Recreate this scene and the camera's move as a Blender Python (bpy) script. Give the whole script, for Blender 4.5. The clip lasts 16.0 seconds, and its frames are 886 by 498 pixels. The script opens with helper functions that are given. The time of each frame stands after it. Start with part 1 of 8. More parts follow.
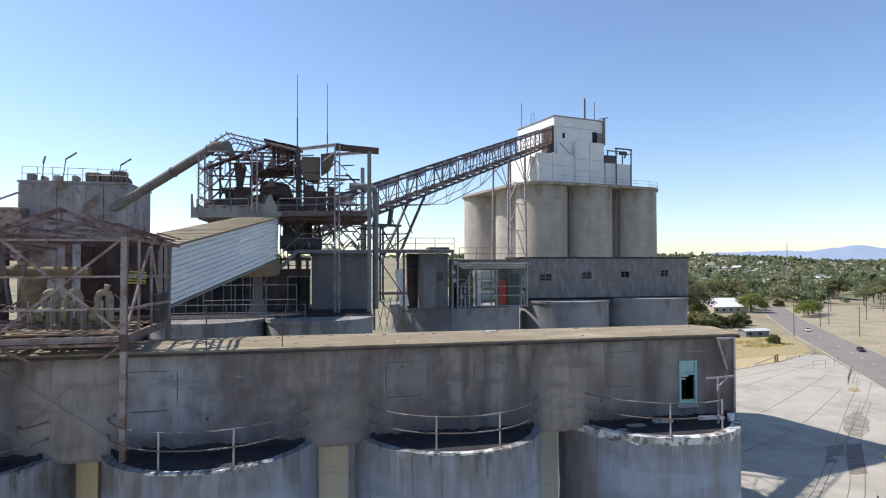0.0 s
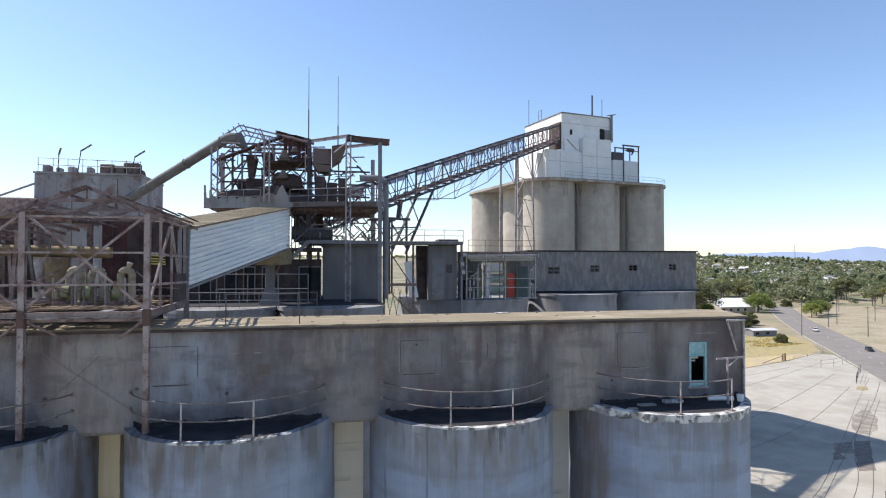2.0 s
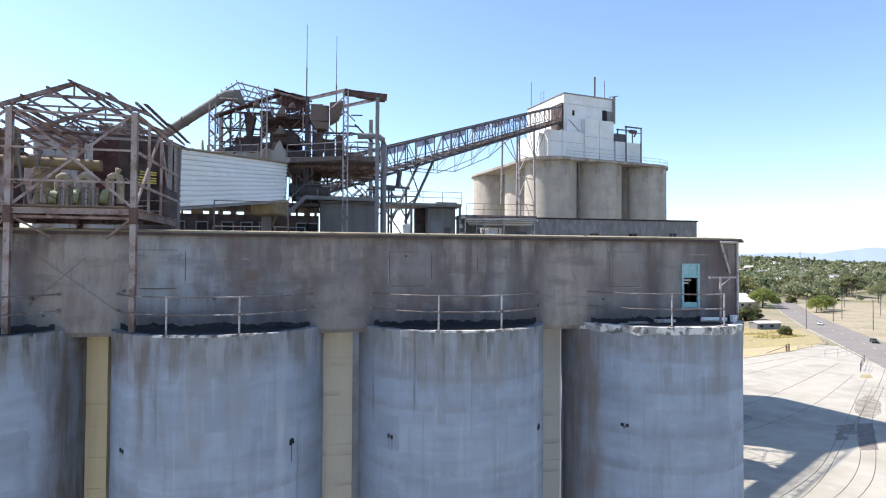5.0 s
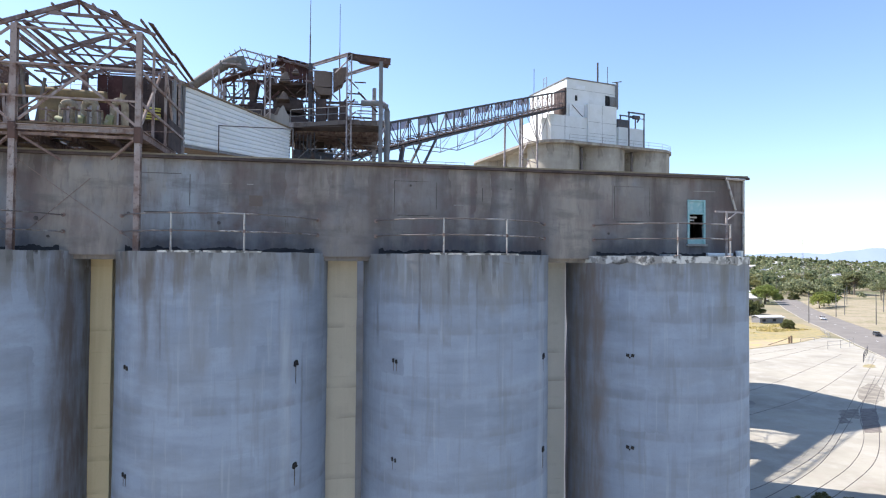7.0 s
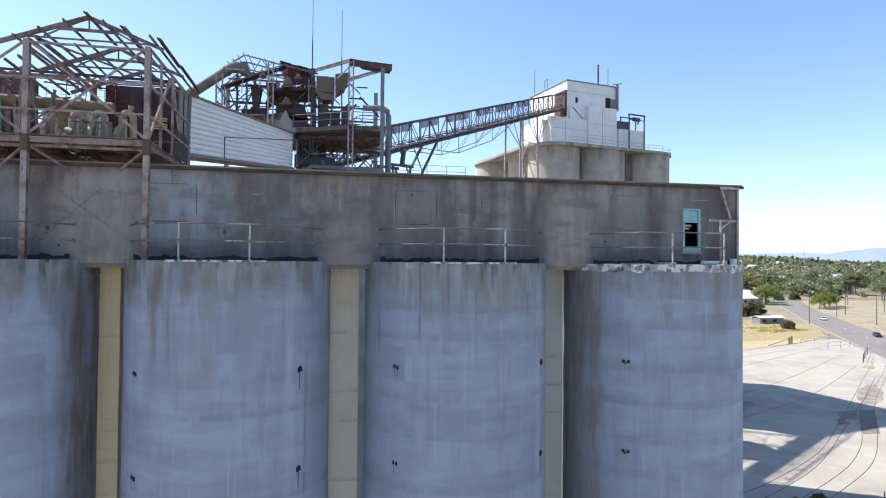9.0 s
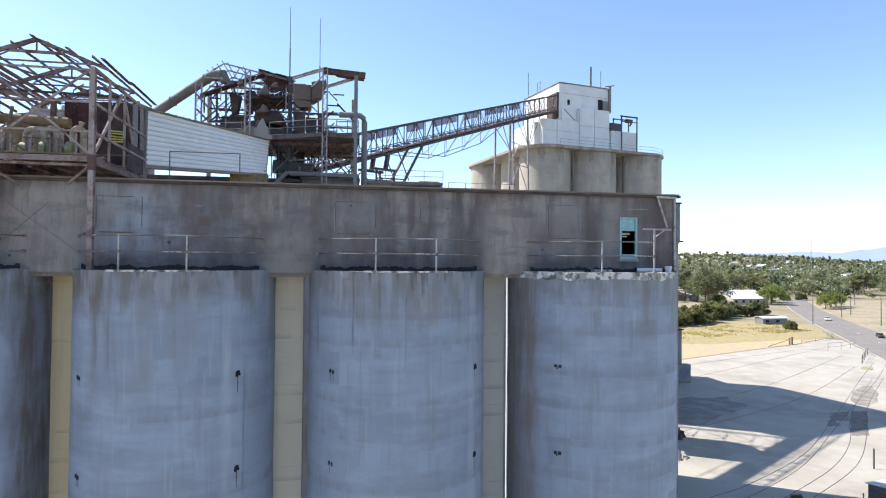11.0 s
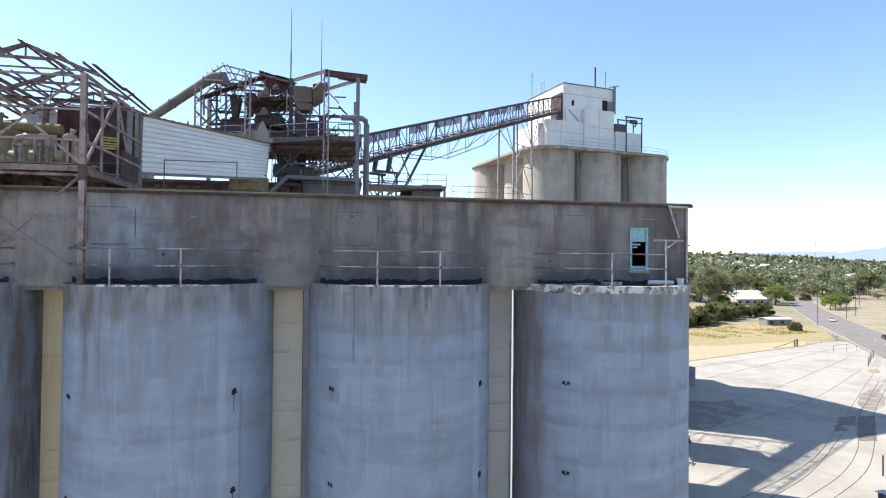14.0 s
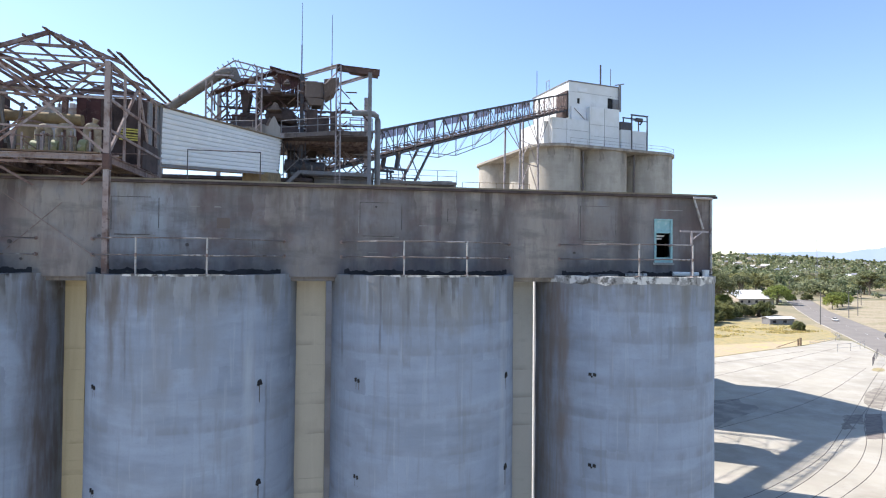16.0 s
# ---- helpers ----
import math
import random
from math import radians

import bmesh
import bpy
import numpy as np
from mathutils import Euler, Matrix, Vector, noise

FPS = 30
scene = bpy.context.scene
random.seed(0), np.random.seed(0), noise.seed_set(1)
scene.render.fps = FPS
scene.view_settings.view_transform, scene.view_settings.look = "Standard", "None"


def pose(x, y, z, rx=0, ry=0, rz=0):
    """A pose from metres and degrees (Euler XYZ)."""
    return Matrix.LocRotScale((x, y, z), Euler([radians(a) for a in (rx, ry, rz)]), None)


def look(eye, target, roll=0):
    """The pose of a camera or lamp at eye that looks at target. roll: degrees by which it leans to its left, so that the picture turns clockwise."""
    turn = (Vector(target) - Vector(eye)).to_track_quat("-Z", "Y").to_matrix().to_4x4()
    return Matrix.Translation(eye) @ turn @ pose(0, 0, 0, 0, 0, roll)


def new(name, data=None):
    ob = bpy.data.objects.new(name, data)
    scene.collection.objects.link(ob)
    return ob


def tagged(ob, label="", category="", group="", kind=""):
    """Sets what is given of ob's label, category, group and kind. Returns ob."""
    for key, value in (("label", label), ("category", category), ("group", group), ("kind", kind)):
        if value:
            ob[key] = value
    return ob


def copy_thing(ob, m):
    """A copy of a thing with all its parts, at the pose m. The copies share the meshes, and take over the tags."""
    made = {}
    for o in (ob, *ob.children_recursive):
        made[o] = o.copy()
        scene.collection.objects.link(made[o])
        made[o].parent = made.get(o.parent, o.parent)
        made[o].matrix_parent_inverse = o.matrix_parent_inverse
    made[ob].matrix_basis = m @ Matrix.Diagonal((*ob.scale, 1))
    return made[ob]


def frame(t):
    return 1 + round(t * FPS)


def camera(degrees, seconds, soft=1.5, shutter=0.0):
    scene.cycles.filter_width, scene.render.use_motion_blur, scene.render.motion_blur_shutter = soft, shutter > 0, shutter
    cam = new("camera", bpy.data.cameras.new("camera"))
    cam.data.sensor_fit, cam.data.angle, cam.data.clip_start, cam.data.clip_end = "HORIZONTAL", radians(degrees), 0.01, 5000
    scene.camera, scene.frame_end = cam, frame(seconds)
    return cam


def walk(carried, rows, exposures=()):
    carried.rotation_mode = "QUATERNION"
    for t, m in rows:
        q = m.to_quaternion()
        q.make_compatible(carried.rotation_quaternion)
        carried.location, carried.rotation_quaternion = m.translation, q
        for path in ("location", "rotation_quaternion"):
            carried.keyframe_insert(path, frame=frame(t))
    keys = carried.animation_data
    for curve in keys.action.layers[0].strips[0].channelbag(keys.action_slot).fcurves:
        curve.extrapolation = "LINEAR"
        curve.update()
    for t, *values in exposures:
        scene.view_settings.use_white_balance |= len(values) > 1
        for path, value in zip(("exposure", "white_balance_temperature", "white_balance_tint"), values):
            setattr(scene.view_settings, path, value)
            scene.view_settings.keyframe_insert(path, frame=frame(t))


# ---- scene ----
cam = camera(74.4, 16.0, soft=1.15)
METRES, EYE, TILT, LEAN, TURN = 20.0, 33.0, 0.0, 0.0, -12.0
SUN, SKY = 5.0, 0.132
EXPOSURES = [(0.0, 0.34, 6050, 13), (1.2, 0.34, 6050, 13), (2.0, 0.49, 6050, 13), (3.5, 0.82, 6050, 13), (4.2, 0.84, 6050, 13), (6.5, 0.98, 6080, 13), (7.0, 0.9, 6050, 13), (7.5, 0.78, 5960, 13), (8.5, 0.78, 5960, 13), (11.0, 0.84, 6030, 13), (14.0, 0.87, 6050, 13), (16.0, 0.89, 6050, 13)]
ROWS = [
    (0.0, 0.0, 0.0, 0.0, 0.0, 1.12, 0.09),
    (0.5, 0.0023, 0.0182, 0.0018, 0.04, 1.2, 0.1),
    (1.0, 0.0001, 0.012, -0.005, 0.12, 1.19, 0.03),
    (1.5, -0.0099, -0.0062, -0.0209, 0.36, 1.17, -0.04),
    (2.0, -0.0169, -0.0214, -0.0418, 0.55, 1.17, -0.05),
    (2.5, -0.0173, -0.0317, -0.0708, 0.75, 1.09, -0.09),
    (3.0, -0.0154, -0.0276, -0.0983, 1.07, 1.11, -0.11),
    (3.5, 0.0004, -0.0189, -0.128, 1.25, 1.12, -0.21),
    (4.0, 0.012, -0.0128, -0.1587, 0.86, 1.13, -0.27),
    (6.5, 0.0132, -0.0062, -0.3279, 1.19, 1.09, -0.43),
    (7.0, 0.0079, -0.0032, -0.3662, 1.14, 1.12, -0.45),
    (7.5, 0.0027, -0.0026, -0.3908, 1.15, 1.1, -0.49),
    (8.0, 0.0005, -0.0131, -0.3927, 1.09, 1.06, -0.51),
    (8.5, 0.0018, -0.0252, -0.3644, 1.11, 1.05, -0.52),
    (11.0, 0.1634, -0.0749, -0.3281, 2.09, 1.0, -0.47),
    (11.5, 0.2193, -0.1085, -0.3182, 2.03, 0.94, -0.55),
    (12.0, 0.2412, -0.139, -0.3107, 2.13, 0.84, -0.59),
    (12.5, 0.236, -0.1503, -0.3026, 2.31, 0.83, -0.59),
    (13.0, 0.2172, -0.1323, -0.2918, 2.37, 0.79, -0.61),
    (13.5, 0.1906, -0.0868, -0.2945, 2.36, 0.78, -0.62),
    (14.0, 0.158, -0.0309, -0.2996, 2.33, 0.89, -0.56),
    (14.5, 0.129, -0.0055, -0.3066, 2.3, 0.94, -0.54),
    (15.0, 0.1129, -0.0092, -0.3172, 2.29, 0.93, -0.56),
    (15.5, 0.1075, -0.0184, -0.3212, 2.18, 0.91, -0.56),
    (16.0, 0.1059, -0.0222, -0.32, 2.32, 0.93, -0.53),
]
walk(cam, [(t, pose(0, 0, EYE, TILT, LEAN, TURN) @ pose(METRES * x, METRES * y, METRES * z, 90 + pitch, roll, yaw)) for t, x, y, z, yaw, pitch, roll in ROWS],
     exposures=EXPOSURES)

# ---- world and sun ----
SUN_AZ, SUN_EL = -59.8, 50.3          # degrees clockwise from +y; elevation
world = bpy.data.worlds.new("world")
scene.world = world
world.use_nodes = True
wn, wl = world.node_tree.nodes, world.node_tree.links
sky = wn.new("ShaderNodeTexSky")
sky.sky_type, sky.sun_disc = "NISHITA", False
sky.sun_elevation, sky.sun_rotation = radians(SUN_EL), radians(SUN_AZ)
sky.altitude, sky.air_density, sky.dust_density, sky.ozone_density = 300, 1.0, 0.42, 1.35
wl.new(sky.outputs[0], wn["Background"].inputs[0])
wn["Background"].inputs[1].default_value = SKY
sun = new("sun", bpy.data.lights.new("sun", "SUN"))
sun.data.energy, sun.data.angle, sun.data.color = SUN, radians(0.53), (1.0, 0.92, 0.80)
_a, _e = radians(SUN_AZ), radians(SUN_EL)
to_sun = Vector((math.sin(_a) * math.cos(_e), math.cos(_a) * math.cos(_e), math.sin(_e)))
sun.matrix_world = look(to_sun * 300, (0, 0, 0))

# ---- mesh and tag helpers ----
ORIGIN = {}


class Shape:
    """Collects vertices and faces in world metres."""

    def __init__(self):
        self.v, self.f = [], []

    def add(self, verts, faces):
        n = len(self.v)
        self.v += [tuple(p) for p in verts]
        self.f += [tuple(n + i for i in f) for f in faces]
        return self

    def hexa(self, a):
        return self.add(a, [(0, 3, 2, 1), (4, 5, 6, 7), (0, 1, 5, 4), (1, 2, 6, 5), (2, 3, 7, 6), (3, 0, 4, 7)])

    def box(self, x0, x1, y0, y1, z0, z1):
        return self.hexa([(x0, y0, z0), (x1, y0, z0), (x1, y1, z0), (x0, y1, z0), (x0, y0, z1), (x1, y0, z1), (x1, y1, z1), (x0, y1, z1)])

    def beam(self, p, q, w, h=None, up=(0, 0, 1)):
        p, q, h = Vector(p), Vector(q), h or w
        d = (q - p).normalized()
        s = d.cross(Vector(up))
        s = d.cross(Vector((0, 1, 0))) if s.length < 0.05 else s
        s.normalize()
        u = s.cross(d)
        s, u = s * w / 2, u * h / 2
        return self.hexa([p - s - u, p + s - u, p + s + u, p - s + u, q - s - u, q + s - u, q + s + u, q - s + u])

    def ibeam(self, p, q, w, h, up=(0, 0, 1), t=0.03):
        p, q = Vector(p), Vector(q)
        d = (q - p).normalized()
        s = d.cross(Vector(up))
        s = d.cross(Vector((0, 1, 0))) if s.length < 0.05 else s
        s.normalize()
        u = s.cross(d)
        a, b, c = w / 2, h / 2, t / 2
        prof = [(-a, -b), (a, -b), (a, -b + t), (c, -b + t), (c, b - t), (a, b - t), (a, b), (-a, b), (-a, b - t), (-c, b - t), (-c, -b + t), (-a, -b + t)]
        return self.extrude([p + s * x + u * y for x, y in prof], q - p)

    def rod(self, p, q, r, n=8, r2=None, caps=True):
        p, q = Vector(p), Vector(q)
        d = (q - p).normalized()
        s = d.orthogonal().normalized()
        u = d.cross(s)
        r2 = r if r2 is None else r2
        ring = [s * math.cos(2 * math.pi * i / n) + u * math.sin(2 * math.pi * i / n) for i in range(n)]
        vs = [p + a * r for a in ring] + [q + a * r2 for a in ring]
        fs = [(i, (i + 1) % n, n + (i + 1) % n, n + i) for i in range(n)]
        if caps:
            fs += [tuple(reversed(range(n))), tuple(range(n, 2 * n))]
        return self.add(vs, fs)

    def tube(self, pts, r, n=8):
        pts = [Vector(p) for p in pts]
        vs, fs = [], []
        for k, p in enumerate(pts):
            d = (pts[min(k + 1, len(pts) - 1)] - pts[max(k - 1, 0)]).normalized()
            ref = Vector((0, 0, 1)) if abs(d.z) < 0.9 else Vector((0, 1, 0))
            s = d.cross(ref).normalized()
            u = s.cross(d)
            vs += [p + (s * math.cos(2 * math.pi * i / n) + u * math.sin(2 * math.pi * i / n)) * r for i in range(n)]
        for k in range(len(pts) - 1):
            fs += [(k * n + i, k * n + (i + 1) % n, (k + 1) * n + (i + 1) % n, (k + 1) * n + i) for i in range(n)]
        fs += [tuple(reversed(range(n))), tuple(range((len(pts) - 1) * n, len(pts) * n))]
        return self.add(vs, fs)

    def prism(self, poly, z0, z1):
        n = len(poly)
        vs = [(x, y, z0) for x, y in poly] + [(x, y, z1) for x, y in poly]
        fs = [(i, (i + 1) % n, n + (i + 1) % n, n + i) for i in range(n)]
        return self.add(vs, fs + [tuple(reversed(range(n))), tuple(range(n, 2 * n))])

    def extrude(self, poly, vec):
        """A planar polygon of 3D points pushed along vec."""
        n, vec = len(poly), Vector(vec)
        vs = [Vector(p) for p in poly] + [Vector(p) + vec for p in poly]
        fs = [(i, (i + 1) % n, n + (i + 1) % n, n + i) for i in range(n)]
        return self.add(vs, fs + [tuple(reversed(range(n))), tuple(range(n, 2 * n))])

    def drum(self, x, y, z0, z1, r, n=64, wobble=0.0, rings=1):
        vs, fs = [], []
        for k in range(rings + 1):
            z = z0 + (z1 - z0) * k / rings
            for i in range(n):
                a = 2 * math.pi * i / n
                rr = r + (wobble * noise.noise(Vector((math.cos(a) * 3 + x, math.sin(a) * 3 + y, z * 0.6))) if wobble else 0)
                vs.append((x + rr * math.cos(a), y + rr * math.sin(a), z))
        for k in range(rings):
            fs += [(k * n + i, k * n + (i + 1) % n, (k + 1) * n + (i + 1) % n, (k + 1) * n + i) for i in range(n)]
        fs += [tuple(reversed(range(n))), tuple(range(rings * n, (rings + 1) * n))]
        return self.add(vs, fs)


def mesh_of(name, shape, mat, origin=(0, 0, 0), bevel=0.0, smooth=False):
    me = bpy.data.meshes.new(name)
    o = Vector(origin)
    me.from_pydata([tuple(Vector(p) - o) for p in shape.v], [], shape.f)
    bm = bmesh.new()
    bm.from_mesh(me)
    bmesh.ops.recalc_face_normals(bm, faces=bm.faces)
    if bevel:
        edges = [e for e in bm.edges if len(e.link_faces) == 2 and e.calc_face_angle(0) > 0.7]
        bmesh.ops.bevel(bm, geom=edges, offset=bevel, segments=1, affect="EDGES", clamp_overlap=True)
    bm.to_mesh(me)
    bm.free()
    if smooth:
        me.polygons.foreach_set("use_smooth", [True] * len(me.polygons))
        me.set_sharp_from_angle(angle=radians(35))
    me.materials.append(mat)
    return me


def thing(name, loc, label, category, group="", kind=""):
    ob = new(name)
    ob.location = loc
    ORIGIN[ob] = Vector(loc)
    return tagged(ob, label, category, group, kind)


def part(name, shape, mat, parent, label="", bevel=0.0, smooth=False):
    o = ORIGIN[parent]
    ob = new(name, mesh_of(name, shape, mat, o, bevel, smooth))
    ob.parent = parent
    ORIGIN[ob] = o
    if label:
        ob["label"] = label
    return ob


def solid(name, shape, mat, label, category, group="", kind="", bevel=0.0, smooth=False, loc=(0, 0, 0)):
    ob = new(name, mesh_of(name, shape, mat, loc, bevel, smooth))
    ob.location = loc
    ORIGIN[ob] = Vector(loc)
    return tagged(ob, label, category, group, kind)


# ---- materials ----
def ramp_node(nodes, stops):
    r = nodes.new("ShaderNodeValToRGB")
    while len(r.color_ramp.elements) < len(stops):
        r.color_ramp.elements.new(0.5)
    for e, (p, c) in zip(r.color_ramp.elements, stops):
        e.position, e.color = p, (*c, 1)
    return r


class Mat:
    """A principled material with a few layers of noise mixed into its colour and relief."""

    def __init__(self, name, base, rough=0.85, metal=0.0, spec=0.3):
        self.m = bpy.data.materials.new(name)
        self.m.use_nodes = True
        self.t = self.m.node_tree
        self.n, self.l = self.t.nodes, self.t.links
        self.p = self.n["Principled BSDF"]
        self.p.inputs["Roughness"].default_value = rough
        self.p.inputs["Metallic"].default_value = metal
        self.p.inputs["Specular IOR Level"].default_value = spec
        self.co = self.n.new("ShaderNodeTexCoord").outputs["Object"]
        rgb = self.n.new("ShaderNodeRGB")
        rgb.outputs[0].default_value = (*base, 1)
        self.c = rgb.outputs[0]
        self.h = None

    def mapped(self, scale, loc=(0, 0, 0)):
        m = self.n.new("ShaderNodeMapping")
        m.inputs["Scale"].default_value, m.inputs["Location"].default_value = scale, loc
        self.l.new(self.co, m.inputs["Vector"])
        return m.outputs[0]

    def noise(self, scale, loc=(0, 0, 0), detail=4, rough=0.6):
        n = self.n.new("ShaderNodeTexNoise")
        n.inputs["Scale"].default_value, n.inputs["Detail"].default_value, n.inputs["Roughness"].default_value = 1.0, detail, rough
        self.l.new(self.mapped(scale if isinstance(scale, tuple) else (scale,) * 3, loc), n.inputs["Vector"])
        return n.outputs["Fac"]

    def curve(self, fac, lo, hi, a=0.0, b=1.0):
        m = self.n.new("ShaderNodeMapRange")
        for k, v in zip(("From Min", "From Max", "To Min", "To Max"), (lo, hi, a, b)):
            m.inputs[k].default_value = v
        self.l.new(fac, m.inputs["Value"])
        return m.outputs[0]

    def math(self, op, a, b=0.0):
        m = self.n.new("ShaderNodeMath")
        m.operation = op
        for i, x in enumerate((a, b)):
            if isinstance(x, (int, float)):
                m.inputs[i].default_value = x
            else:
                self.l.new(x, m.inputs[i])
        return m.outputs[0]

    def mix(self, fac, colour, mode="MIX"):
        m = self.n.new("ShaderNodeMix")
        m.data_type, m.blend_type = "RGBA", mode
        if isinstance(fac, (int, float)):
            m.inputs[0].default_value = fac
        else:
            self.l.new(fac, m.inputs[0])
        self.l.new(self.c, m.inputs[6])
        m.inputs[7].default_value = (*colour, 1)
        self.c = m.outputs[2]
        return self

    def layer(self, scale, colour, lo=0.45, hi=0.7, amount=1.0, loc=(0, 0, 0), detail=4):
        return self.mix(self.curve(self.noise(scale, loc, detail), lo, hi, 0, amount), colour)

    def axis(self, i):
        s = self.n.new("ShaderNodeSeparateXYZ")
        self.l.new(self.co, s.inputs[0])
        return s.outputs[i]

    def islands(self, dark, light):
        """Each joined piece a little darker or lighter."""
        g = self.n.new("ShaderNodeNewGeometry").outputs["Random Per Island"]
        r = ramp_node(self.n, [(0.0, (dark,) * 3), (1.0, (light,) * 3)])
        self.l.new(g, r.inputs[0])
        return self.times(r.outputs[0])

    def objects(self, stops):
        g = self.n.new("ShaderNodeObjectInfo").outputs["Random"]
        r = ramp_node(self.n, stops)
        self.l.new(g, r.inputs[0])
        return self.times(r.outputs[0])

    def times(self, colour):
        m = self.n.new("ShaderNodeMix")
        m.data_type, m.blend_type = "RGBA", "MULTIPLY"
        m.inputs[0].default_value = 1
        self.l.new(self.c, m.inputs[6])
        self.l.new(colour, m.inputs[7])
        self.c = m.outputs[2]
        return self

    def relief(self, scale, strength=0.3, dist=0.02, detail=5):
        b = self.n.new("ShaderNodeBump")
        b.inputs["Strength"].default_value, b.inputs["Distance"].default_value = strength, dist
        self.l.new(self.noise(scale, (3, 1, 2), detail), b.inputs["Height"])
        if self.h is not None:
            self.l.new(self.h, b.inputs["Normal"])
        self.h = b.outputs[0]
        return self

    def done(self):
        self.l.new(self.c, self.p.inputs["Base Color"])
        if self.h is not None:
            self.l.new(self.h, self.p.inputs["Normal"])
        return self.m


def concrete(name, base, dark, pale, streak=0.8, pour=0.25, rust=None, lifts=0.0, strips=0.0):
    m = Mat(name, base, 0.92, 0, 0.2)
    m.co = m.n.new("ShaderNodeNewGeometry").outputs["Position"]
    m.layer(0.22, pale, 0.42, 0.66, 0.7)
    m.layer((0.8, 0.8, 0.05), dark, 0.5, 0.66, streak, (7, 2, 0), 3)
    m.layer((1.9, 1.9, 0.07), dark, 0.56, 0.72, streak * 0.8, (1, 5, 0), 4)
    m.layer((2.3, 2.3, 0.12), pale, 0.6, 0.75, 0.5, (11, 3, 4), 3)
    m.layer(0.5, dark, 0.55, 0.8, 0.5, (4, 4, 9), 6)
    if lifts:
        # form panels that took their own tone, fading in and out, and soft level bands
        wob = m.math("MULTIPLY", m.noise(0.7, (3, 3, 3)), 0.14)
        rag = m.math("MULTIPLY", m.noise(3.5, (6, 1, 3)), 0.22)
        lv = m.math("FLOOR", m.math("ADD", m.math("MULTIPLY", m.axis(2), 1 / 1.27), m.math("ADD", wob, rag)))
        wn2 = m.n.new("ShaderNodeTexWhiteNoise")
        wn2.noise_dimensions = "2D"
        cv = m.n.new("ShaderNodeCombineXYZ")
        m.l.new(m.math("FLOOR", m.math("ADD", m.math("MULTIPLY", m.axis(0), 1 / 0.75), m.math("ADD", wob, rag))), cv.inputs[0])
        m.l.new(lv, cv.inputs[1])
        m.l.new(cv.outputs[0], wn2.inputs["Vector"])
        gate = m.curve(m.noise(0.6, (9, 4, 1), 5), 0.4, 0.62)
        m.mix(m.math("MULTIPLY", m.curve(wn2.outputs["Value"], 0.55, 1.0, 0, lifts), gate), dark)
        m.mix(m.math("MULTIPLY", m.curve(wn2.outputs["Value"], 0.45, 0.0, 0, lifts), gate), pale)
        m.layer((0.16, 0.16, 0.85), dark, 0.5, 0.66, lifts, (2, 8, 4), 4)
        m.layer((0.2, 0.2, 1.0), pale, 0.5, 0.66, lifts, (12, 5, 7), 4)
    if strips:
        # broad upright bands of old wash
        st = m.math("ADD", m.math("MULTIPLY", m.axis(0), 1 / 0.85), m.math("MULTIPLY", m.noise((0.5, 0.5, 0.25), (8, 1, 2)), 0.9))
        wn3 = m.n.new("ShaderNodeTexWhiteNoise")
        wn3.noise_dimensions = "1D"
        m.l.new(m.math("FLOOR", st), wn3.inputs["W"])
        edge = m.curve(m.noise((0.5, 0.5, 0.12), (2, 2, 8)), 0.3, 0.6)
        m.mix(m.math("MULTIPLY", m.curve(wn3.outputs["Value"], 0.45, 1.0, 0, strips), edge), dark)
        m.mix(m.math("MULTIPLY", m.curve(wn3.outputs["Value"], 0.35, 0.0, 0, strips * 0.9), edge), pale)
    if rust:
        m.layer((0.7, 0.7, 0.1), rust, 0.58, 0.75, 0.6, (21, 8, 0), 4)
    # joints of the slip-formed lifts
    lift = m.math("FRACT", m.math("ADD", m.math("MULTIPLY", m.axis(2), 1 / 1.27), m.math("MULTIPLY", m.noise(0.7, (3, 3, 3)), 0.1)))
    m.mix(m.math("MULTIPLY", m.curve(lift, 0.0, 0.2, pour, 0.0), m.curve(m.noise(0.7, (2, 9, 1), 5), 0.47, 0.62)), dark)
    m.layer(14, dark, 0.55, 0.85, 0.35, (0, 0, 0), 2)
    m.relief(1.2, 0.25, 0.05).relief(9, 0.3, 0.01)
    return m


def hanging(m, top, reach, width, colour, amount, seed=0.0, soft=0.45):
    """Stains in upright runs of uneven length that hang from a ledge at height top."""
    wob = m.math("MULTIPLY", m.noise((0.6, 0.6, 0.5), (seed, 2, 6)), 1.4)
    cell = m.math("FLOOR", m.math("ADD", m.math("MULTIPLY", m.axis(0), 1 / width), m.math("ADD", wob, seed)))
    wn = m.n.new("ShaderNodeTexWhiteNoise")
    wn.noise_dimensions = "1D"
    m.l.new(cell, wn.inputs["W"])
    length = m.math("MULTIPLY", m.math("POWER", wn.outputs["Value"], 2.2), reach)
    broad = m.curve(m.noise((0.3, 0.3, 0.3), (seed, 7, 3)), 0.35, 0.6, 0.35, 1.1)
    length = m.math("MULTIPLY", length, broad)
    below = m.math("ADD", m.math("SUBTRACT", top, m.axis(2)), m.math("MULTIPLY", m.noise((3, 3, 1.5), (seed, 0, 0)), 0.4))
    mask = m.curve(m.math("SUBTRACT", length, below), 0.0, soft, 0.0, amount)
    rag = m.curve(m.noise((2.2, 2.2, 0.7), (1, seed, 4)), 0.35, 0.55, 0.25, 1.0)
    return m.mix(m.math("MULTIPLY", mask, rag), colour)


WARPS = {}


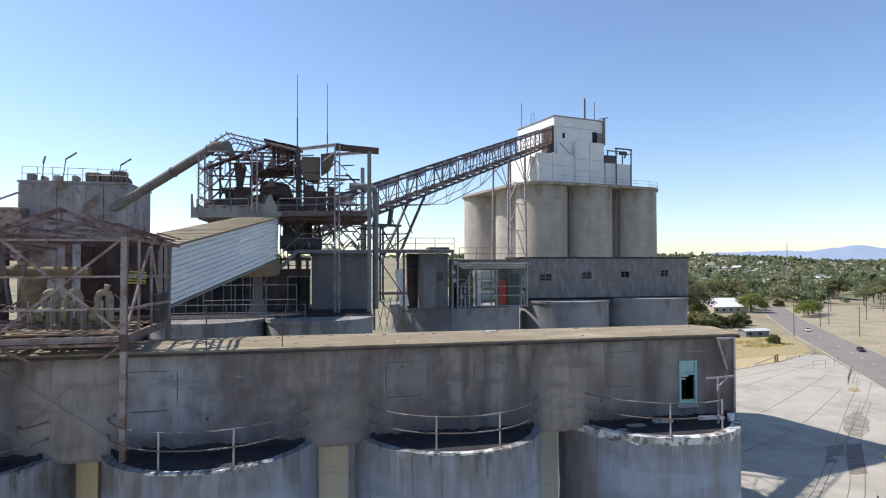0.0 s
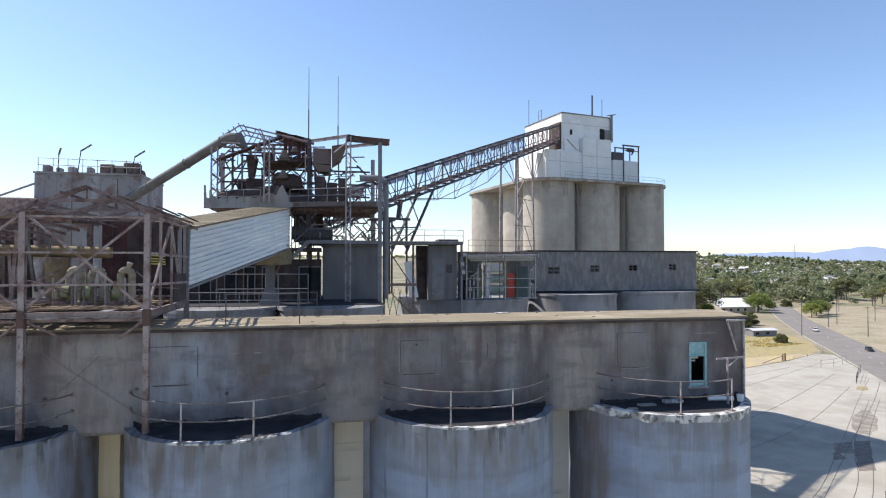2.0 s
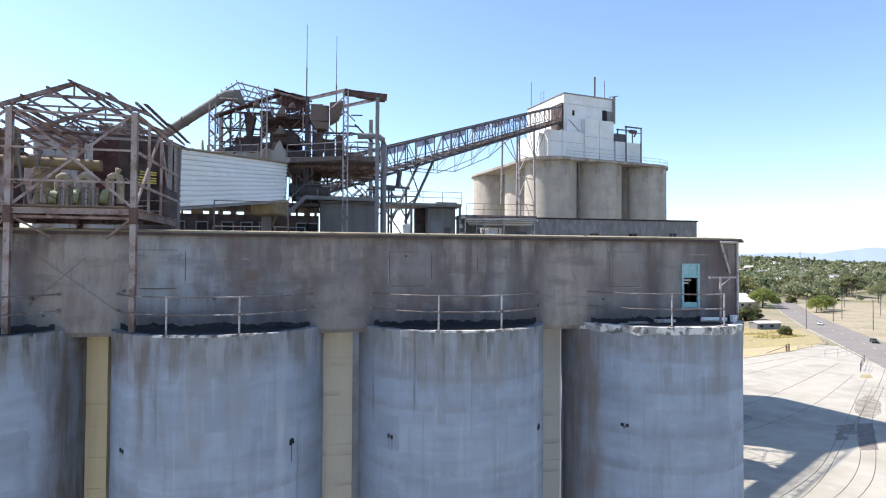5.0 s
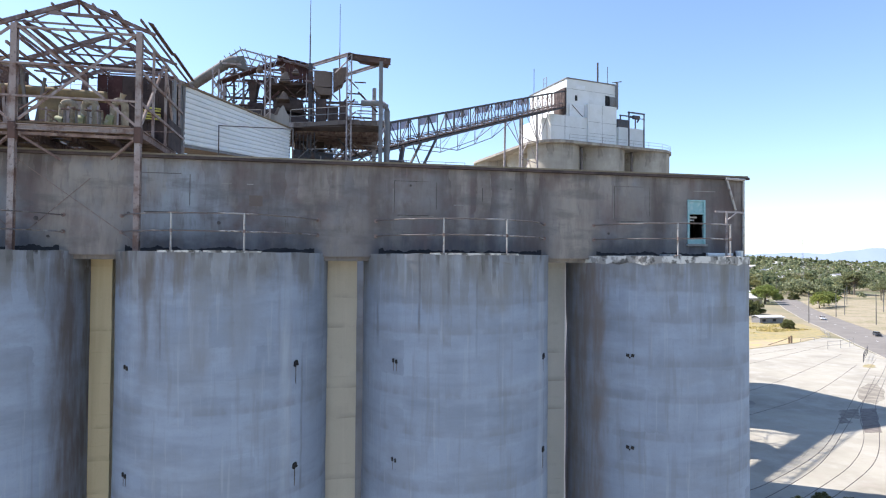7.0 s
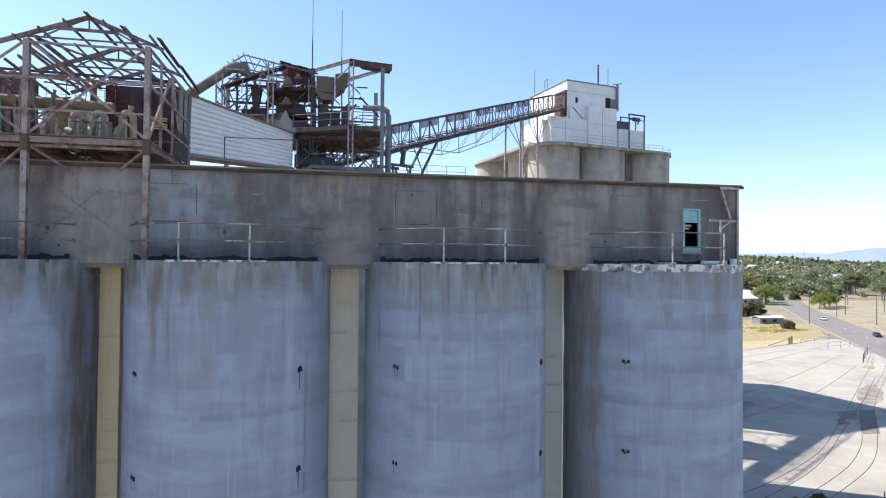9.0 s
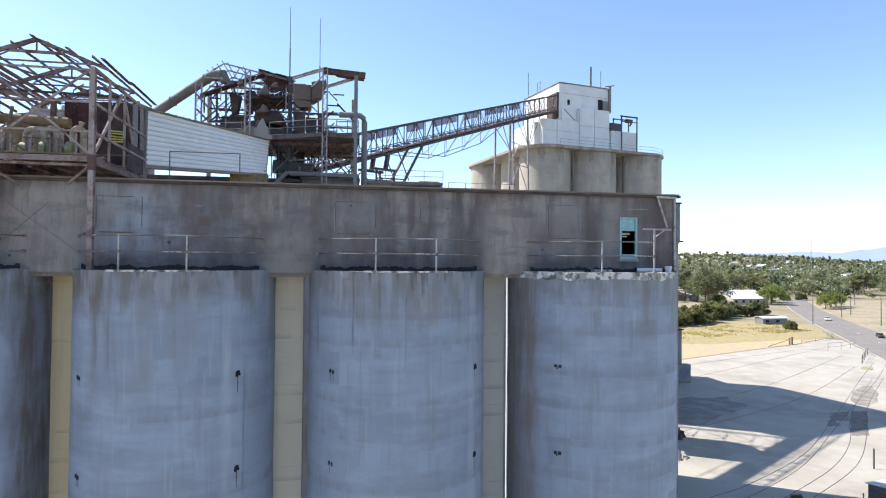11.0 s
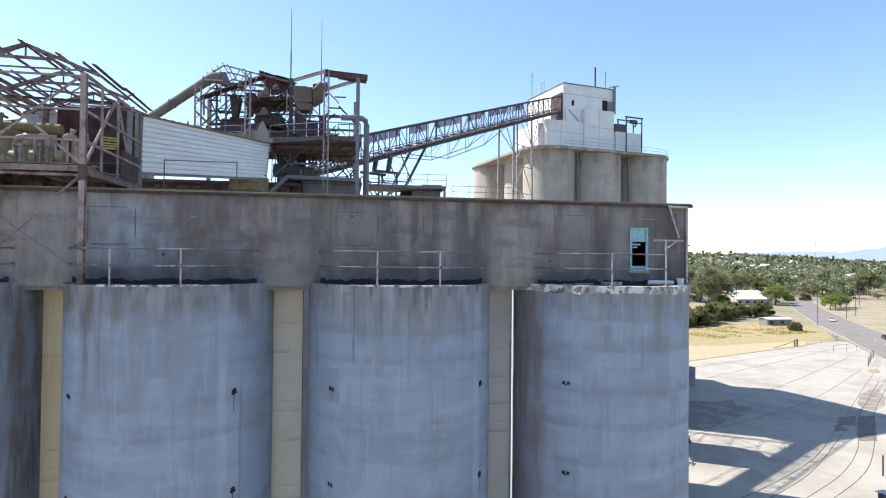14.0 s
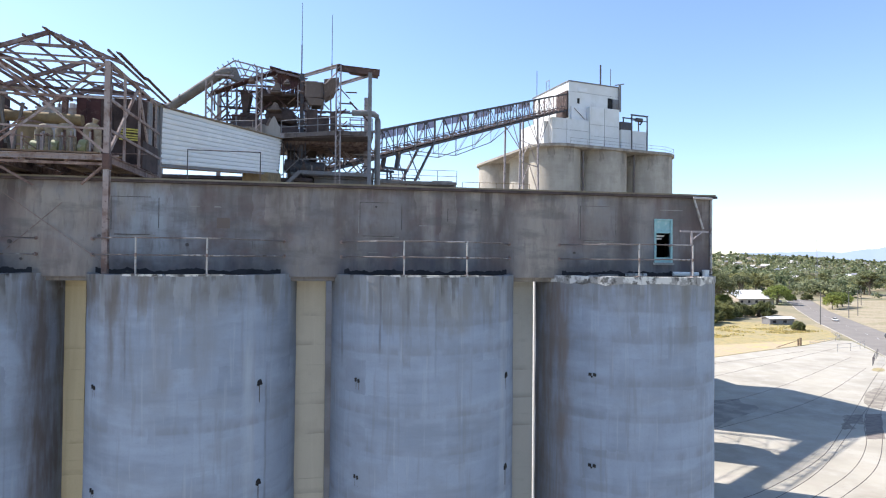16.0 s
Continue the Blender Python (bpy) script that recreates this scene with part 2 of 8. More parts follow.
def run(m, x0, x1, z0, z1, colour, amount, soft=0.25, warp=0.45):
    """One broad upright stain, or a band of tone, with ragged sides."""
    if id(m) not in WARPS:
        WARPS[id(m)] = (m, m.curve(m.noise((1.1, 1.1, 0.5), (4, 3, 1)), 0.0, 1.0, -1.0, 1.0), m.curve(m.noise((0.9, 0.9, 0.9), (2, 1, 5)), 0.0, 1.0, -0.9, 0.9), m.curve(m.noise((2.0, 2.0, 0.35), (4, 8, 2)), 0.36, 0.6, 0.3, 1.0))
    _, wx, wz, rag = WARPS[id(m)]
    x = m.math("ADD", m.axis(0), m.math("MULTIPLY", wx, warp))
    z = m.math("ADD", m.axis(2), wz)
    a = m.math("MULTIPLY", m.curve(x, x0 - soft, x0 + soft), m.curve(x, x1 + soft, x1 - soft))
    b = m.math("MULTIPLY", m.curve(z, z0 - 0.4, z0 + 0.4), m.curve(z, z1 + 0.3, z1 - 0.3))
    return m.mix(m.math("MULTIPLY", m.math("MULTIPLY", m.math("MULTIPLY", a, b), rag), amount), colour)


W = concrete("concrete_wall", (0.19, 0.172, 0.168), (0.118, 0.098, 0.093), (0.275, 0.258, 0.245), 0.4, 0.0, (0.15, 0.098, 0.08), 0.0, 0.25)
W.layer((0.42, 0.42, 0.5), (0.175, 0.128, 0.122), 0.45, 0.58, 0.7, (31, 4, 2), 5)
W.layer((0.5, 0.5, 0.6), (0.235, 0.235, 0.245), 0.47, 0.6, 0.7, (2, 17, 9), 5)
W.layer((0.9, 0.9, 0.8), (0.31, 0.28, 0.245), 0.56, 0.66, 0.5, (12, 1, 33), 5)
# First row: a darker band along the whole foot of the wall.
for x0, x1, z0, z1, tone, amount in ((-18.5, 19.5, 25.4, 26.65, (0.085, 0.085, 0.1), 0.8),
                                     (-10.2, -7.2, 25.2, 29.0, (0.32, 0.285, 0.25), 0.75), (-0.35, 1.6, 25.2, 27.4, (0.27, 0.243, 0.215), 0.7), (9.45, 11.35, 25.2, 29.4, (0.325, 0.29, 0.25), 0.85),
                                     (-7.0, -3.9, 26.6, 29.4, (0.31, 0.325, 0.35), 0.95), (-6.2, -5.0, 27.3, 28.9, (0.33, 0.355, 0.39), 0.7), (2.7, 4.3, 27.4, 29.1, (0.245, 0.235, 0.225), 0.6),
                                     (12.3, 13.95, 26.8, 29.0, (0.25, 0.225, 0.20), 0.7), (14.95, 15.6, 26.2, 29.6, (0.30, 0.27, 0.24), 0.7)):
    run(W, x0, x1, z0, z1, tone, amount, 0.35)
for x0, x1, z0, amount in ((-13.5, -10.4, 28.2, 0.6), (-3.6, -2.25, 27.0, 0.6), (-2.3, -1.7, 26.4, 0.4), (-1.0, -0.1, 26.8, 0.7), (0.6, 1.7, 27.6, 0.55), (1.7, 2.65, 26.7, 0.62), (4.4, 5.2, 26.4, 0.6), (6.0, 6.9, 26.3, 0.62), (7.75, 9.2, 26.2, 0.8), (13.98, 14.85, 26.8, 0.75), (16.75, 18.7, 26.2, 0.72)):
    run(W, x0, x1, z0, 30.0, (0.108, 0.086, 0.078), amount, 0.25, 0.3)
for x0, x1, z0 in ((5.3, 5.75, 27.0), (7.05, 7.5, 26.6), (0.25, 0.45, 27.9), (8.35, 8.5, 28.0)):
    run(W, x0, x1, z0, 29.8, (0.33, 0.305, 0.275), 0.75, 0.1, 0.12)
hanging(W, 29.5, 3.4, 0.55, (0.33, 0.30, 0.265), 0.45, 3.3, 0.8)
hanging(W, 29.5, 3.0, 0.6, (0.115, 0.09, 0.08), 0.5, 9.1, 1.3)
hanging(W, 29.5, 1.5, 0.2, (0.085, 0.07, 0.064), 0.5, 21.7, 0.7)
W.layer((0.5, 0.5, 1.4), (0.12, 0.112, 0.11), 0.52, 0.64, 0.5, (5, 5, 5), 5)
W.layer((6, 6, 1.2), (0.13, 0.115, 0.105), 0.55, 0.7, 0.45, (8, 3, 5), 4)
C_WALL = W.done()
S = concrete("concrete_silo", (0.27, 0.315, 0.395), (0.195, 0.22, 0.262), (0.33, 0.38, 0.465), 0.2, 0.25, None, 0.55)
S.layer((0.5, 0.5, 0.8), (0.235, 0.257, 0.295), 0.5, 0.64, 0.5, (8, 2, 14), 5)
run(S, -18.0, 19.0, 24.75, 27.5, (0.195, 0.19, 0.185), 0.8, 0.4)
run(S, 1.6, 9.3, 24.3, 27.5, (0.21, 0.208, 0.205), 0.6, 0.3)
S.layer((3.4, 3.4, 0.22), (0.215, 0.225, 0.24), 0.56, 0.66, 0.4, (3, 9, 2), 3)
S.layer((5.5, 5.5, 0.3), (0.37, 0.40, 0.45), 0.6, 0.68, 0.35, (13, 2, 7), 3)
# Full-height brown runs beside the piers hold stain plus painted shade of the recess.
for x0, x1, z0, z1, c, amount in ((-6.2, -5.85, 21.6, 26.6, (0.16, 0.145, 0.135), 0.75), (-5.62, -5.36, 22.0, 26.6, (0.165, 0.15, 0.14), 0.6), (-8.6, -4.6, 24.75, 26.6, (0.15, 0.128, 0.118), 0.8), (-4.4, -0.7, 24.85, 26.6, (0.165, 0.158, 0.155), 0.75), (-7.95, -6.5, 24.4, 26.6, (0.165, 0.145, 0.125), 0.7), (-9.55, -9.0, 2.0, 26.6, (0.13, 0.098, 0.078), 0.8), (10.75, 11.5, 1.0, 26.2, (0.205, 0.165, 0.14), 0.8),
                                  (-4.6, -3.9, 21.4, 24.6, (0.225, 0.232, 0.25), 0.7), (-3.3, -2.6, 22.2, 25.0, (0.23, 0.236, 0.25), 0.6), (15.3, 16.4, 23.2, 25.6, (0.215, 0.215, 0.21), 0.7), (17.3, 18.2, 23.4, 25.4, (0.225, 0.225, 0.215), 0.7), (5.9, 6.8, 23.9, 25.0, (0.22, 0.215, 0.205), 0.7)):
    run(S, x0, x1, z0, z1, c, amount, 0.15, 0.3)
for x0, x1, z0, z1 in ((3.37, 3.42, 22.9, 25.9), (4.35, 4.41, 24.1, 25.9), (5.42, 5.46, 22.4, 24.9), (1.95, 1.99, 22.5, 24.1), (7.39, 7.43, 24.0, 24.9), (-0.9, -0.86, 17.0, 22.0), (-5.52, -5.49, 22.0, 24.5), (16.1, 16.14, 23.9, 25.6)):
    run(S, x0, x1, z0, z1, (0.10, 0.10, 0.105), 0.85, 0.035, 0.06)
for x0, x1 in ((-1.55, -1.28), (8.24, 8.6), (18.3, 18.7)):
    run(S, x0, x1, 2.0, 25.5, (0.40, 0.43, 0.48), 0.65, 0.08, 0.1)
for z0, z1, x0, x1 in ((24.1, 24.25, 2.0, 9.3), (23.0, 23.15, 1.6, 9.3), (20.65, 20.8, 1.6, 9.3), (19.25, 19.4, 1.6, 9.3), (24.55, 24.7, 12.0, 18.8), (23.3, 23.5, 11.2, 18.8), (21.55, 21.75, 11.0, 18.8), (20.1, 20.25, 11.0, 18.8), (18.6, 18.8, 11.0, 18.8), (20.4, 20.55, -7.9, 0.0), (17.2, 17.35, -18.0, 18.8)):
    band = S.math("ADD", S.axis(2), S.math("MULTIPLY", S.noise((0.5, 0.5, 0.5), (z0, 1, 2)), 0.14))
    level = S.math("MULTIPLY", S.curve(band, z0 - 0.03, z0 + 0.05), S.curve(band, z1 + 0.3, z1))
    across = S.math("MULTIPLY", S.curve(S.axis(0), x0, x0 + 0.3), S.curve(S.axis(0), x1, x1 - 0.3))
    S.mix(S.math("MULTIPLY", S.math("MULTIPLY", level, across), S.curve(WARPS[id(S)][3], 0.3, 1.0, 0.05, 0.55)), (0.205, 0.215, 0.235))
hanging(S, 27.2, 4.6, 0.9, (0.225, 0.228, 0.225), 0.45, 41.2, 1.0)
hanging(S, 26.9, 3.2, 0.45, (0.20, 0.198, 0.19), 0.5, 25.2, 0.7)
hanging(S, 26.0, 4.4, 0.33, (0.18, 0.172, 0.16), 0.4, 1.7, 0.8)
hanging(S, 26.0, 3.4, 0.28, (0.36, 0.385, 0.41), 0.35, 14.9, 0.7)
hanging(S, 25.95, 1.3, 0.14, (0.11, 0.105, 0.10), 0.75, 33.3, 0.35)
hanging(S, 25.98, 0.35, 0.1, (0.05, 0.048, 0.047), 0.9, 8.8, 0.1)
C_SILO = S.done()
DARKSTAIN = Mat("dark_seam", (0.085, 0.075, 0.072), 0.95).layer(1.5, (0.15, 0.135, 0.125), 0.47, 0.6).done()
C_OCHRE = concrete("concrete_ochre", (0.64, 0.54, 0.34), (0.45, 0.365, 0.22), (0.72, 0.62, 0.42), 0.4, 0.9).done()
C_PALE = concrete("dusty_grey_concrete", (0.27, 0.255, 0.24), (0.15, 0.135, 0.12), (0.35, 0.335, 0.315), 0.6, 0.2, (0.17, 0.12, 0.09)).done()
C_PIER = concrete("concrete_grey_pier", (0.44, 0.435, 0.395), (0.32, 0.305, 0.275), (0.51, 0.50, 0.46), 0.4, 0.9).done()
C_CREAM = concrete("concrete_cream", (0.58, 0.53, 0.425), (0.41, 0.365, 0.29), (0.67, 0.62, 0.51), 0.4, 0.9).done()
FAR = concrete("concrete_far_silo", (0.40, 0.36, 0.305), (0.27, 0.24, 0.205), (0.47, 0.43, 0.365), 0.2, 0.3, None, 0.25)
FAR.layer((0.25, 0.25, 0.12), (0.28, 0.25, 0.215), 0.48, 0.62, 0.6, (3, 30, 5), 5)
hanging(FAR, 46.3, 9.0, 1.6, (0.24, 0.21, 0.185), 0.55, 4.4, 2.5)
hanging(FAR, 46.3, 5.0, 0.9, (0.18, 0.155, 0.135), 0.6, 12.2, 1.2)
C_FAR = FAR.done()
MID = concrete("concrete_mid", (0.255, 0.25, 0.255), (0.165, 0.155, 0.15), (0.32, 0.315, 0.315), 0.2, 0.3)
MID.layer((0.3, 0.3, 0.4), (0.19, 0.175, 0.168), 0.48, 0.62, 0.6, (13, 3, 5), 5)
hanging(MID, 33.4, 3.0, 1.3, (0.15, 0.135, 0.125), 0.5, 6.1, 1.0)
hanging(MID, 28.6, 4.5, 0.6, (0.34, 0.33, 0.315), 0.4, 2.1, 1.0)
hanging(MID, 28.6, 2.6, 0.7, (0.12, 0.108, 0.10), 0.6, 16.1, 0.8)
C_MID = MID.done()
C_DULL = concrete("dull_render", (0.165, 0.158, 0.158), (0.105, 0.096, 0.093), (0.215, 0.208, 0.205), 0.4, 0.25, (0.13, 0.095, 0.08)).done()
C_DECK = Mat("bitumen_deck", (0.035, 0.034, 0.038), 0.9).layer(1.2, (0.016, 0.016, 0.019), 0.4, 0.7).layer(3.0, (0.16, 0.15, 0.14), 0.66, 0.78, 0.6).relief(5, 0.5, 0.03).done()
C_RIM = Mat("flaking_rim", (0.30, 0.29, 0.275), 0.9).layer(1.5, (0.62, 0.61, 0.58), 0.47, 0.53, 0.9, (3, 0, 0)).layer(2.6, (0.09, 0.085, 0.08), 0.52, 0.6, 0.9).relief(6, 0.6, 0.03).done()
C_ROOF = Mat("dusty_roof", (0.25, 0.205, 0.135), 0.95).layer(0.6, (0.21, 0.17, 0.11), 0.4, 0.7).layer((0.3, 1.5, 1), (0.37, 0.315, 0.225), 0.5, 0.7).layer(5, (0.2, 0.17, 0.13), 0.55, 0.7, 0.6).relief(6, 0.5, 0.03).done()
STEEL = Mat("weathered_steel", (0.35, 0.31, 0.305), 0.75, 0.0).layer(1.5, (0.21, 0.16, 0.15), 0.5, 0.64).layer(5, (0.46, 0.42, 0.41), 0.54, 0.7, 0.7).layer(20, (0.12, 0.08, 0.07), 0.62, 0.75, 0.6).relief(15, 0.3, 0.006).islands(0.7, 1.15).done()
SHEDSTEEL = Mat("rust_streaked_steel", (0.31, 0.25, 0.232), 0.8).layer(1.3, (0.18, 0.115, 0.095), 0.47, 0.62).layer((3, 3, 1.2), (0.36, 0.33, 0.315), 0.52, 0.66, 0.7).layer(9, (0.10, 0.065, 0.055), 0.57, 0.7, 0.75).relief(12, 0.4, 0.008).islands(0.75, 1.15).done()
ROOFSTEEL = Mat("dark_roof_steel", (0.18, 0.135, 0.128), 0.7).layer(1.3, (0.09, 0.055, 0.05), 0.46, 0.62).layer(5, (0.27, 0.245, 0.245), 0.54, 0.68, 0.7).islands(0.6, 1.35).done()
LINING = Mat("red_rusted_lining", (0.088, 0.042, 0.04), 0.85).layer(1.4, (0.05, 0.027, 0.027), 0.45, 0.65).layer(5, (0.13, 0.08, 0.072), 0.58, 0.72, 0.6).relief(4, 0.3, 0.02).islands(0.7, 1.25).done()
RUST = Mat("rusted_steel", (0.25, 0.18, 0.158), 0.9).layer(2, (0.115, 0.075, 0.068), 0.45, 0.65).layer(6, (0.40, 0.345, 0.315), 0.55, 0.72, 0.8).layer(18, (0.06, 0.035, 0.03), 0.6, 0.75, 0.7).relief(12, 0.4, 0.008).islands(0.6, 1.25).done()
DARKSTEEL = Mat("dark_painted_steel", (0.075, 0.075, 0.085), 0.7).layer(1.5, (0.12, 0.075, 0.055), 0.5, 0.65).layer(6, (0.17, 0.165, 0.17), 0.56, 0.7, 0.7).islands(0.7, 1.3).done()
GREYSTEEL = Mat("dusty_grey_steel", (0.21, 0.21, 0.22), 0.8).layer(1.2, (0.19, 0.17, 0.155), 0.45, 0.65).layer(7, (0.34, 0.33, 0.32), 0.55, 0.7, 0.7).relief(10, 0.2, 0.006).islands(0.8, 1.1).done()
CLADDING = Mat("pale_cladding", (0.78, 0.785, 0.79), 0.6, 0.0, 0.4).layer((0.5, 0.15, 2), (0.70, 0.71, 0.715), 0.45, 0.7).layer(1.1, (0.87, 0.865, 0.85), 0.55, 0.7, 0.7).layer((0.6, 0.3, 0.3), (0.52, 0.46, 0.39), 0.62, 0.75, 0.5, (9, 0, 0)).done()
WHITE = Mat("white_painted_wall", (0.72, 0.72, 0.70), 0.8).layer((0.6, 0.6, 0.08), (0.58, 0.57, 0.54), 0.52, 0.7, 0.6).layer(0.4, (0.78, 0.78, 0.77), 0.45, 0.6, 0.8).layer(1.6, (0.48, 0.45, 0.4), 0.66, 0.78, 0.5).relief(3, 0.15, 0.02).done()
TIMBER = Mat("old_timber", (0.22, 0.155, 0.10), 0.9).layer((0.4, 5, 5), (0.13, 0.09, 0.06), 0.45, 0.65).layer(2, (0.30, 0.25, 0.18), 0.55, 0.7, 0.7).islands(0.7, 1.25).relief(9, 0.3, 0.01).done()
REDROOF = Mat("rusted_roof_sheet", (0.125, 0.075, 0.062), 0.85).layer(1.2, (0.075, 0.048, 0.042), 0.45, 0.65).layer(4, (0.24, 0.17, 0.135), 0.58, 0.7, 0.7).relief(4, 0.3, 0.02).done()
DUCT = Mat("dusty_duct", (0.16, 0.15, 0.14), 0.8).layer((0.6, 0.6, 0.6), (0.105, 0.097, 0.09), 0.45, 0.65).layer(5, (0.24, 0.225, 0.205), 0.55, 0.7, 0.7).done()
# Dark red sheeting; the same colour also stands in for shade inside rooms and openings.
DARK = Mat("dark_sheeting_and_shade", (0.095, 0.07, 0.064), 0.9).layer(1.4, (0.05, 0.038, 0.036), 0.4, 0.65).layer(4, (0.11, 0.08, 0.065), 0.6, 0.72, 0.7).done()
# Black stands in for shade inside holes and windows; also tyres and glass.
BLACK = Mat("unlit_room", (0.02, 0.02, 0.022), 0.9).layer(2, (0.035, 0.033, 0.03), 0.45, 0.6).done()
TEAL = Mat("teal_paint", (0.27, 0.46, 0.47), 0.6).layer(5, (0.42, 0.55, 0.55), 0.5, 0.7).layer(8, (0.2, 0.26, 0.25), 0.6, 0.72, 0.7).done()
YELLOW = Mat("yellow_paint", (0.72, 0.66, 0.16), 0.7).layer(4, (0.34, 0.26, 0.1), 0.5, 0.7).done()
OCHRE = Mat("ochre_dusty_paint", (0.24, 0.185, 0.105), 0.85).layer(2, (0.17, 0.13, 0.08), 0.45, 0.62).layer(6, (0.2, 0.14, 0.09), 0.58, 0.72, 0.8).done()
GREEN = Mat("machine_green", (0.27, 0.29, 0.15), 0.6).layer(4, (0.36, 0.35, 0.29), 0.52, 0.65).layer(7, (0.14, 0.12, 0.08), 0.58, 0.72, 0.8).done()
RED = Mat("red_paint", (0.50, 0.075, 0.045), 0.6).layer(3, (0.36, 0.06, 0.04), 0.5, 0.7).done()
PIPE = Mat("dull_handrail", (0.13, 0.11, 0.105), 0.7, 0.0).layer(0.7, (0.30, 0.285, 0.28), 0.52, 0.62).layer(5, (0.10, 0.08, 0.06), 0.55, 0.68).done()
HOPPER = Mat("brown_dusty_sheet", (0.155, 0.122, 0.105), 0.85).layer((1, 1, 0.2), (0.095, 0.072, 0.063), 0.48, 0.64).layer(5, (0.22, 0.19, 0.168), 0.56, 0.7, 0.7).done()
BLOWER = Mat("dusty_cream_duct", (0.33, 0.285, 0.21), 0.85).layer(2.5, (0.24, 0.20, 0.14), 0.45, 0.6).layer(1.2, (0.16, 0.125, 0.09), 0.55, 0.68, 0.8).layer(6, (0.47, 0.43, 0.35), 0.55, 0.7, 0.7).done()
TANK = Mat("mottled_tank_sheet", (0.27, 0.255, 0.25), 0.85).layer((0.5, 0.5, 0.15), (0.38, 0.37, 0.38), 0.5, 0.6, 0.9, (4, 4, 1)).layer((0.4, 0.4, 0.35), (0.17, 0.115, 0.09), 0.5, 0.62, 0.9, (1, 9, 3)).layer(1.5, (0.12, 0.10, 0.095), 0.58, 0.7, 0.8).layer(6, (0.34, 0.31, 0.28), 0.58, 0.7, 0.5).done()
PALEGREEN = Mat("pale_green_paint", (0.36, 0.42, 0.36), 0.6).layer(3, (0.24, 0.27, 0.22), 0.5, 0.65).done()
RAIL = Mat("galvanised_rail", (0.42, 0.40, 0.38), 0.6, 0.3).layer(6, (0.2, 0.14, 0.11), 0.52, 0.68).layer(2, (0.45, 0.44, 0.43), 0.5, 0.7, 0.6).done()
ASPHALT = Mat("asphalt", (0.19, 0.17, 0.148), 0.9).layer(0.15, (0.23, 0.205, 0.18), 0.4, 0.65).layer((0.8, 0.8, 1), (0.12, 0.115, 0.11), 0.55, 0.75, 0.6).layer(3, (0.23, 0.22, 0.21), 0.55, 0.75, 0.5).done()
PAINTLINE = Mat("road_paint", (0.6, 0.6, 0.58), 0.8).layer(3, (0.3, 0.3, 0.29), 0.5, 0.65).done()
YARD = Mat("pale_cement_yard", (0.385, 0.355, 0.29), 0.95).layer(0.06, (0.30, 0.275, 0.225), 0.42, 0.62).layer((0.2, 0.2, 1), (0.41, 0.38, 0.325), 0.45, 0.7).layer(0.3, (0.35, 0.31, 0.26), 0.56, 0.72, 0.8).layer(1.4, (0.27, 0.24, 0.2), 0.6, 0.75, 0.7).relief(2, 0.3, 0.05).done()
OILY = Mat("oil_stained_ground", (0.21, 0.18, 0.155), 0.9).layer(0.9, (0.15, 0.125, 0.112), 0.45, 0.6).layer(4, (0.2, 0.17, 0.15), 0.55, 0.7).done()
DRYGRASS = Mat("dry_grass", (0.33, 0.27, 0.145), 0.95).layer(0.12, (0.37, 0.29, 0.125), 0.42, 0.6).layer(0.5, (0.22, 0.21, 0.10), 0.5, 0.65).layer(3, (0.26, 0.22, 0.12), 0.5, 0.7).relief(2.5, 0.6, 0.2).done()
PADDOCK = Mat("far_ground", (0.30, 0.25, 0.165), 0.95).layer(0.012, (0.13, 0.14, 0.075), 0.4, 0.6).layer(0.05, (0.30, 0.25, 0.16), 0.5, 0.65, 0.8).layer(0.4, (0.19, 0.17, 0.10), 0.5, 0.7).done()
BARK = Mat("bark", (0.19, 0.16, 0.125), 0.95).layer((3, 3, 0.6), (0.10, 0.085, 0.07), 0.45, 0.65).relief(6, 0.5, 0.02).done()
TRACK = Mat("worn_rail_steel", (0.12, 0.10, 0.09), 0.6, 0.4).layer(2, (0.2, 0.15, 0.11), 0.5, 0.65).done()


def foliage(name, a, b, c, lo=0.55, hi=1.4, stands=()):
    m = Mat(name, a, 0.8, 0, 0.2).layer(0.35, b, 0.42, 0.62).layer(2.5, c, 0.52, 0.7, 0.8)
    for k, (scale, tone, low, high) in enumerate(stands):   # whole trees and stands of another kind
        m.layer(scale, tone, low, high, 0.85, (5 * k, 3, 1), 2)
    m.islands(lo, hi)
    m.objects([(0.0, (0.75, 0.75, 0.75)), (0.5, (1.0, 1.0, 0.9)), (1.0, (1.25, 1.15, 0.95))])
    mat = m.done()
    tr = m.n.new("ShaderNodeBsdfTranslucent")
    mx = m.n.new("ShaderNodeMixShader")
    mx.inputs[0].default_value = 0.5
    m.l.new(m.c, tr.inputs["Color"])
    m.l.new(m.p.outputs[0], mx.inputs[1])
    m.l.new(tr.outputs[0], mx.inputs[2])
    m.l.new(mx.outputs[0], m.n["Material Output"].inputs["Surface"])
    return mat


LEAF_GUM = foliage("gum_leaves", (0.27, 0.285, 0.16), (0.18, 0.205, 0.105), (0.37, 0.345, 0.21), 0.5, 1.4)
LEAF_LIME = foliage("bright_leaves", (0.29, 0.335, 0.11), (0.20, 0.25, 0.08), (0.38, 0.385, 0.15), 0.5, 1.4)
LEAF_DARK = foliage("hedge_leaves", (0.225, 0.235, 0.11), (0.15, 0.165, 0.07), (0.31, 0.295, 0.15), 0.5, 1.4)
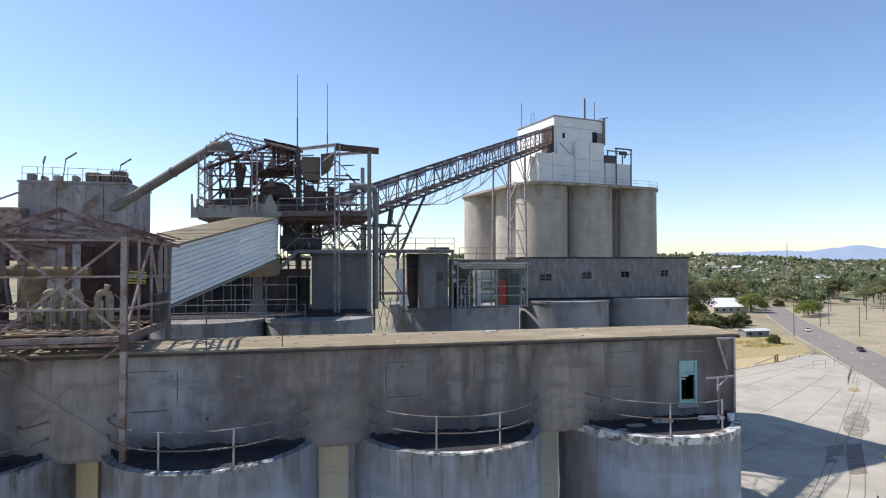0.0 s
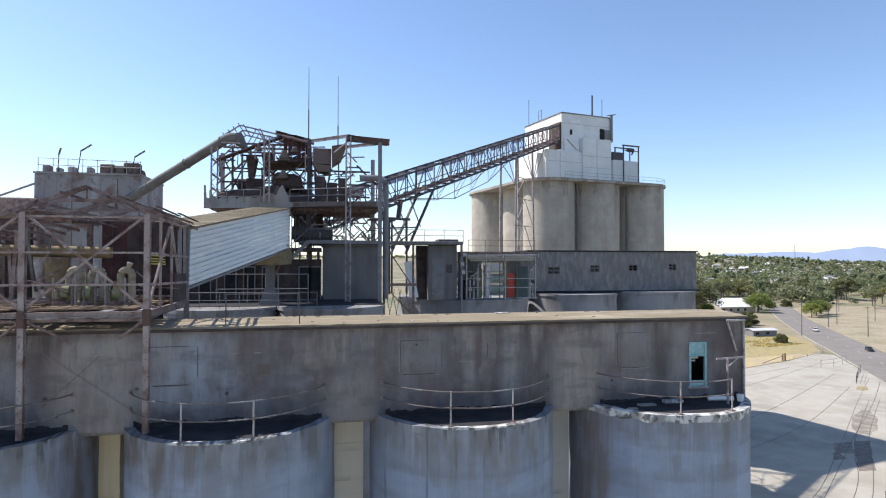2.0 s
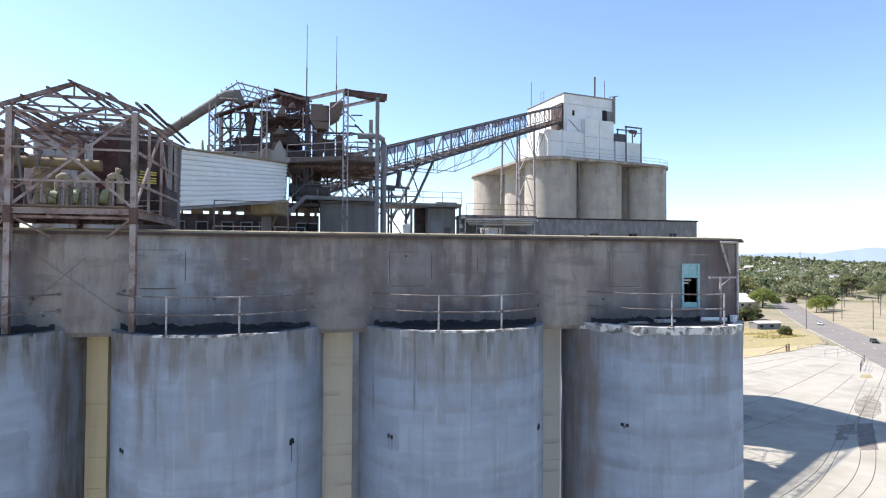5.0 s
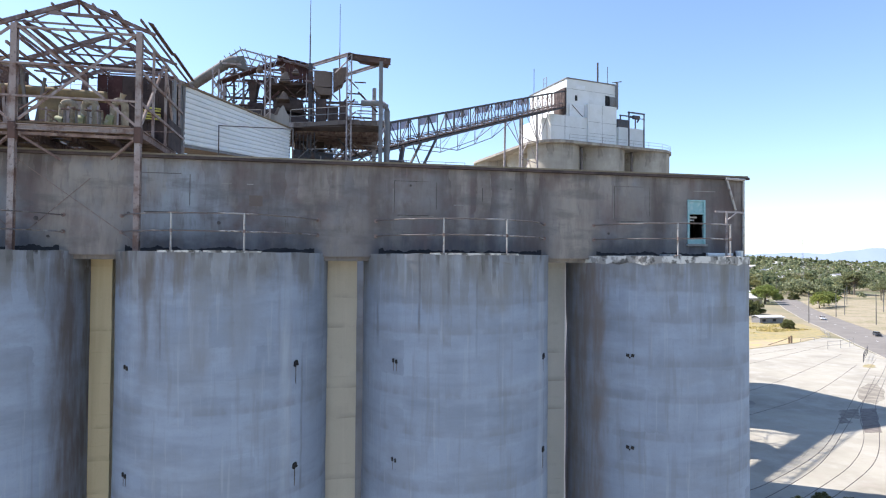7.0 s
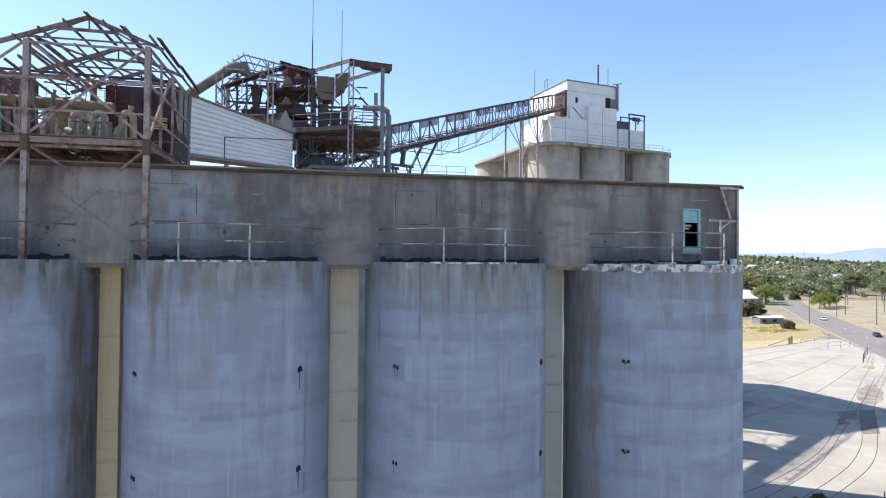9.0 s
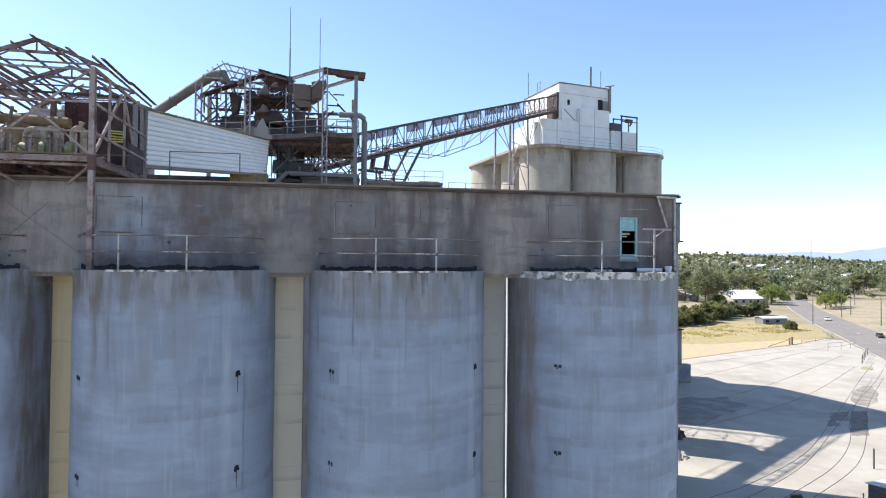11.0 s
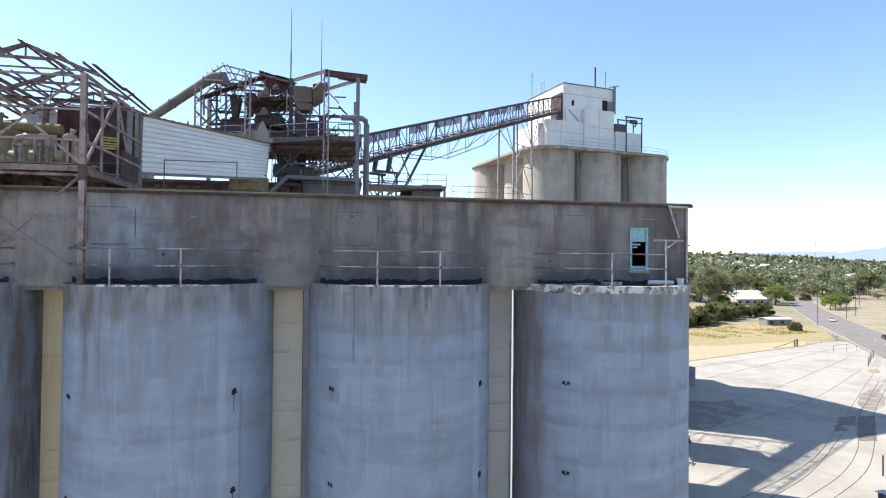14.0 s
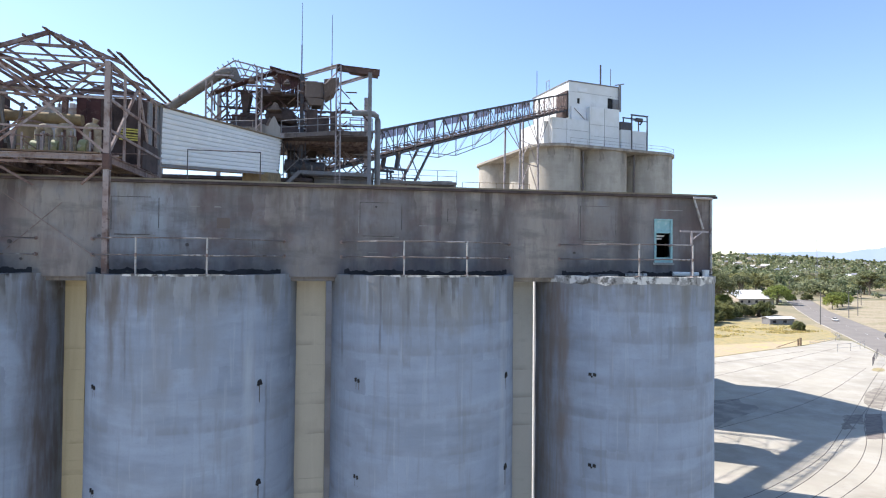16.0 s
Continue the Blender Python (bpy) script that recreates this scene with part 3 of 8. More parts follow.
# Leaf tones kept light, which puts some distance haze into the colour.
LEAF_FAR = foliage("far_woods", (0.29, 0.31, 0.20), (0.20, 0.225, 0.135), (0.38, 0.365, 0.24), 0.55, 1.4, ((0.045, (0.11, 0.14, 0.075), 0.48, 0.56), (0.07, (0.36, 0.355, 0.19), 0.58, 0.66), (0.03, (0.33, 0.30, 0.22), 0.6, 0.68)))

# ---- ground, yard, road and distance ----
def ground_height(x, y):
    """Flat round the works; gentle ridge far out."""
    d = math.hypot(x, y)
    a = math.degrees(math.atan2(x, y))
    h = 0.0
    if d > 480:
        k = min(1.0, (d - 480) / 2300)
        h = k * k * (3 - 2 * k) * (46 - 28 * max(0.0, min(1.0, (a - 36) / 10))) + 5 * k * noise.noise(Vector((x / 420, y / 420, 0)))
    return h - 0.02


def ground_sheet():
    s = Shape()
    rs = [0, 60, 120, 200, 300, 420, 560, 720, 900, 1150, 1450, 1800, 2200, 2700, 3300, 4000, 4700]
    n = 96
    for r in rs:
        for i in range(n):
            a = 2 * math.pi * i / n
            x, y = r * math.sin(a), r * math.cos(a)
            s.v.append((x, y, ground_height(x, y)))
    for k in range(len(rs) - 1):
        for i in range(n):
            j = (i + 1) % n
            s.f.append((k * n + i, k * n + j, (k + 1) * n + j, (k + 1) * n + i) if k else (k * n + i, (k + 1) * n + j, (k + 1) * n + i))
    solid("ground", s, PADDOCK, "dry paddocks and scrubland reaching the horizon", "ground", kind="structure", smooth=True)


def sheet(name, poly, z, mat, label, category, kind="structure"):
    return solid(name, Shape().prism(poly, z - 0.3, z), mat, label, category, kind=kind)


ground_sheet()
sheet("pavement", [(-90, -60), (70, -60), (100, 60), (139, 119), (171, 170), (168, 174), (147, 163), (119, 152), (88, 139), (55, 142), (-90, 130)], 0.012, YARD,
      "pale cement-dusted concrete works yard with tyre marks", "yard")
sheet("lawn", [(88, 139.4), (119, 152.6), (147, 163.6), (171, 175.5), (186, 195), (196, 214), (170, 236), (120, 225), (85, 180)], 0.03, DRYGRASS,
      "patch of dry yellow grass beside the yard", "grass")
ROAD_L = [(60, 20), (95, 60), (120, 92), (141, 122), (178, 178), (208, 225), (250, 285), (298, 349), (345, 410), (420, 500), (520, 610)]
ROAD_R = [(73, 12), (107, 52), (135, 88), (157, 117), (191, 168), (222, 217), (262, 277), (309, 339), (354, 402), (428, 492), (526, 603)]


def strip(left, right, z0, z1):
    s = Shape()
    for a, b, c, d in zip(left, right, left[1:], right[1:]):
        s.hexa([(*a, z0), (*b, z0), (*d, z0), (*c, z0), (*a, z1), (*b, z1), (*d, z1), (*c, z1)])
    return s


def blend(a, b, k):
    return [(p[0] + (q[0] - p[0]) * k, p[1] + (q[1] - p[1]) * k) for p, q in zip(a, b)]


road = solid("road", strip(ROAD_L, ROAD_R, -0.2, 0.045), ASPHALT, "grey two-lane asphalt road with faded dashes", "road", kind="structure")
sheet("shoulder", [(191.4, 168), (222.4, 217), (262.4, 277), (309.4, 339), (345, 385), (430, 440), (430, 250), (250, 120), (168, 120), (157.4, 117)], 0.02,
      Mat("bare_shoulder", (0.32, 0.265, 0.18), 0.95).layer(0.08, (0.24, 0.21, 0.12), 0.45, 0.6).layer(0.5, (0.38, 0.33, 0.25), 0.5, 0.7).done(),
      "bare dusty verge with thin grass beside the road", "verge")


def dashes():
    mid = blend(ROAD_L, ROAD_R, 0.52)
    for (ax, ay), (bx, by) in zip(mid[2:8], mid[3:9]):
        n = max(1, int(math.hypot(bx - ax, by - ay) / 12))
        for i in range(n):
            u0, u1 = i / n, i / n + 3.0 / math.hypot(bx - ax, by - ay)
            s = Shape().beam((ax + (bx - ax) * u0, ay + (by - ay) * u0, 0.05), (ax + (bx - ax) * u1, ay + (by - ay) * u1, 0.05), 0.16, 0.012)
            ob = new("lane_marking", mesh_of("lane_marking", s, PAINTLINE))
            ob.parent = road


dashes()
kerb = Shape()
for k in (0.0,):
    for (ax, ay), (bx, by) in zip(ROAD_L[3:8], ROAD_L[4:9]):
        kerb.beam((ax - 0.25, ay + 0.15, 0.06), (bx - 0.25, by + 0.15, 0.06), 0.4, 0.16)
solid("kerb", kerb, YARD, "low pale concrete kerb along the road", "kerb", kind="structure", bevel=0.02)


def mountains():
    s = Shape()
    n = 420
    for i in range(n + 1):
        a = radians(-60 + 150 * i / n)
        deg = math.degrees(a)
        h = 88 - 14 * max(0, (38 - deg) / 10) + 36 * math.exp(-((deg - 47.4) / 1.5) ** 2) + 14 * math.exp(-((deg - 45.2) / 0.9) ** 2) + 22 * math.exp(-((deg - 51) / 2.0) ** 2) + 7 * math.exp(-((deg - 42) / 2.0) ** 2) + 9 * noise.noise(Vector((deg * 0.35, 0, 0))) + 7 * noise.noise(Vector((deg * 1.3, 4, 0))) + 3 * noise.noise(Vector((deg * 4.1, 2, 0)))
        h *= 1 - 0.55 * max(0.0, min(1.0, (37 - deg) / 3))
        for r, z in ((4500, -10), (4600, h), (4690, -10)):
            s.v.append((r * math.sin(a), r * math.cos(a), z))
    for i in range(n):
        for k in (0, 1):
            s.f.append((i * 3 + k, (i + 1) * 3 + k, (i + 1) * 3 + k + 1, i * 3 + k + 1))
    # Haze is put into the blue base colour and a faint glow.
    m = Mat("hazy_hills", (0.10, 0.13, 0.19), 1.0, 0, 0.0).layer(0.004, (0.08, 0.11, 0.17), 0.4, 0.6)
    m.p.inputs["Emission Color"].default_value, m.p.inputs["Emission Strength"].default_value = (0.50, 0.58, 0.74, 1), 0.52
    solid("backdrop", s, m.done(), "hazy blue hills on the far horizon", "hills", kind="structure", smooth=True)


mountains()


sheet("bare_ground", [(87, 139.6), (119, 152.8), (147, 163.8), (168, 174.4), (150, 172.5), (120, 167), (102, 170), (84, 160)], 0.036, Mat("tan_earth", (0.40, 0.32, 0.205), 0.95).layer(0.15, (0.46, 0.36, 0.15), 0.48, 0.62, 0.8).layer(0.8, (0.33, 0.27, 0.18), 0.5, 0.65).relief(2, 0.4, 0.06).done(),
      "bare tan earth along the edge of the dry grass", "ground")
# ---- front silo row with its conveyor house ----
SILO_X, SILO_Y, SILO_R, DECK = (-13.07, -3.96, 5.47, 14.88), 24.78, 3.97, 25.92
WALL_Y, ROOF_Z = 23.5, 29.5


def front_silo(x, label, white_rim, left_hole, right_hole):
    t = thing("silo", (x, SILO_Y, 0), label, "silo", "front row of silos")
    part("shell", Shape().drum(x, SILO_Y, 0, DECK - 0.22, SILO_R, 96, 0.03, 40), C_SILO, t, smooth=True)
    rim = Shape()
    n = 72
    for i in range(n):
        a = 2 * math.pi * i / n
        r1 = SILO_R + (0.045 if white_rim else 0.012) + (0.035 if white_rim else 0.012) * noise.noise(Vector((x + 9 * math.cos(a), 9 * math.sin(a), 2)))
        z1 = DECK + 0.03 * noise.noise(Vector((x + 14 * math.cos(a), 14 * math.sin(a), 5)))
        z0 = DECK - 0.26 - 0.2 * abs(noise.noise(Vector((x + 11 * math.cos(a), 11 * math.sin(a), 9))))
        for r, z in ((r1, z0), (r1, z1), (SILO_R - 0.35, z1 + 0.005), (SILO_R - 0.35, z0)):
            rim.v.append((x + r * math.cos(a), SILO_Y + r * math.sin(a), z))
    for i in range(n):
        j = (i + 1) % n
        for k in range(4):
            rim.f.append((i * 4 + k, j * 4 + k, j * 4 + (k + 1) % 4, i * 4 + (k + 1) % 4))
    part("rim", rim, C_RIM if white_rim else C_SILO, t, "flaking pale rim" if white_rim else "")
    part("deck", Shape().drum(x, SILO_Y, DECK - 0.24, DECK - 0.03, SILO_R - 0.3, 64), C_DECK, t, "black stained deck")
    for sx, side in ((left_hole, -1), (right_hole, 1)):
        if sx is None:
            continue
        y = SILO_Y - math.sqrt(SILO_R ** 2 - sx * sx)
        nx, ny = sx / SILO_R, -math.sqrt(1 - (sx / SILO_R) ** 2)
        for zz in (21.87, 18.15, 14.5, 10.9, 7.2):
            s = Shape()

            def bore(du, dz, r, r2=None, n=9):
                c = Vector((x + sx - ny * du, y + nx * du, zz + dz))
                s.rod(c - Vector((nx, ny, 0)) * 0.1, c + Vector((nx, ny, 0)) * 0.045, r, n, r2)

            if side > 0:      # broken out round the hole, with a drip below
                for du, dz, r in ((0.0, 0.0, 0.095), (0.07, -0.05, 0.05), (-0.05, -0.08, 0.05), (0.03, 0.06, 0.05)):
                    bore(du, dz, r)
            elif white_rim:   # two square sockets side by side
                for du in (-0.1, 0.1):
                    bore(du, 0.0, 0.085, None, 4)
                bore(-0.02, -0.09, 0.035)
            else:             # a pair of narrow slots
                for du, dz in ((-0.08, 0.03), (-0.075, -0.04), (0.07, 0.0), (0.08, -0.07)):
                    bore(du, dz, 0.042)
            hole = part("vent_hole", s, BLACK, t)
            if side > 0 or not white_rim:
                d = Shape()
                for du in ((0.01,) if side > 0 else (-0.07, 0.08)):
                    c = Vector((x + sx - ny * du, y + nx * du, zz)) + Vector((nx, ny, 0)) * 0.004
                    d.beam(c + Vector((0, 0, -0.08)), c + Vector((0, 0, -0.75 if side > 0 else -0.4)), 0.03 if side > 0 else 0.016, 0.012, (nx, ny, 0))
                part("drip_stain", d, DARKSTAIN, hole)
    if white_rim:
        return t
    # pale broken lip between the rail posts
    lip = Shape()
    for i in range(24):
        u0, u1 = -1.7 + 3.4 * i / 24, -1.7 + 3.4 * (i + 1) / 24 - 0.01 * (i % 3)
        k = 0.035 + 0.03 * noise.noise(Vector((x + u0 * 2.3, 1, 4)))
        y0, y1 = (SILO_Y - math.sqrt((SILO_R + 0.03) ** 2 - u * u) for u in (u0, u1))
        if k > 0.02:
            lip.hexa([(x + u0, y0, DECK - k), (x + u1, y1, DECK - k), (x + u1, y1 + 0.3, DECK - k), (x + u0, y0 + 0.3, DECK - k),
                      (x + u0, y0, DECK + 0.035), (x + u1, y1, DECK + 0.035), (x + u1, y1 + 0.3, DECK + 0.03), (x + u0, y0 + 0.3, DECK + 0.03)])
    part("scoured_lip", lip, C_RIM, t, "pale broken lip")["kind"] = "stuff"
    return t


for i, x in enumerate(SILO_X):
    front_silo(x, ("weathered grey concrete silo with a flaking white rim", "weathered blue-grey concrete silo streaked with dark stains")[0 if i == 3 else 1], i == 3,
               (None, -2.86, -2.9, -2.72)[i], (None, 2.87, 3.1, 3.93)[i])


def handrail(x, posts, a_from=0.0, a_to=1.0):
    t = thing("handrail", (x, SILO_Y, DECK), "curved galvanised pipe handrail round a silo deck", "handrail", "silo deck handrails")
    r = 3.79
    a0 = math.asin((SILO_Y - WALL_Y) / r)
    for name, z in (("top_rail", 27.24), ("mid_rail", 26.63)):
        pts = []
        for i in range(41):
            a = math.pi + a0 + (math.pi - 2 * a0) * (a_from + (a_to - a_from) * i / 40)
            pts.append((x + r * math.cos(a), SILO_Y + r * math.sin(a), z + 0.02 * noise.noise(Vector((x + i * 0.3, z, 0)))))
        rail = part(name, Shape().tube(pts, 0.026, 8), PIPE, t, smooth=True)
        for p, at_wall in ((pts[0], a_from == 0.0), (pts[-1], a_to == 1.0)):
            if at_wall:
                part("wall_flange", Shape().rod((p[0], WALL_Y - 0.05, p[2]), (p[0], WALL_Y - 0.002, p[2]), 0.075, 10), RUST, rail)
    for sx in posts:
        y = SILO_Y - math.sqrt(r * r - sx * sx)
        post = part("post", Shape().rod((x + sx, y, DECK - 0.05), (x + sx, y, 27.26), 0.033, 8), RAIL, t, smooth=True)
        part("foot_plate", Shape().box(x + sx - 0.09, x + sx + 0.09, y - 0.09, y + 0.09, DECK - 0.03, DECK + 0.045), RUST, post)
        part("rail_clamp", Shape().rod((x + sx, y, 26.57), (x + sx, y, 26.69), 0.05, 8), RUST, post)


for x, posts, a_to in zip(SILO_X, ((-1.2, 1.17), (-1.28, 1.12), (-1.22, 1.22), (-1.06, 1.4)), (1.0, 1.0, 1.0, 0.655)):
    handrail(x, posts, 0.0, a_to)

# cream piers standing between the silos
for x0, x1, PIER in ((-9.2, -8.32, C_OCHRE), (-0.02, 1.24, C_CREAM), (9.45, 10.62, C_PIER)):
    t = thing("pier", ((x0 + x1) / 2, 25.2, 0), "cream concrete pier filling the gap between silos", "pier", "piers between silos")
    z = 0.0
    while z < 25.76:
        z1 = min(z + 1.22, 25.78)
        b = random.choice((0.0, 0.012, 0.02))
        part("lift_block", Shape().box(x0 + random.uniform(0, 0.012), x1 - random.uniform(0, 0.012), 25.0 + random.uniform(0, 0.015), 25.55, z + b, z1), PIER, t)
        z = z1
    part("core", Shape().box(x0 + 0.02, x1 - 0.02, 25.03, 25.53, 0, 25.7), PIER, t)

MAROON = Mat("maroon_spray", (0.16, 0.04, 0.075), 0.7).layer(3, (0.22, 0.075, 0.10), 0.5, 0.7).done()
# White rod added for the bright strip of sunlit yard glimpsed past the pier.
t = thing("standpipe", (11.51, 27.25, 0), "thin white rod standing in for sunlit yard between silos", "pipe")
part("pipe", Shape().rod((11.51, 27.25, 0), (11.51, 27.25, 25.75), 0.125, 12), WHITE, t, smooth=True)


def conveyor_house():
    x0, x1, y1 = -17.7, 18.7, 27.1
    t = thing("conveyor_house", (0.5, 25, DECK), "long stained concrete gallery house on top of the silos", "building")
    w = 0.22
    dx0, dx1, dz = 15.8, 16.68, 28.48
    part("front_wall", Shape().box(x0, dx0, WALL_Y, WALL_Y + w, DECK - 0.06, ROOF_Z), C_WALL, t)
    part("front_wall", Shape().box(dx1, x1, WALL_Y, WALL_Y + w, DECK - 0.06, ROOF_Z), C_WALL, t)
    part("lintel", Shape().box(dx0, dx1, WALL_Y, WALL_Y + w, dz, ROOF_Z), C_WALL, t)
    part("threshold", Shape().box(dx0, dx1, WALL_Y, WALL_Y + w, DECK - 0.06, 26.5), C_WALL, t)
    for a, b in ((-9.75, -7.62), (-0.52, 1.95), (9.16, 11.55)):   # skirts that hang between the silos
        c = 0.12
        poly = [(a, WALL_Y, DECK - 0.06), (b, WALL_Y, DECK - 0.06), (b - 0.02, WALL_Y, DECK - 0.09), (b - c, WALL_Y, DECK - 0.13), (a + c, WALL_Y, DECK - 0.13), (a + 0.02, WALL_Y, DECK - 0.09)]
        part("skirt", Shape().extrude(poly, (0, w, 0)), C_WALL, t)
    # bitumen flashing with a ragged top where the decks meet the wall
    for sx in SILO_X:
        half = 3.45
        s = Shape()
        n = 200
        for i in range(n + 1):
            x = sx - half + 2 * half * i / n
            h = 0.15 + 0.1 * noise.noise(Vector((x * 0.9, 3, 0))) + 0.1 * noise.noise(Vector((x * 3.1, 1, 0))) + 0.05 * noise.noise(Vector((x * 9, 2, 0))) + 0.07 * (abs(i - n / 2) > n * 0.47)
            s.v += [(x, WALL_Y - 0.012, DECK - 0.05), (x, WALL_Y - 0.012, DECK + max(0.06, h))]
        s.f = [(2 * i, 2 * i + 2, 2 * i + 3, 2 * i + 1) for i in range(n)]
        k = len(s.v)
        s.v += [(p[0], p[1] + 0.02, p[2]) for p in s.v[:k]]
        s.f += [(2 * i + 1, 2 * i + 3, k + 2 * i + 3, k + 2 * i + 1) for i in range(n)]
        part("flashing", s, C_DECK, t, "black ragged bitumen flashing")
    part("back_wall", Shape().box(x0, x1, y1 - w, y1, DECK - 0.06, ROOF_Z), C_WALL, t)
    part("end_wall", Shape().box(x1 - w, x1 - 0.004, WALL_Y + w, y1 - w, DECK - 0.06, ROOF_Z), C_WALL, t)
    part("end_wall", Shape().box(x0 + 0.004, x0 + w, WALL_Y + w, y1 - w, DECK - 0.06, ROOF_Z), C_WALL, t)
    part("floor_slab", Shape().box(x0 + 0.3, x1 - 0.3, WALL_Y + w, y1 - w, DECK - 0.3, DECK - 0.1), C_WALL, t)
    # thin roof slab with a crumbling edge
    r = Shape()
    n = 120
    for i in range(n + 1):
        x = x0 - 0.08 + (x1 - x0 + 0.2) * i / n
        e = 0.05 * noise.noise(Vector((x * 1.7, 0, 0)))
        for y, z in ((WALL_Y - 0.1 + e, ROOF_Z), (WALL_Y - 0.1 + e, ROOF_Z + 0.13 + 0.3 * e), (25.3, ROOF_Z + 0.26), (y1 + 0.1, ROOF_Z + 0.13), (y1 + 0.1, ROOF_Z)):
            r.v.append((x, y, z))
    for i in range(n):
        for k in range(5):
            r.f.append((i * 5 + k, (i + 1) * 5 + k, (i + 1) * 5 + (k + 1) % 5, i * 5 + (k + 1) % 5))
    r.f += [(0, 1, 2, 3, 4), tuple(n * 5 + k for k in (4, 3, 2, 1, 0))]
    part("roof", r, C_ROOF, t, "flat dusty tan roof")
    part("roof_edge", Shape().box(x0 - 0.1, x1 + 0.14, WALL_Y - 0.17, WALL_Y - 0.002, ROOF_Z - 0.05, ROOF_Z + 0.055), DARK, t, "dark stained drip edge")
    # blocked-up window panels with dark seams
    for a, b, c, d, full in ((12.29, 13.93, 27.46, 28.96, True), (2.65, 4.35, 27.52, 28.88, True), (-6.87, -5.18, 27.45, 28.88, True), (6.34, 7.14, 28.0, 28.68, False), (-1.6, -1.0, 26.75, 27.2, False)):
        p = part("blocked_window", Shape().box(a, b, WALL_Y - 0.014, WALL_Y + 0.01, c, d), C_WALL, t)
        f = Shape()
        f.box(a - 0.028, a - 0.004, WALL_Y - 0.01, WALL_Y + 0.01, c + 0.15, d + 0.02)
        f.box(a - 0.028, b - 0.6 * (b - a) * (1 - full) - 0.3, WALL_Y - 0.012, WALL_Y + 0.01, d + 0.004, d + 0.026)
        if full:
            f.box(b + 0.004, b + 0.028, WALL_Y - 0.008, WALL_Y + 0.01, c + 0.25, d).box(a + 0.1, b - 0.3, WALL_Y - 0.01, WALL_Y + 0.01, c - 0.035, c - 0.004)
        part("seam", f, DARKSTAIN, p, "dark open seam")
        if full:
            part("pale_edge", Shape().box(a - 0.075, a - 0.045, WALL_Y - 0.012, WALL_Y + 0.01, c + 0.1, d - 0.3).box(a + 0.2, b - 0.1, WALL_Y - 0.02, WALL_Y + 0.01, c - 0.07, c - 0.04), C_PALE, p)
    part("rust_patch", Shape().box(-3.0, -2.5, WALL_Y - 0.01, WALL_Y + 0.01, 27.72, 28.14), HOPPER, t, "rusted steel plate")
    for x, z, k in ((-4.1, 27.05, 0.07), (7.55, 28.7, 0.045), (3.3, 28.72, 0.05), (12.0, 26.9, 0.05), (-10.4, 27.1, 0.08), (-7.3, 27.35, 0.06), (-10.0, 26.45, 0.05)):
        part("rust_fixing", Shape().rod((x, WALL_Y - 0.04, z), (x, WALL_Y + 0.01, z), k, 8), DARKSTAIN, t)
    for x, z, w in ((-4.0, 28.55, 0.35), (-3.1, 28.55, 0.25), (5.1, 27.95, 0.5), (3.0, 26.8, 0.4), (16.1, 28.86, 1.1)):
        part("patch_scar", Shape().box(x, x + w, WALL_Y - 0.008, WALL_Y + 0.01, z, z + 0.035), C_PALE, t)
    # teal door, standing open
    d = part("door", Shape().box(dx0, dx0 + 0.09, WALL_Y - 0.05, WALL_Y + 0.05, 26.5, dz).box(dx1 - 0.09, dx1, WALL_Y - 0.05, WALL_Y + 0.05, 26.5, dz)
             .box(dx0 + 0.09, dx1 - 0.09, WALL_Y - 0.05, WALL_Y + 0.16, dz - 0.07, dz - 0.004).box(dx0 + 0.09, dx1 - 0.09, WALL_Y - 0.04, WALL_Y + 0.14, 27.84, 27.92), TEAL, t, "teal painted door frame")
    part("transom", Shape().box(dx0 + 0.095, dx1 - 0.095, WALL_Y + 0.02, WALL_Y + 0.06, 27.925, dz - 0.075), TEAL, d, "pale teal panel")
    part("kick_panel", Shape().box(dx0 + 0.095, dx1 - 0.095, WALL_Y + 0.02, WALL_Y + 0.06, 26.5, 26.74), TEAL, d, "pale teal lower panel")
    part("torn_lining", Shape().box(dx0 + 0.22, dx1 - 0.2, WALL_Y + 0.3, WALL_Y + 0.34, 27.68, 27.76).box(dx0 + 0.3, dx1 - 0.34, WALL_Y + 0.3, WALL_Y + 0.33, 27.56, 27.62), WHITE, d)
    part("sill", Shape().box(dx0 - 0.05, dx1 + 0.05, WALL_Y - 0.12, WALL_Y - 0.004, 26.4, 26.5), C_RIM, d)
    part("door_handle", Shape().rod((dx1 - 0.2, WALL_Y - 0.07, 27.25), (dx1 - 0.05, WALL_Y - 0.07, 27.25), 0.02, 6), RAIL, d)
    # black sheet added for the unlit inside, seen through the door
    part("inner_wall", Shape().box(13.5, 17.9, 26.2, 26.3, DECK, ROOF_Z - 0.1), BLACK, t)
    # broken downpipe and bracket at the corner
    p = part("downpipe", Shape().tube([(17.6, 23.3, 29.46), (18.0, 23.28, 29.44), (18.62, 23.38, 29.46)], 0.055, 8), RAIL, t, "broken pale downpipe")
    part("pipe_length", Shape().rod((17.64, 23.3, 29.42), (18.14, 23.36, 28.05), 0.05, 8), RAIL, p)
    part("corner_pipe", Shape().rod((18.58, 23.42, 26.0), (18.58, 23.42, 29.5), 0.055, 8), RAIL, t)
    part("bracket", Shape().beam((16.95, 22.4, DECK), (16.95, 22.4, 27.9), 0.07).beam((16.4, 22.4, 27.88), (17.9, 22.6, 27.88), 0.05, 0.08)
         .beam((16.95, 22.4, 27.5), (17.5, 22.5, 27.85), 0.04), STEEL, t)
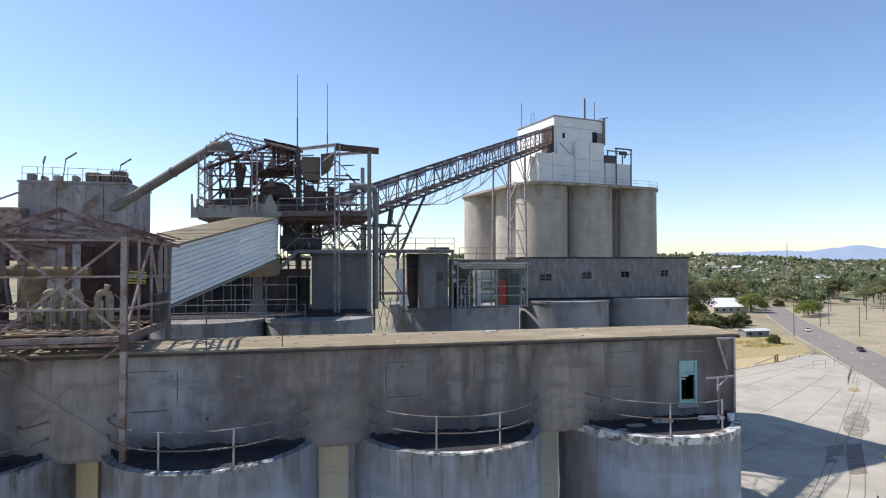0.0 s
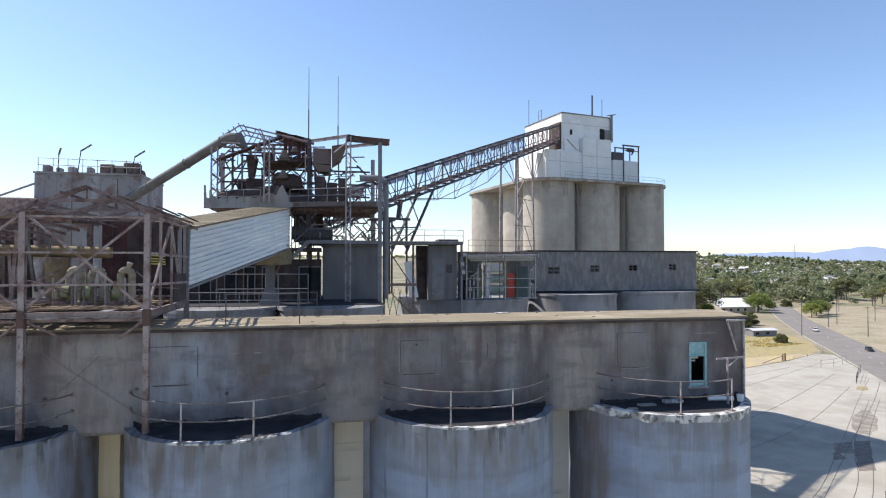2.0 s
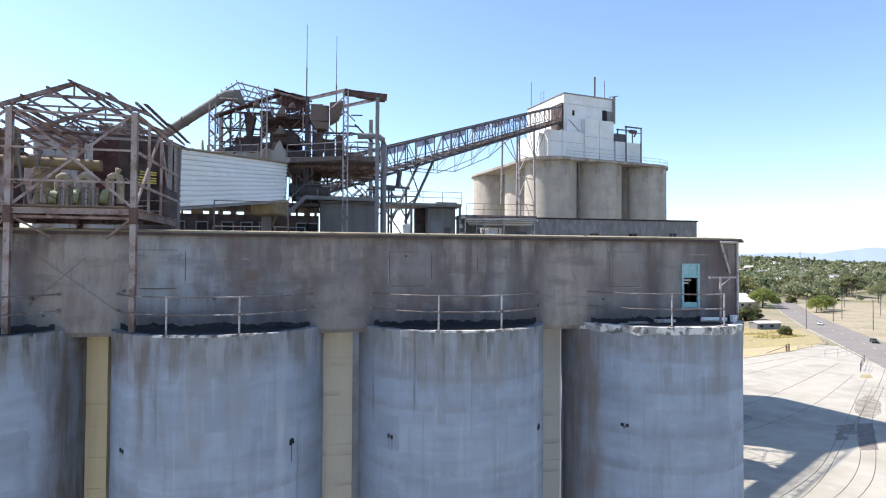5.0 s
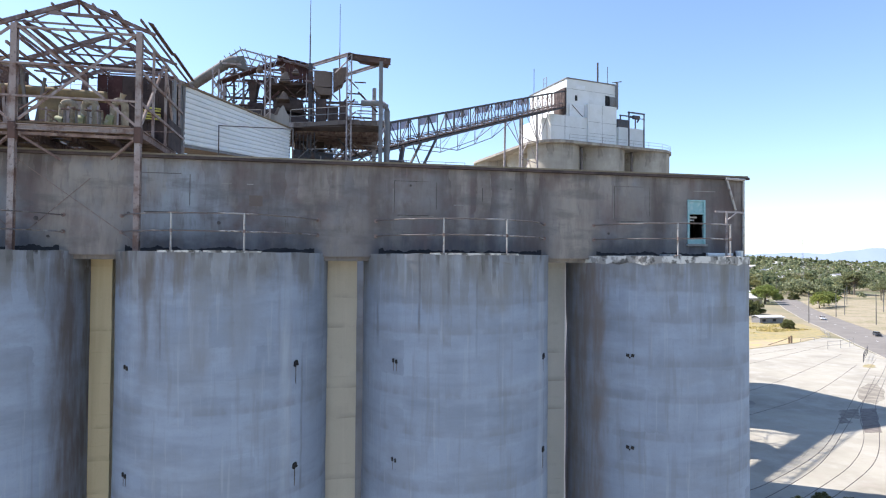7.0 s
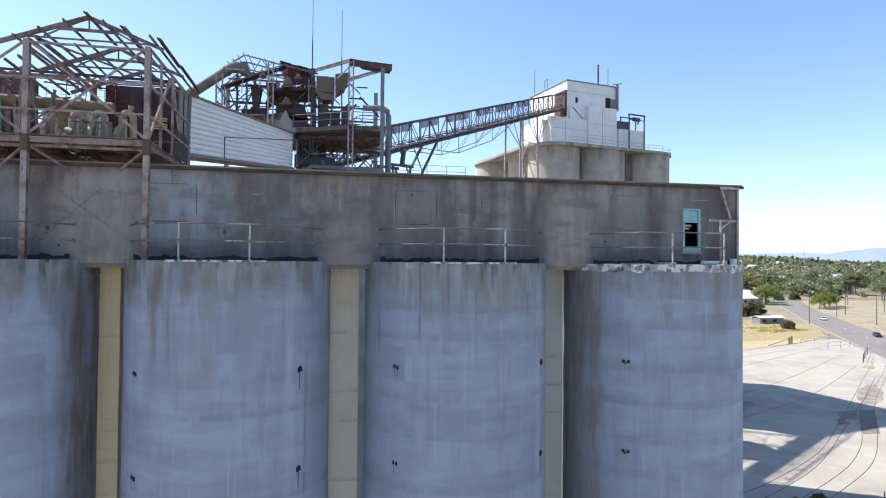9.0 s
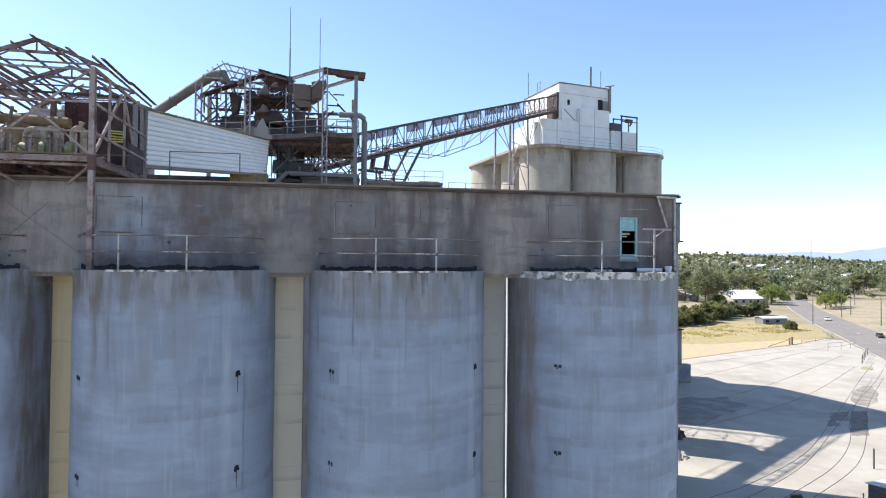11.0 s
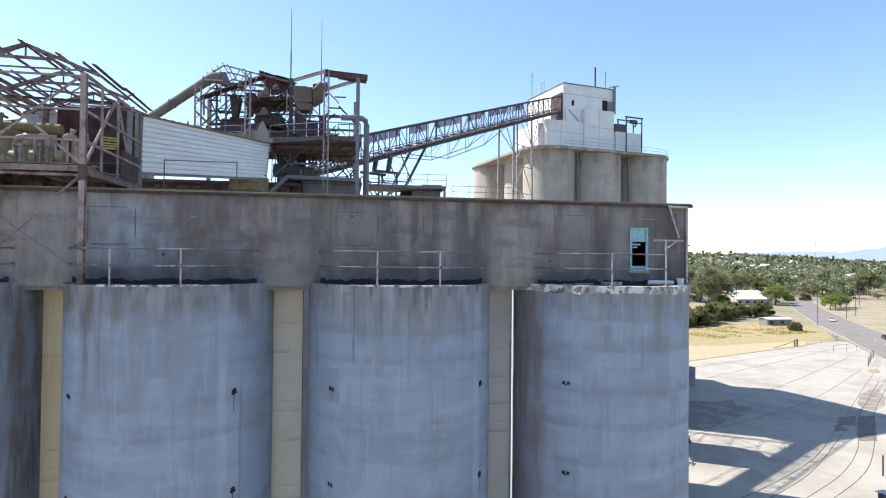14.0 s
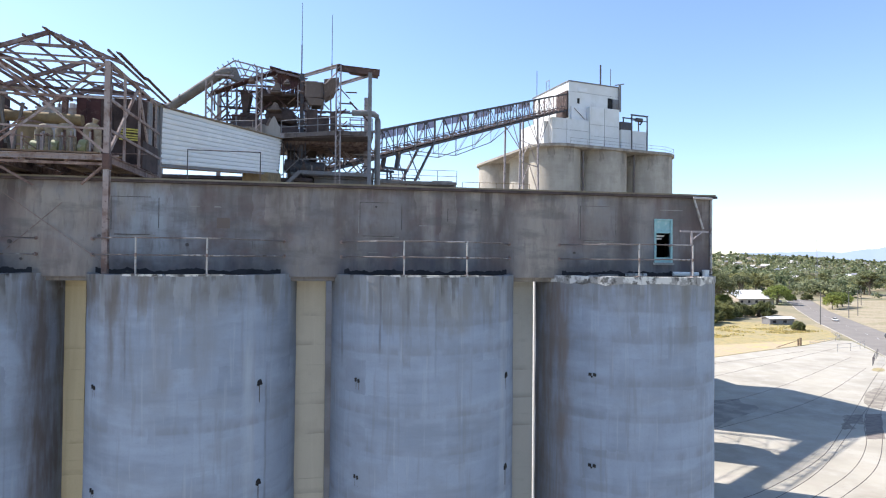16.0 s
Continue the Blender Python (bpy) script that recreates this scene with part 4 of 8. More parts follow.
    # thin tie rods across the wall
    for a, b in (((-11.0, 23.42, 29.2), (-6.95, 23.4, 26.2)), ((-10.6, 23.42, 26.7), (-8.6, 23.42, 28.6)), ((-13.2, 23.42, 28.6), (-11.3, 23.42, 26.8))):
        part("tie_rod", Shape().rod(a, b, 0.011, 6), RUST, t)
    return t


conveyor_house()
t = thing("deck_debris", (14.8, 22.6, DECK), "broken pale slabs and pipe lying on the silo deck", "debris")
part("slab", Shape().box(12.9, 13.7, 22.7, 23.0, DECK - 0.03, DECK + 0.05), C_PALE, t, bevel=0.02)
part("slab", Shape().box(14.3, 15.2, 23.0, 23.3, DECK - 0.03, DECK + 0.1), C_RIM, t, bevel=0.02)
part("slab", Shape().box(12.2, 12.6, 22.3, 22.5, DECK - 0.03, DECK + 0.04), C_PALE, t, bevel=0.02)
part("pipe", Shape().rod((16.5, 23.1, DECK + 0.08), (17.6, 22.9, DECK + 0.08), 0.1, 10), WHITE, t)
part("bucket", Shape().rod((17.85, 22.75, DECK - 0.02), (17.85, 22.75, DECK + 0.28), 0.13, 10, 0.16), WHITE, t)
t = thing("roof_litter", (7.6, 25.6, ROOF_Z + 0.2), "pale broken slab and chips lying on the dusty roof", "debris")
part("slab", Shape().box(7.3, 7.95, 25.5, 25.75, ROOF_Z + 0.23, ROOF_Z + 0.29), C_RIM, t, bevel=0.02)
rng = random.Random(3)
for i in range(36):
    x, y, k = rng.uniform(-3, 18), rng.uniform(23.6, 26.8), rng.uniform(0.03, 0.09)
    zr = ROOF_Z + (0.13 + 0.13 * (y - 23.4) / 1.9 if y < 25.3 else 0.26 - 0.13 * (y - 25.3) / 1.9)
    part("chip", Shape().box(x, x + k * rng.uniform(1, 3), y, y + k, zr - 0.03, zr + 0.022), rng.choice((C_RIM, HOPPER, C_PALE)), t)
t = thing("roof_rail", (-2.6, 23.75, ROOF_Z + 0.15), "thin steel rail frame standing on the dusty roof", "handrail")
part("post", Shape().rod((-4.2, 23.75, 29.6), (-4.2, 23.75, 30.85), 0.025, 6), DARKSTEEL, t)
part("post", Shape().rod((-1.4, 23.75, 29.6), (-1.4, 23.75, 30.85), 0.025, 6), DARKSTEEL, t)
part("top_rail", Shape().rod((-4.22, 23.75, 30.85), (-1.38, 23.75, 30.85), 0.022, 6), DARKSTEEL, t)


# ---- second row: two near silos under the machinery tower ----
def plain_silo(x, y, r, top, mat, label, group, z0=0.0, name="silo"):
    t = thing(name, (x, y, z0), label, "silo", group)
    part("shell", Shape().drum(x, y, z0, top - 0.25, r, 72, 0.03, 24), mat, t, smooth=True)
    part("cap", Shape().drum(x, y, top - 0.25, top, r + 0.12, 72), mat, t, smooth=True)
    return t


B_TOP = 28.8
for x in (0.1, -7.85, -15.8):
    plain_silo(x, 45.4, 3.96, B_TOP, C_MID, "grey concrete silo carrying the machinery tower", "second row of silos")
for x in (-7.85, 0.1):
    plain_silo(x, 53.4, 3.96, B_TOP - 0.02, C_MID, "grey concrete silo carrying the machinery tower", "second row of silos")
solid("deck_slab", Shape().box(-18, 4.05, 44.5, 57, B_TOP - 0.2, B_TOP + 0.06), C_DECK, "dark concrete deck slab across the silo tops", "slab", bevel=0.03)
# row to the right carrying the low gallery
plain_silo(37.3, 62.6, 4.95, 28.75, C_MID, "grey concrete silo under the low gallery", "third row of silos")
plain_silo(27.3, 62.3, 4.95, 28.6, C_MID, "grey concrete silo under the low gallery", "third row of silos")
plain_silo(14.5, 62.4, 7.1, 28.3, C_MID, "broad grey concrete silo with a pipe rack on top", "third row of silos")


def low_gallery():
    x0, x1, y0, y1, z0, z1 = 21.6, 42.3, 60.9, 65.8, 28.7, 33.2
    t = thing("low_gallery", (32, 63, z0), "low grey concrete gallery with four small windows", "building")
    w = 0.25
    wins = [(23.9, 25.25, 30.8, 31.4), (28.95, 30.05, 31.0, 31.6), (33.7, 34.75, 31.1, 31.65), (38.75, 39.7, 31.2, 31.75)]
    x = x0
    for a, b, c, d in wins:
        part("front_wall", Shape().box(x, a, y0, y0 + w, z0, z1), C_MID, t)
        part("apron", Shape().box(a, b, y0, y0 + w, z0, c), C_MID, t)
        part("lintel", Shape().box(a, b, y0, y0 + w, d, z1), C_MID, t)
        x = b
    part("front_wall", Shape().box(x, x1, y0, y0 + w, z0, z1), C_MID, t)
    part("back_wall", Shape().box(x0, x1, y1 - w, y1, z0, z1), C_MID, t)
    part("end_wall", Shape().box(x1 - w, x1 - 0.003, y0 + w, y1 - w, z0, z1), C_MID, t)
    part("end_wall", Shape().box(x0 + 0.003, x0 + w, y0 + w, y1 - w, z0, z1), C_MID, t)
    part("roof", Shape().box(x0 - 0.1, x1 + 0.15, y0 - 0.15, y1 + 0.1, z1, z1 + 0.16), C_DECK, t, "dark flat roof slab", bevel=0.03)
    # The ledge's black colour stands in for its shadow line.
    part("ledge", Shape().box(x0, x1 + 0.2, y0 - 0.35, y0 - 0.003, z0 - 0.02, z0 + 0.14), C_DECK, t, "ledge coloured dark for the shadow under the wall")
    # Black sheet added behind the windows for the unlit inside.
    part("inner_wall", Shape().box(x0 + 0.5, x1 - 0.5, y0 + 1.2, y0 + 1.3, z0, z1 - 0.05), BLACK, t)
    for i, (a, b, c, d) in enumerate(wins):
        win = part("window", Shape().box(a - 0.08, b + 0.08, y0 - 0.05, y0 - 0.003, c - 0.09, c - 0.01).box(a - 0.08, b + 0.08, y0 - 0.06, y0 - 0.003, d + 0.01, d + 0.1), C_WALL, t)
        f = Shape()
        k = (3, 3, 1, 2)[i]
        for j in range(1, k + 1):
            f.box(a, b, y0 + 0.06, y0 + 0.1, c + (d - c) * j / (k + 1) - 0.025, c + (d - c) * j / (k + 1) + 0.025)
        f.box((a + b) / 2 - 0.03, (a + b) / 2 + 0.03, y0 + 0.06, y0 + 0.1, c, d)
        part("frame", f, GREYSTEEL, win)
    for x in (26.4, 30.9, 36.2):
        part("drain_spout", Shape().rod((x, y0 - 0.2, z1 - 0.3), (x, y0 + 0.05, z1 - 0.25), 0.06, 8), RUST, t)


low_gallery()


def posts_and_rails(name, pts, h, label, mat=RAIL, rails=2, r=0.03, group=""):
    """A straight-run handrail through the given floor points."""
    t = thing(name, pts[0], label, "handrail", group)
    for p in pts:
        part("post", Shape().rod(p, (p[0], p[1], p[2] + h), r, 6), mat, t)
    for k in range(rails):
        z = h * (1 - k / rails)
        for a, b in zip(pts, pts[1:]):
            part("rail", Shape().rod((a[0], a[1], a[2] + z), (b[0], b[1], b[2] + z), r * 0.85, 6), mat, t)
    return t


# ---- open steel shed on the front row ----
GREENBOARD = Mat("faded_green_paint", (0.06, 0.20, 0.12), 0.7).layer(3, (0.10, 0.26, 0.17), 0.5, 0.65).done()


def open_shed():
    P, EV, RG = 30.3, 33.85, 34.8
    XR, XM, XL, YF, YB = -6.75, -10.8, -14.95, 22.62, 28.6
    t = thing("open_shed", (-11, 25.6, 26), "derelict open steel shed with a stripped rusty roof frame", "shed")
    for x, y, z0, m in ((XR, YF, DECK, SHEDSTEEL), (XM, YF, DECK, SHEDSTEEL), (XL, YF, DECK, SHEDSTEEL), (XR + 0.05, YB, 28.8, SHEDSTEEL), (XM, YB, 28.8, RUST), (XL, YB, 28.8, RUST)):
        part("column", Shape().ibeam((x, y, z0), (x, y, EV), 0.2, 0.2, (0, 1, 0), 0.03), m, t)
    for x in (XR, XM, XL):
        part("gusset", Shape().box(x - 0.13, x + 0.13, YF - 0.13, YF + 0.13, P - 0.5, P + 0.1), REDROOF, t, "rust-caked joint plates", bevel=0.03)
    for x, r in (((XM, XR), 0), ((XL, XM), 0)):
        part("edge_beam", Shape().ibeam((x[0] + 0.12, YF, P - 0.06), (x[1] - 0.12, YF, P - 0.06), 0.16, 0.2), SHEDSTEEL, t)
        part("edge_beam", Shape().ibeam((x[0], YB, P - 0.05), (x[1], YB, P - 0.05), 0.18, 0.3), RUST, t)
        part("lower_beam", Shape().beam((x[0] + 0.12, YF + 0.1, P - 0.27), (x[1] - 0.12, YF + 0.1, P - 0.29), 0.06, 0.1), RUST, t)
    for x in (XR, XM, XL):
        part("floor_beam", Shape().ibeam((x, YF, P - 0.1), (x, YB, P - 0.1), 0.16, 0.3), RUST, t)
    for x in (-8.2, -9.6, -12.6, -14.0):
        part("floor_joist", Shape().beam((x, YF + 0.1, P - 0.12), (x, YB, P - 0.12), 0.1, 0.2), RUST, t)
    # broken plank floor
    y = YF + 0.05
    while y < YB:
        for a, b in ((XL, XM), (XM, XR)):
            if random.random() < 0.8:
                part("floor_board", Shape().box(a + random.uniform(0, 0.8), b - random.uniform(0, 0.5), y, y + 0.2, P + 0.1, P + 0.14 + random.uniform(0, 0.03)), TIMBER, t)
        y += 0.23
    for z in (31.3, 32.45):
        part("girt", Shape().beam((XM, YF - 0.1, z), (XR, YF - 0.1, z), 0.06, 0.07), SHEDSTEEL, t)
        part("girt", Shape().beam((XL, YF - 0.1, z), (XM, YF - 0.1, z), 0.06, 0.07), SHEDSTEEL, t)
        part("girt", Shape().beam((XR + 0.08, YF, z - 0.02), (XR + 0.12, YB, z - 0.12), 0.06, 0.1), SHEDSTEEL, t)
    for x0, x1 in ((XM, XR), (XL, XM)):
        part("cross_brace", Shape().beam((x0 + 0.15, YF - 0.02, EV - 0.1), (x1 - 0.1, YF - 0.02, P + 0.15), 0.05, 0.085), SHEDSTEEL, t)
        part("cross_brace", Shape().beam((x1 - 0.15, YF + 0.05, EV - 0.1), (x0 + 0.1, YF + 0.05, P + 0.2), 0.05, 0.085), SHEDSTEEL, t)
        part("knee_brace", Shape().beam((x0 + 0.1, YF + 0.1, P - 0.3), (x0 + 1.3, YF + 0.6, P - 1.1), 0.08), RUST, t)
        part("knee_brace", Shape().beam((x1 - 0.1, YF + 0.1, P - 0.3), (x1 - 1.1, YF + 0.6, P - 1.0), 0.08), RUST, t)
    part("side_brace", Shape().beam((XR, YF + 0.3, P + 0.3), (XR + 0.05, YF + 2.9, EV - 0.3), 0.07, 0.13), SHEDSTEEL, t)
    part("side_brace", Shape().beam((XR, YB - 0.8, P + 0.2), (XR + 0.05, YF + 3.2, EV - 0.3), 0.07, 0.11), SHEDSTEEL, t)
    for y in (24.2, 25.9, 27.4, 28.1):
        part("side_post", Shape().beam((XR + 0.04, y, P), (XR + 0.04, y, EV - 0.1), 0.09, 0.07), SHEDSTEEL, t)
    # roof trusses
    for k, y in enumerate((YF, 25.6, YB)):
        m = ROOFSTEEL
        for c, e in (((XM + XR) / 2, (XR - XM) / 2),):
            sag = (0.0, -0.1, -0.15)[k]
            ap = (c, y, RG + sag)
            part("rafter", Shape().beam((c - e - 0.95, y, EV - 0.18 + sag), ap, 0.1, 0.15), m, t)
            part("rafter", Shape().beam(ap, (c + e + 0.52, y, EV - 0.06 + sag), 0.08, 0.12), m, t)
            part("tie_beam", Shape().beam((c - e, y, EV + 0.1 + sag), (c + e, y, EV + 0.1 + sag), 0.05, 0.06), m, t)
            part("collar", Shape().beam((c - 0.95, y, 34.32 + sag), (c + 1.0, y, 34.3 + sag), 0.06, 0.11), m, t)
            part("king_post", Shape().beam((c, y, 34.3 + sag), ap, 0.05), m, t)
            for sx in (-1, 1):
                part("strut", Shape().beam((c + sx * 0.95, y, 34.3 + sag), (c + sx * 0.15, y, RG - 0.1 + sag), 0.055), m, t)
                part("strut", Shape().beam((c + sx * 0.95, y, 34.3 + sag), (c + sx * 1.5, y, EV + 0.15 + sag), 0.05), m, t)
    part("roof_brace", Shape().beam((XM + 0.3, YF + 0.1, EV + 0.08), (XR - 0.1, YB - 0.2, EV - 0.1), 0.05, 0.07), ROOFSTEEL, t)
    part("roof_brace", Shape().beam((XM + 1.5, YF + 0.1, EV - 0.02), (XM + 1.3, YB - 0.6, EV - 0.2), 0.05, 0.07), ROOFSTEEL, t)
    for dx, dz, m in ((0.03, 0.0, SHEDSTEEL), (0.28, 0.1, ROOFSTEEL)):
        part("valley_beam", Shape().beam((XM + dx, YF, EV + dz), (XM + dx, YB, EV - 0.15 + dz), 0.09, 0.13), m, t)
    part("side_eave_beam", Shape().beam((XR + 0.02, YF, EV - 0.02), (XR + 0.02, YB, EV - 0.14), 0.07, 0.1), SHEDSTEEL, t)
    for k in range(6):   # purlins of the fallen roof bay
        part("purlin", Shape().beam((XM - 0.4 - 0.55 * k, 23.8 + 0.2 * (k % 3), 33.75 - 0.1 * k), (XM - 0.35 - 0.55 * k, 28.3, 33.5 - 0.14 * k), 0.07, 0.1), (ROOFSTEEL, RUST)[k % 2], t)
    part("eave_beam", Shape().beam((XM - 0.1, YF - 0.03, EV - 0.12), (XR, YF - 0.03, EV - 0.12), 0.06, 0.075), SHEDSTEEL, t)
    # purlins and the few sheets that are left
    c = (XM + XR) / 2
    for k in (-1.05, -0.7, -0.35, 0.3, 0.62, 0.98):
        x = c + k * 2.3
        z = 34.65 - 0.61 * k if k > 0 else RG - abs(k) * 0.97 + 0.12
        part("purlin", Shape().beam((x, YF - (0.7 if k > 0 else 0.2), z), (x, YB + random.uniform(0.1, 0.5), z - 0.12), 0.055, 0.085), ROOFSTEEL, t)
    for x0, x1, y0, y1 in ((-8.75, -8.6, 22.0, 25.0), (-7.65, -7.5, 22.3, 25.6), (-6.4, -6.24, 22.35, 25.4), (-6.4, -6.24, 25.45, 28.9)):
        za, zb = 34.74 - abs(x0 - c) / 2.3 * 0.61, 34.74 - abs(x1 - c) / 2.3 * 0.61
        part("roof_sheet", Shape().hexa([(x0, y0, za), (x1, y0, zb), (x1, y1, zb - 0.1), (x0, y1, za - 0.1), (x0, y0, za + 0.05), (x1, y0, zb + 0.05), (x1, y1, zb - 0.05), (x0, y1, za - 0.05)]), REDROOF, t)
    rng = random.Random(5)
    for i in range(44):   # fallen roof members, most of them on the floor
        x, y = rng.uniform(-13.5, -6.9), rng.uniform(24.6, 28.0)
        z = P + 0.2 + rng.uniform(0, 0.16)
        if i % 4 == 0:
            x, y, z = rng.uniform(-14.5, -11.4), rng.uniform(25.0, 28.2), rng.uniform(32.6, 33.8)
        a = rng.choice((0.05, 1.5, 1.6, 0.3, 2.6)) + rng.uniform(-0.25, 0.25)
        l = rng.uniform(0.8, 2.6)
        d = Vector((math.cos(a), math.sin(a), rng.uniform(-0.22, 0.12))) * l / 2
        p = Vector((max(-13.8, min(-8.0, x)), y, z))
        if z < 32:
            d.z *= 0.3
        part("fallen_member", Shape().beam(p - d, p + d, rng.uniform(0.04, 0.08), rng.uniform(0.05, 0.1)), rng.choice((RUST, ROOFSTEEL, SHEDSTEEL, TIMBER)), t)
    # ragged boards and sheets closing the back, with gaps between them
    x = -15.6
    while x < -10.9:
        w = rng.uniform(0.18, 0.5)
        if rng.random() < 0.34:
            z0 = rng.choice((P + 0.1, P + 0.1, 31.6, 32.2))
            part("back_board", Shape().box(x, x + w, 28.35 + rng.uniform(-0.05, 0.05), 28.42 + rng.uniform(0, 0.05), z0, rng.uniform(32.9, 33.8)), rng.choice((DARK, TIMBER, RUST, DARK)), t)
        x += w + rng.uniform(0.0, 0.06)
    for i in range(1):
        y = 26.4
        part("ceiling_joist", Shape().beam((XL, y, EV - 0.05 + rng.uniform(-0.12, 0.05)), (XR, y + rng.uniform(-0.15, 0.15), EV - 0.05 + rng.uniform(-0.12, 0.05)), 0.06, 0.1), rng.choice((RUST, TIMBER, RUST, DARK)), t)
    for i in range(14):
        x, y = rng.uniform(-15, -11.0), rng.uniform(26.2, 28.1)
        part("hanging_pipe", Shape().beam((x, y, rng.uniform(30.5, 32)), (x + rng.uniform(-0.4, 0.4), y, rng.uniform(32.4, 33.8)), rng.uniform(0.05, 0.16)), rng.choice((RUST, SHEDSTEEL, DARK, DUCT)), t)
    # dark red back wall in upright sheets under a pale top angle
    x = -10.28
    while x < -6.95:
        w = min(rng.uniform(0.42, 0.62), -6.9 - x)
        part("back_sheet", Shape().box(x, x + w - 0.012, 28.5 + rng.uniform(0, 0.02), 28.54, P + 0.1, 33.97 + rng.uniform(-0.03, 0.0)), rng.choice((DARK, DARK, DARK, LINING)), t)
        x += w
    part("top_angle", Shape().beam((-10.3, 28.46, 33.98), (-6.9, 28.46, 34.02), 0.05, 0.06), SHEDSTEEL, t)
    for i in range(20):   # thin rods and straps tangled over the machines
        c0 = Vector((rng.uniform(-11.2, -6.9), rng.uniform(23.4, 28.2), rng.uniform(30.6, 31.7)))
        d = Vector((rng.uniform(-1, 1), rng.uniform(-0.6, 0.6), rng.uniform(-0.35, 0.35))) * rng.uniform(0.5, 1.3)
        part(rng.choice(("strap", "rod")), Shape().beam(c0 - d, c0 + d, rng.uniform(0.025, 0.06)), rng.choice((RUST, RUST, SHEDSTEEL, DARK)), t)
    # dark sheeted back and side
    part("side_sheet", Shape().box(-6.72, -6.66, 26.2, 28.3, P + 0.1, 31.6), DARK, t)
    part("frame_panel", Shape().box(-6.74, -6.67, 27.0, 27.5, 31.6, 33.5).box(-6.74, -6.67, 28.2, 28.5, 31.6, 33.6), GREYSTEEL, t)
    l = part("louvre", Shape().box(-8.4, -7.55, 28.42, 28.47, 31.9, 32.55), DARK, t, "yellow louvred panel")
    for i in range(5):
        z = 32.0 + i * 0.125
        part("slat", Shape().beam((-8.38 + 0.03 * i, 28.38, z + 0.03), (-7.57, 28.38, z - 0.02 * (i % 3)), 0.07, 0.06), YELLOW, l)
    part("green_board", Shape().box(-15.4, -13.5, 26.46, 26.52, 31.25, 32.65), GREENBOARD, t, "faded green board")
    part("torn_tarp", Shape().hexa([(-15.2, 26.3, 30.35), (-13.6, 26.2, 30.2), (-13.6, 26.26, 30.2), (-15.2, 26.36, 30.35), (-15.0, 26.45, 31.2), (-13.45, 26.4, 31.2), (-13.45, 26.46, 31.2), (-15.0, 26.5, 31.2)]), PALEGREEN, t, "pale green torn sheet")
    part("side_room", Shape().box(-18.5, -13.4, 28.4, 29.0, 29, 34.1), REDROOF, t, "dark red sheeted wall")
    part("fascia", Shape().box(-18.5, -11.8, 28.2, 28.34, 34.0, 34.2), TIMBER, t)
    return t


open_shed()


def dust_vessel():
    t = thing("dust_vessel", (-11.3, 26.6, 30.4), "dusty ochre steel vessel on the shed floor", "tank")
    part("body", Shape().drum(-11.3, 26.6, 30.75, 32.3, 0.45, 32), OCHRE, t, smooth=True)
    part("cone", Shape().rod((-11.3, 26.6, 30.76), (-11.3, 26.6, 30.4), 0.45, 32, 0.25), OCHRE, t, smooth=True)
    part("top_duct", Shape().rod((-14.2, 26.7, 32.6), (-9.35, 26.9, 32.5), 0.24, 20), OCHRE, t, smooth=True)
    for z in (31.2, 32.2):
        part("band", Shape().drum(-11.3, 26.6, z, z + 0.08, 0.48, 32), RUST, t)


dust_vessel()


def blower(x, y, label):
    t = thing("blower", (x, y, 30.42), label, "machine", "blowers on the shed floor")
    part("base_frame", Shape().box(x - 0.4, x + 0.4, y - 0.3, y + 0.3, 30.42, 30.6), RUST, t, bevel=0.02)
    part("casing", Shape().rod((x - 0.12, y, 30.95), (x + 0.15, y, 30.92), 0.3, 20), GREEN, t, smooth=True)
    part("motor", Shape().rod((x - 0.45, y + 0.1, 30.85), (x - 0.12, y + 0.1, 30.85), 0.17, 16), GREEN, t, smooth=True)
    bend = [(x + 0.1, y, 30.6), (x + 0.1, y, 31.2)] + [(x + 0.3 - 0.2 * math.cos(radians(a)), y, 31.6 + 0.2 * math.sin(radians(a))) for a in range(0, 181, 15)] + [(x + 0.5, y, 30.7)]
    part("outlet", Shape().tube(bend, 0.14, 16), BLOWER, t, smooth=True)
    part("side_pipe", Shape().rod((x - 0.3, y - 0.1, 30.5), (x - 0.3, y - 0.1, 31.3), 0.07, 10), BLOWER, t, smooth=True)
    if x > -8.5:
        part("horn", Shape().rod((x + 0.35, y, 31.78), (x + 0.45, y - 0.05, 32.08), 0.05, 14, 0.12), BLOWER, t, smooth=True)
    for sx in (-0.35, 0.35):
        part("stand_leg", Shape().beam((x + sx, y - 0.32, 30.42), (x + sx, y - 0.32, 31.5), 0.06), STEEL, t)


blower(-8.35, 24.6, "pale green blower with a bent outlet pipe")
blower(-9.5, 24.9, "pale green blower with a bent outlet pipe")
blower(-10.4, 25.2, "dusty green blower beside the vessel")
t = thing("valve_stand", (-9.0, 23.9, 30.42), "steel pipe stand with handwheels on the shed floor", "valve")
for x in (-9.7, -9.3, -8.9, -8.5):
    part("pipe", Shape().rod((x, 23.9, 30.42), (x, 23.9, 31.2), 0.045, 8), DUCT, t)
    part("handwheel", Shape().drum(x, 23.9, 31.2, 31.24, 0.12, 14), RUST, t)


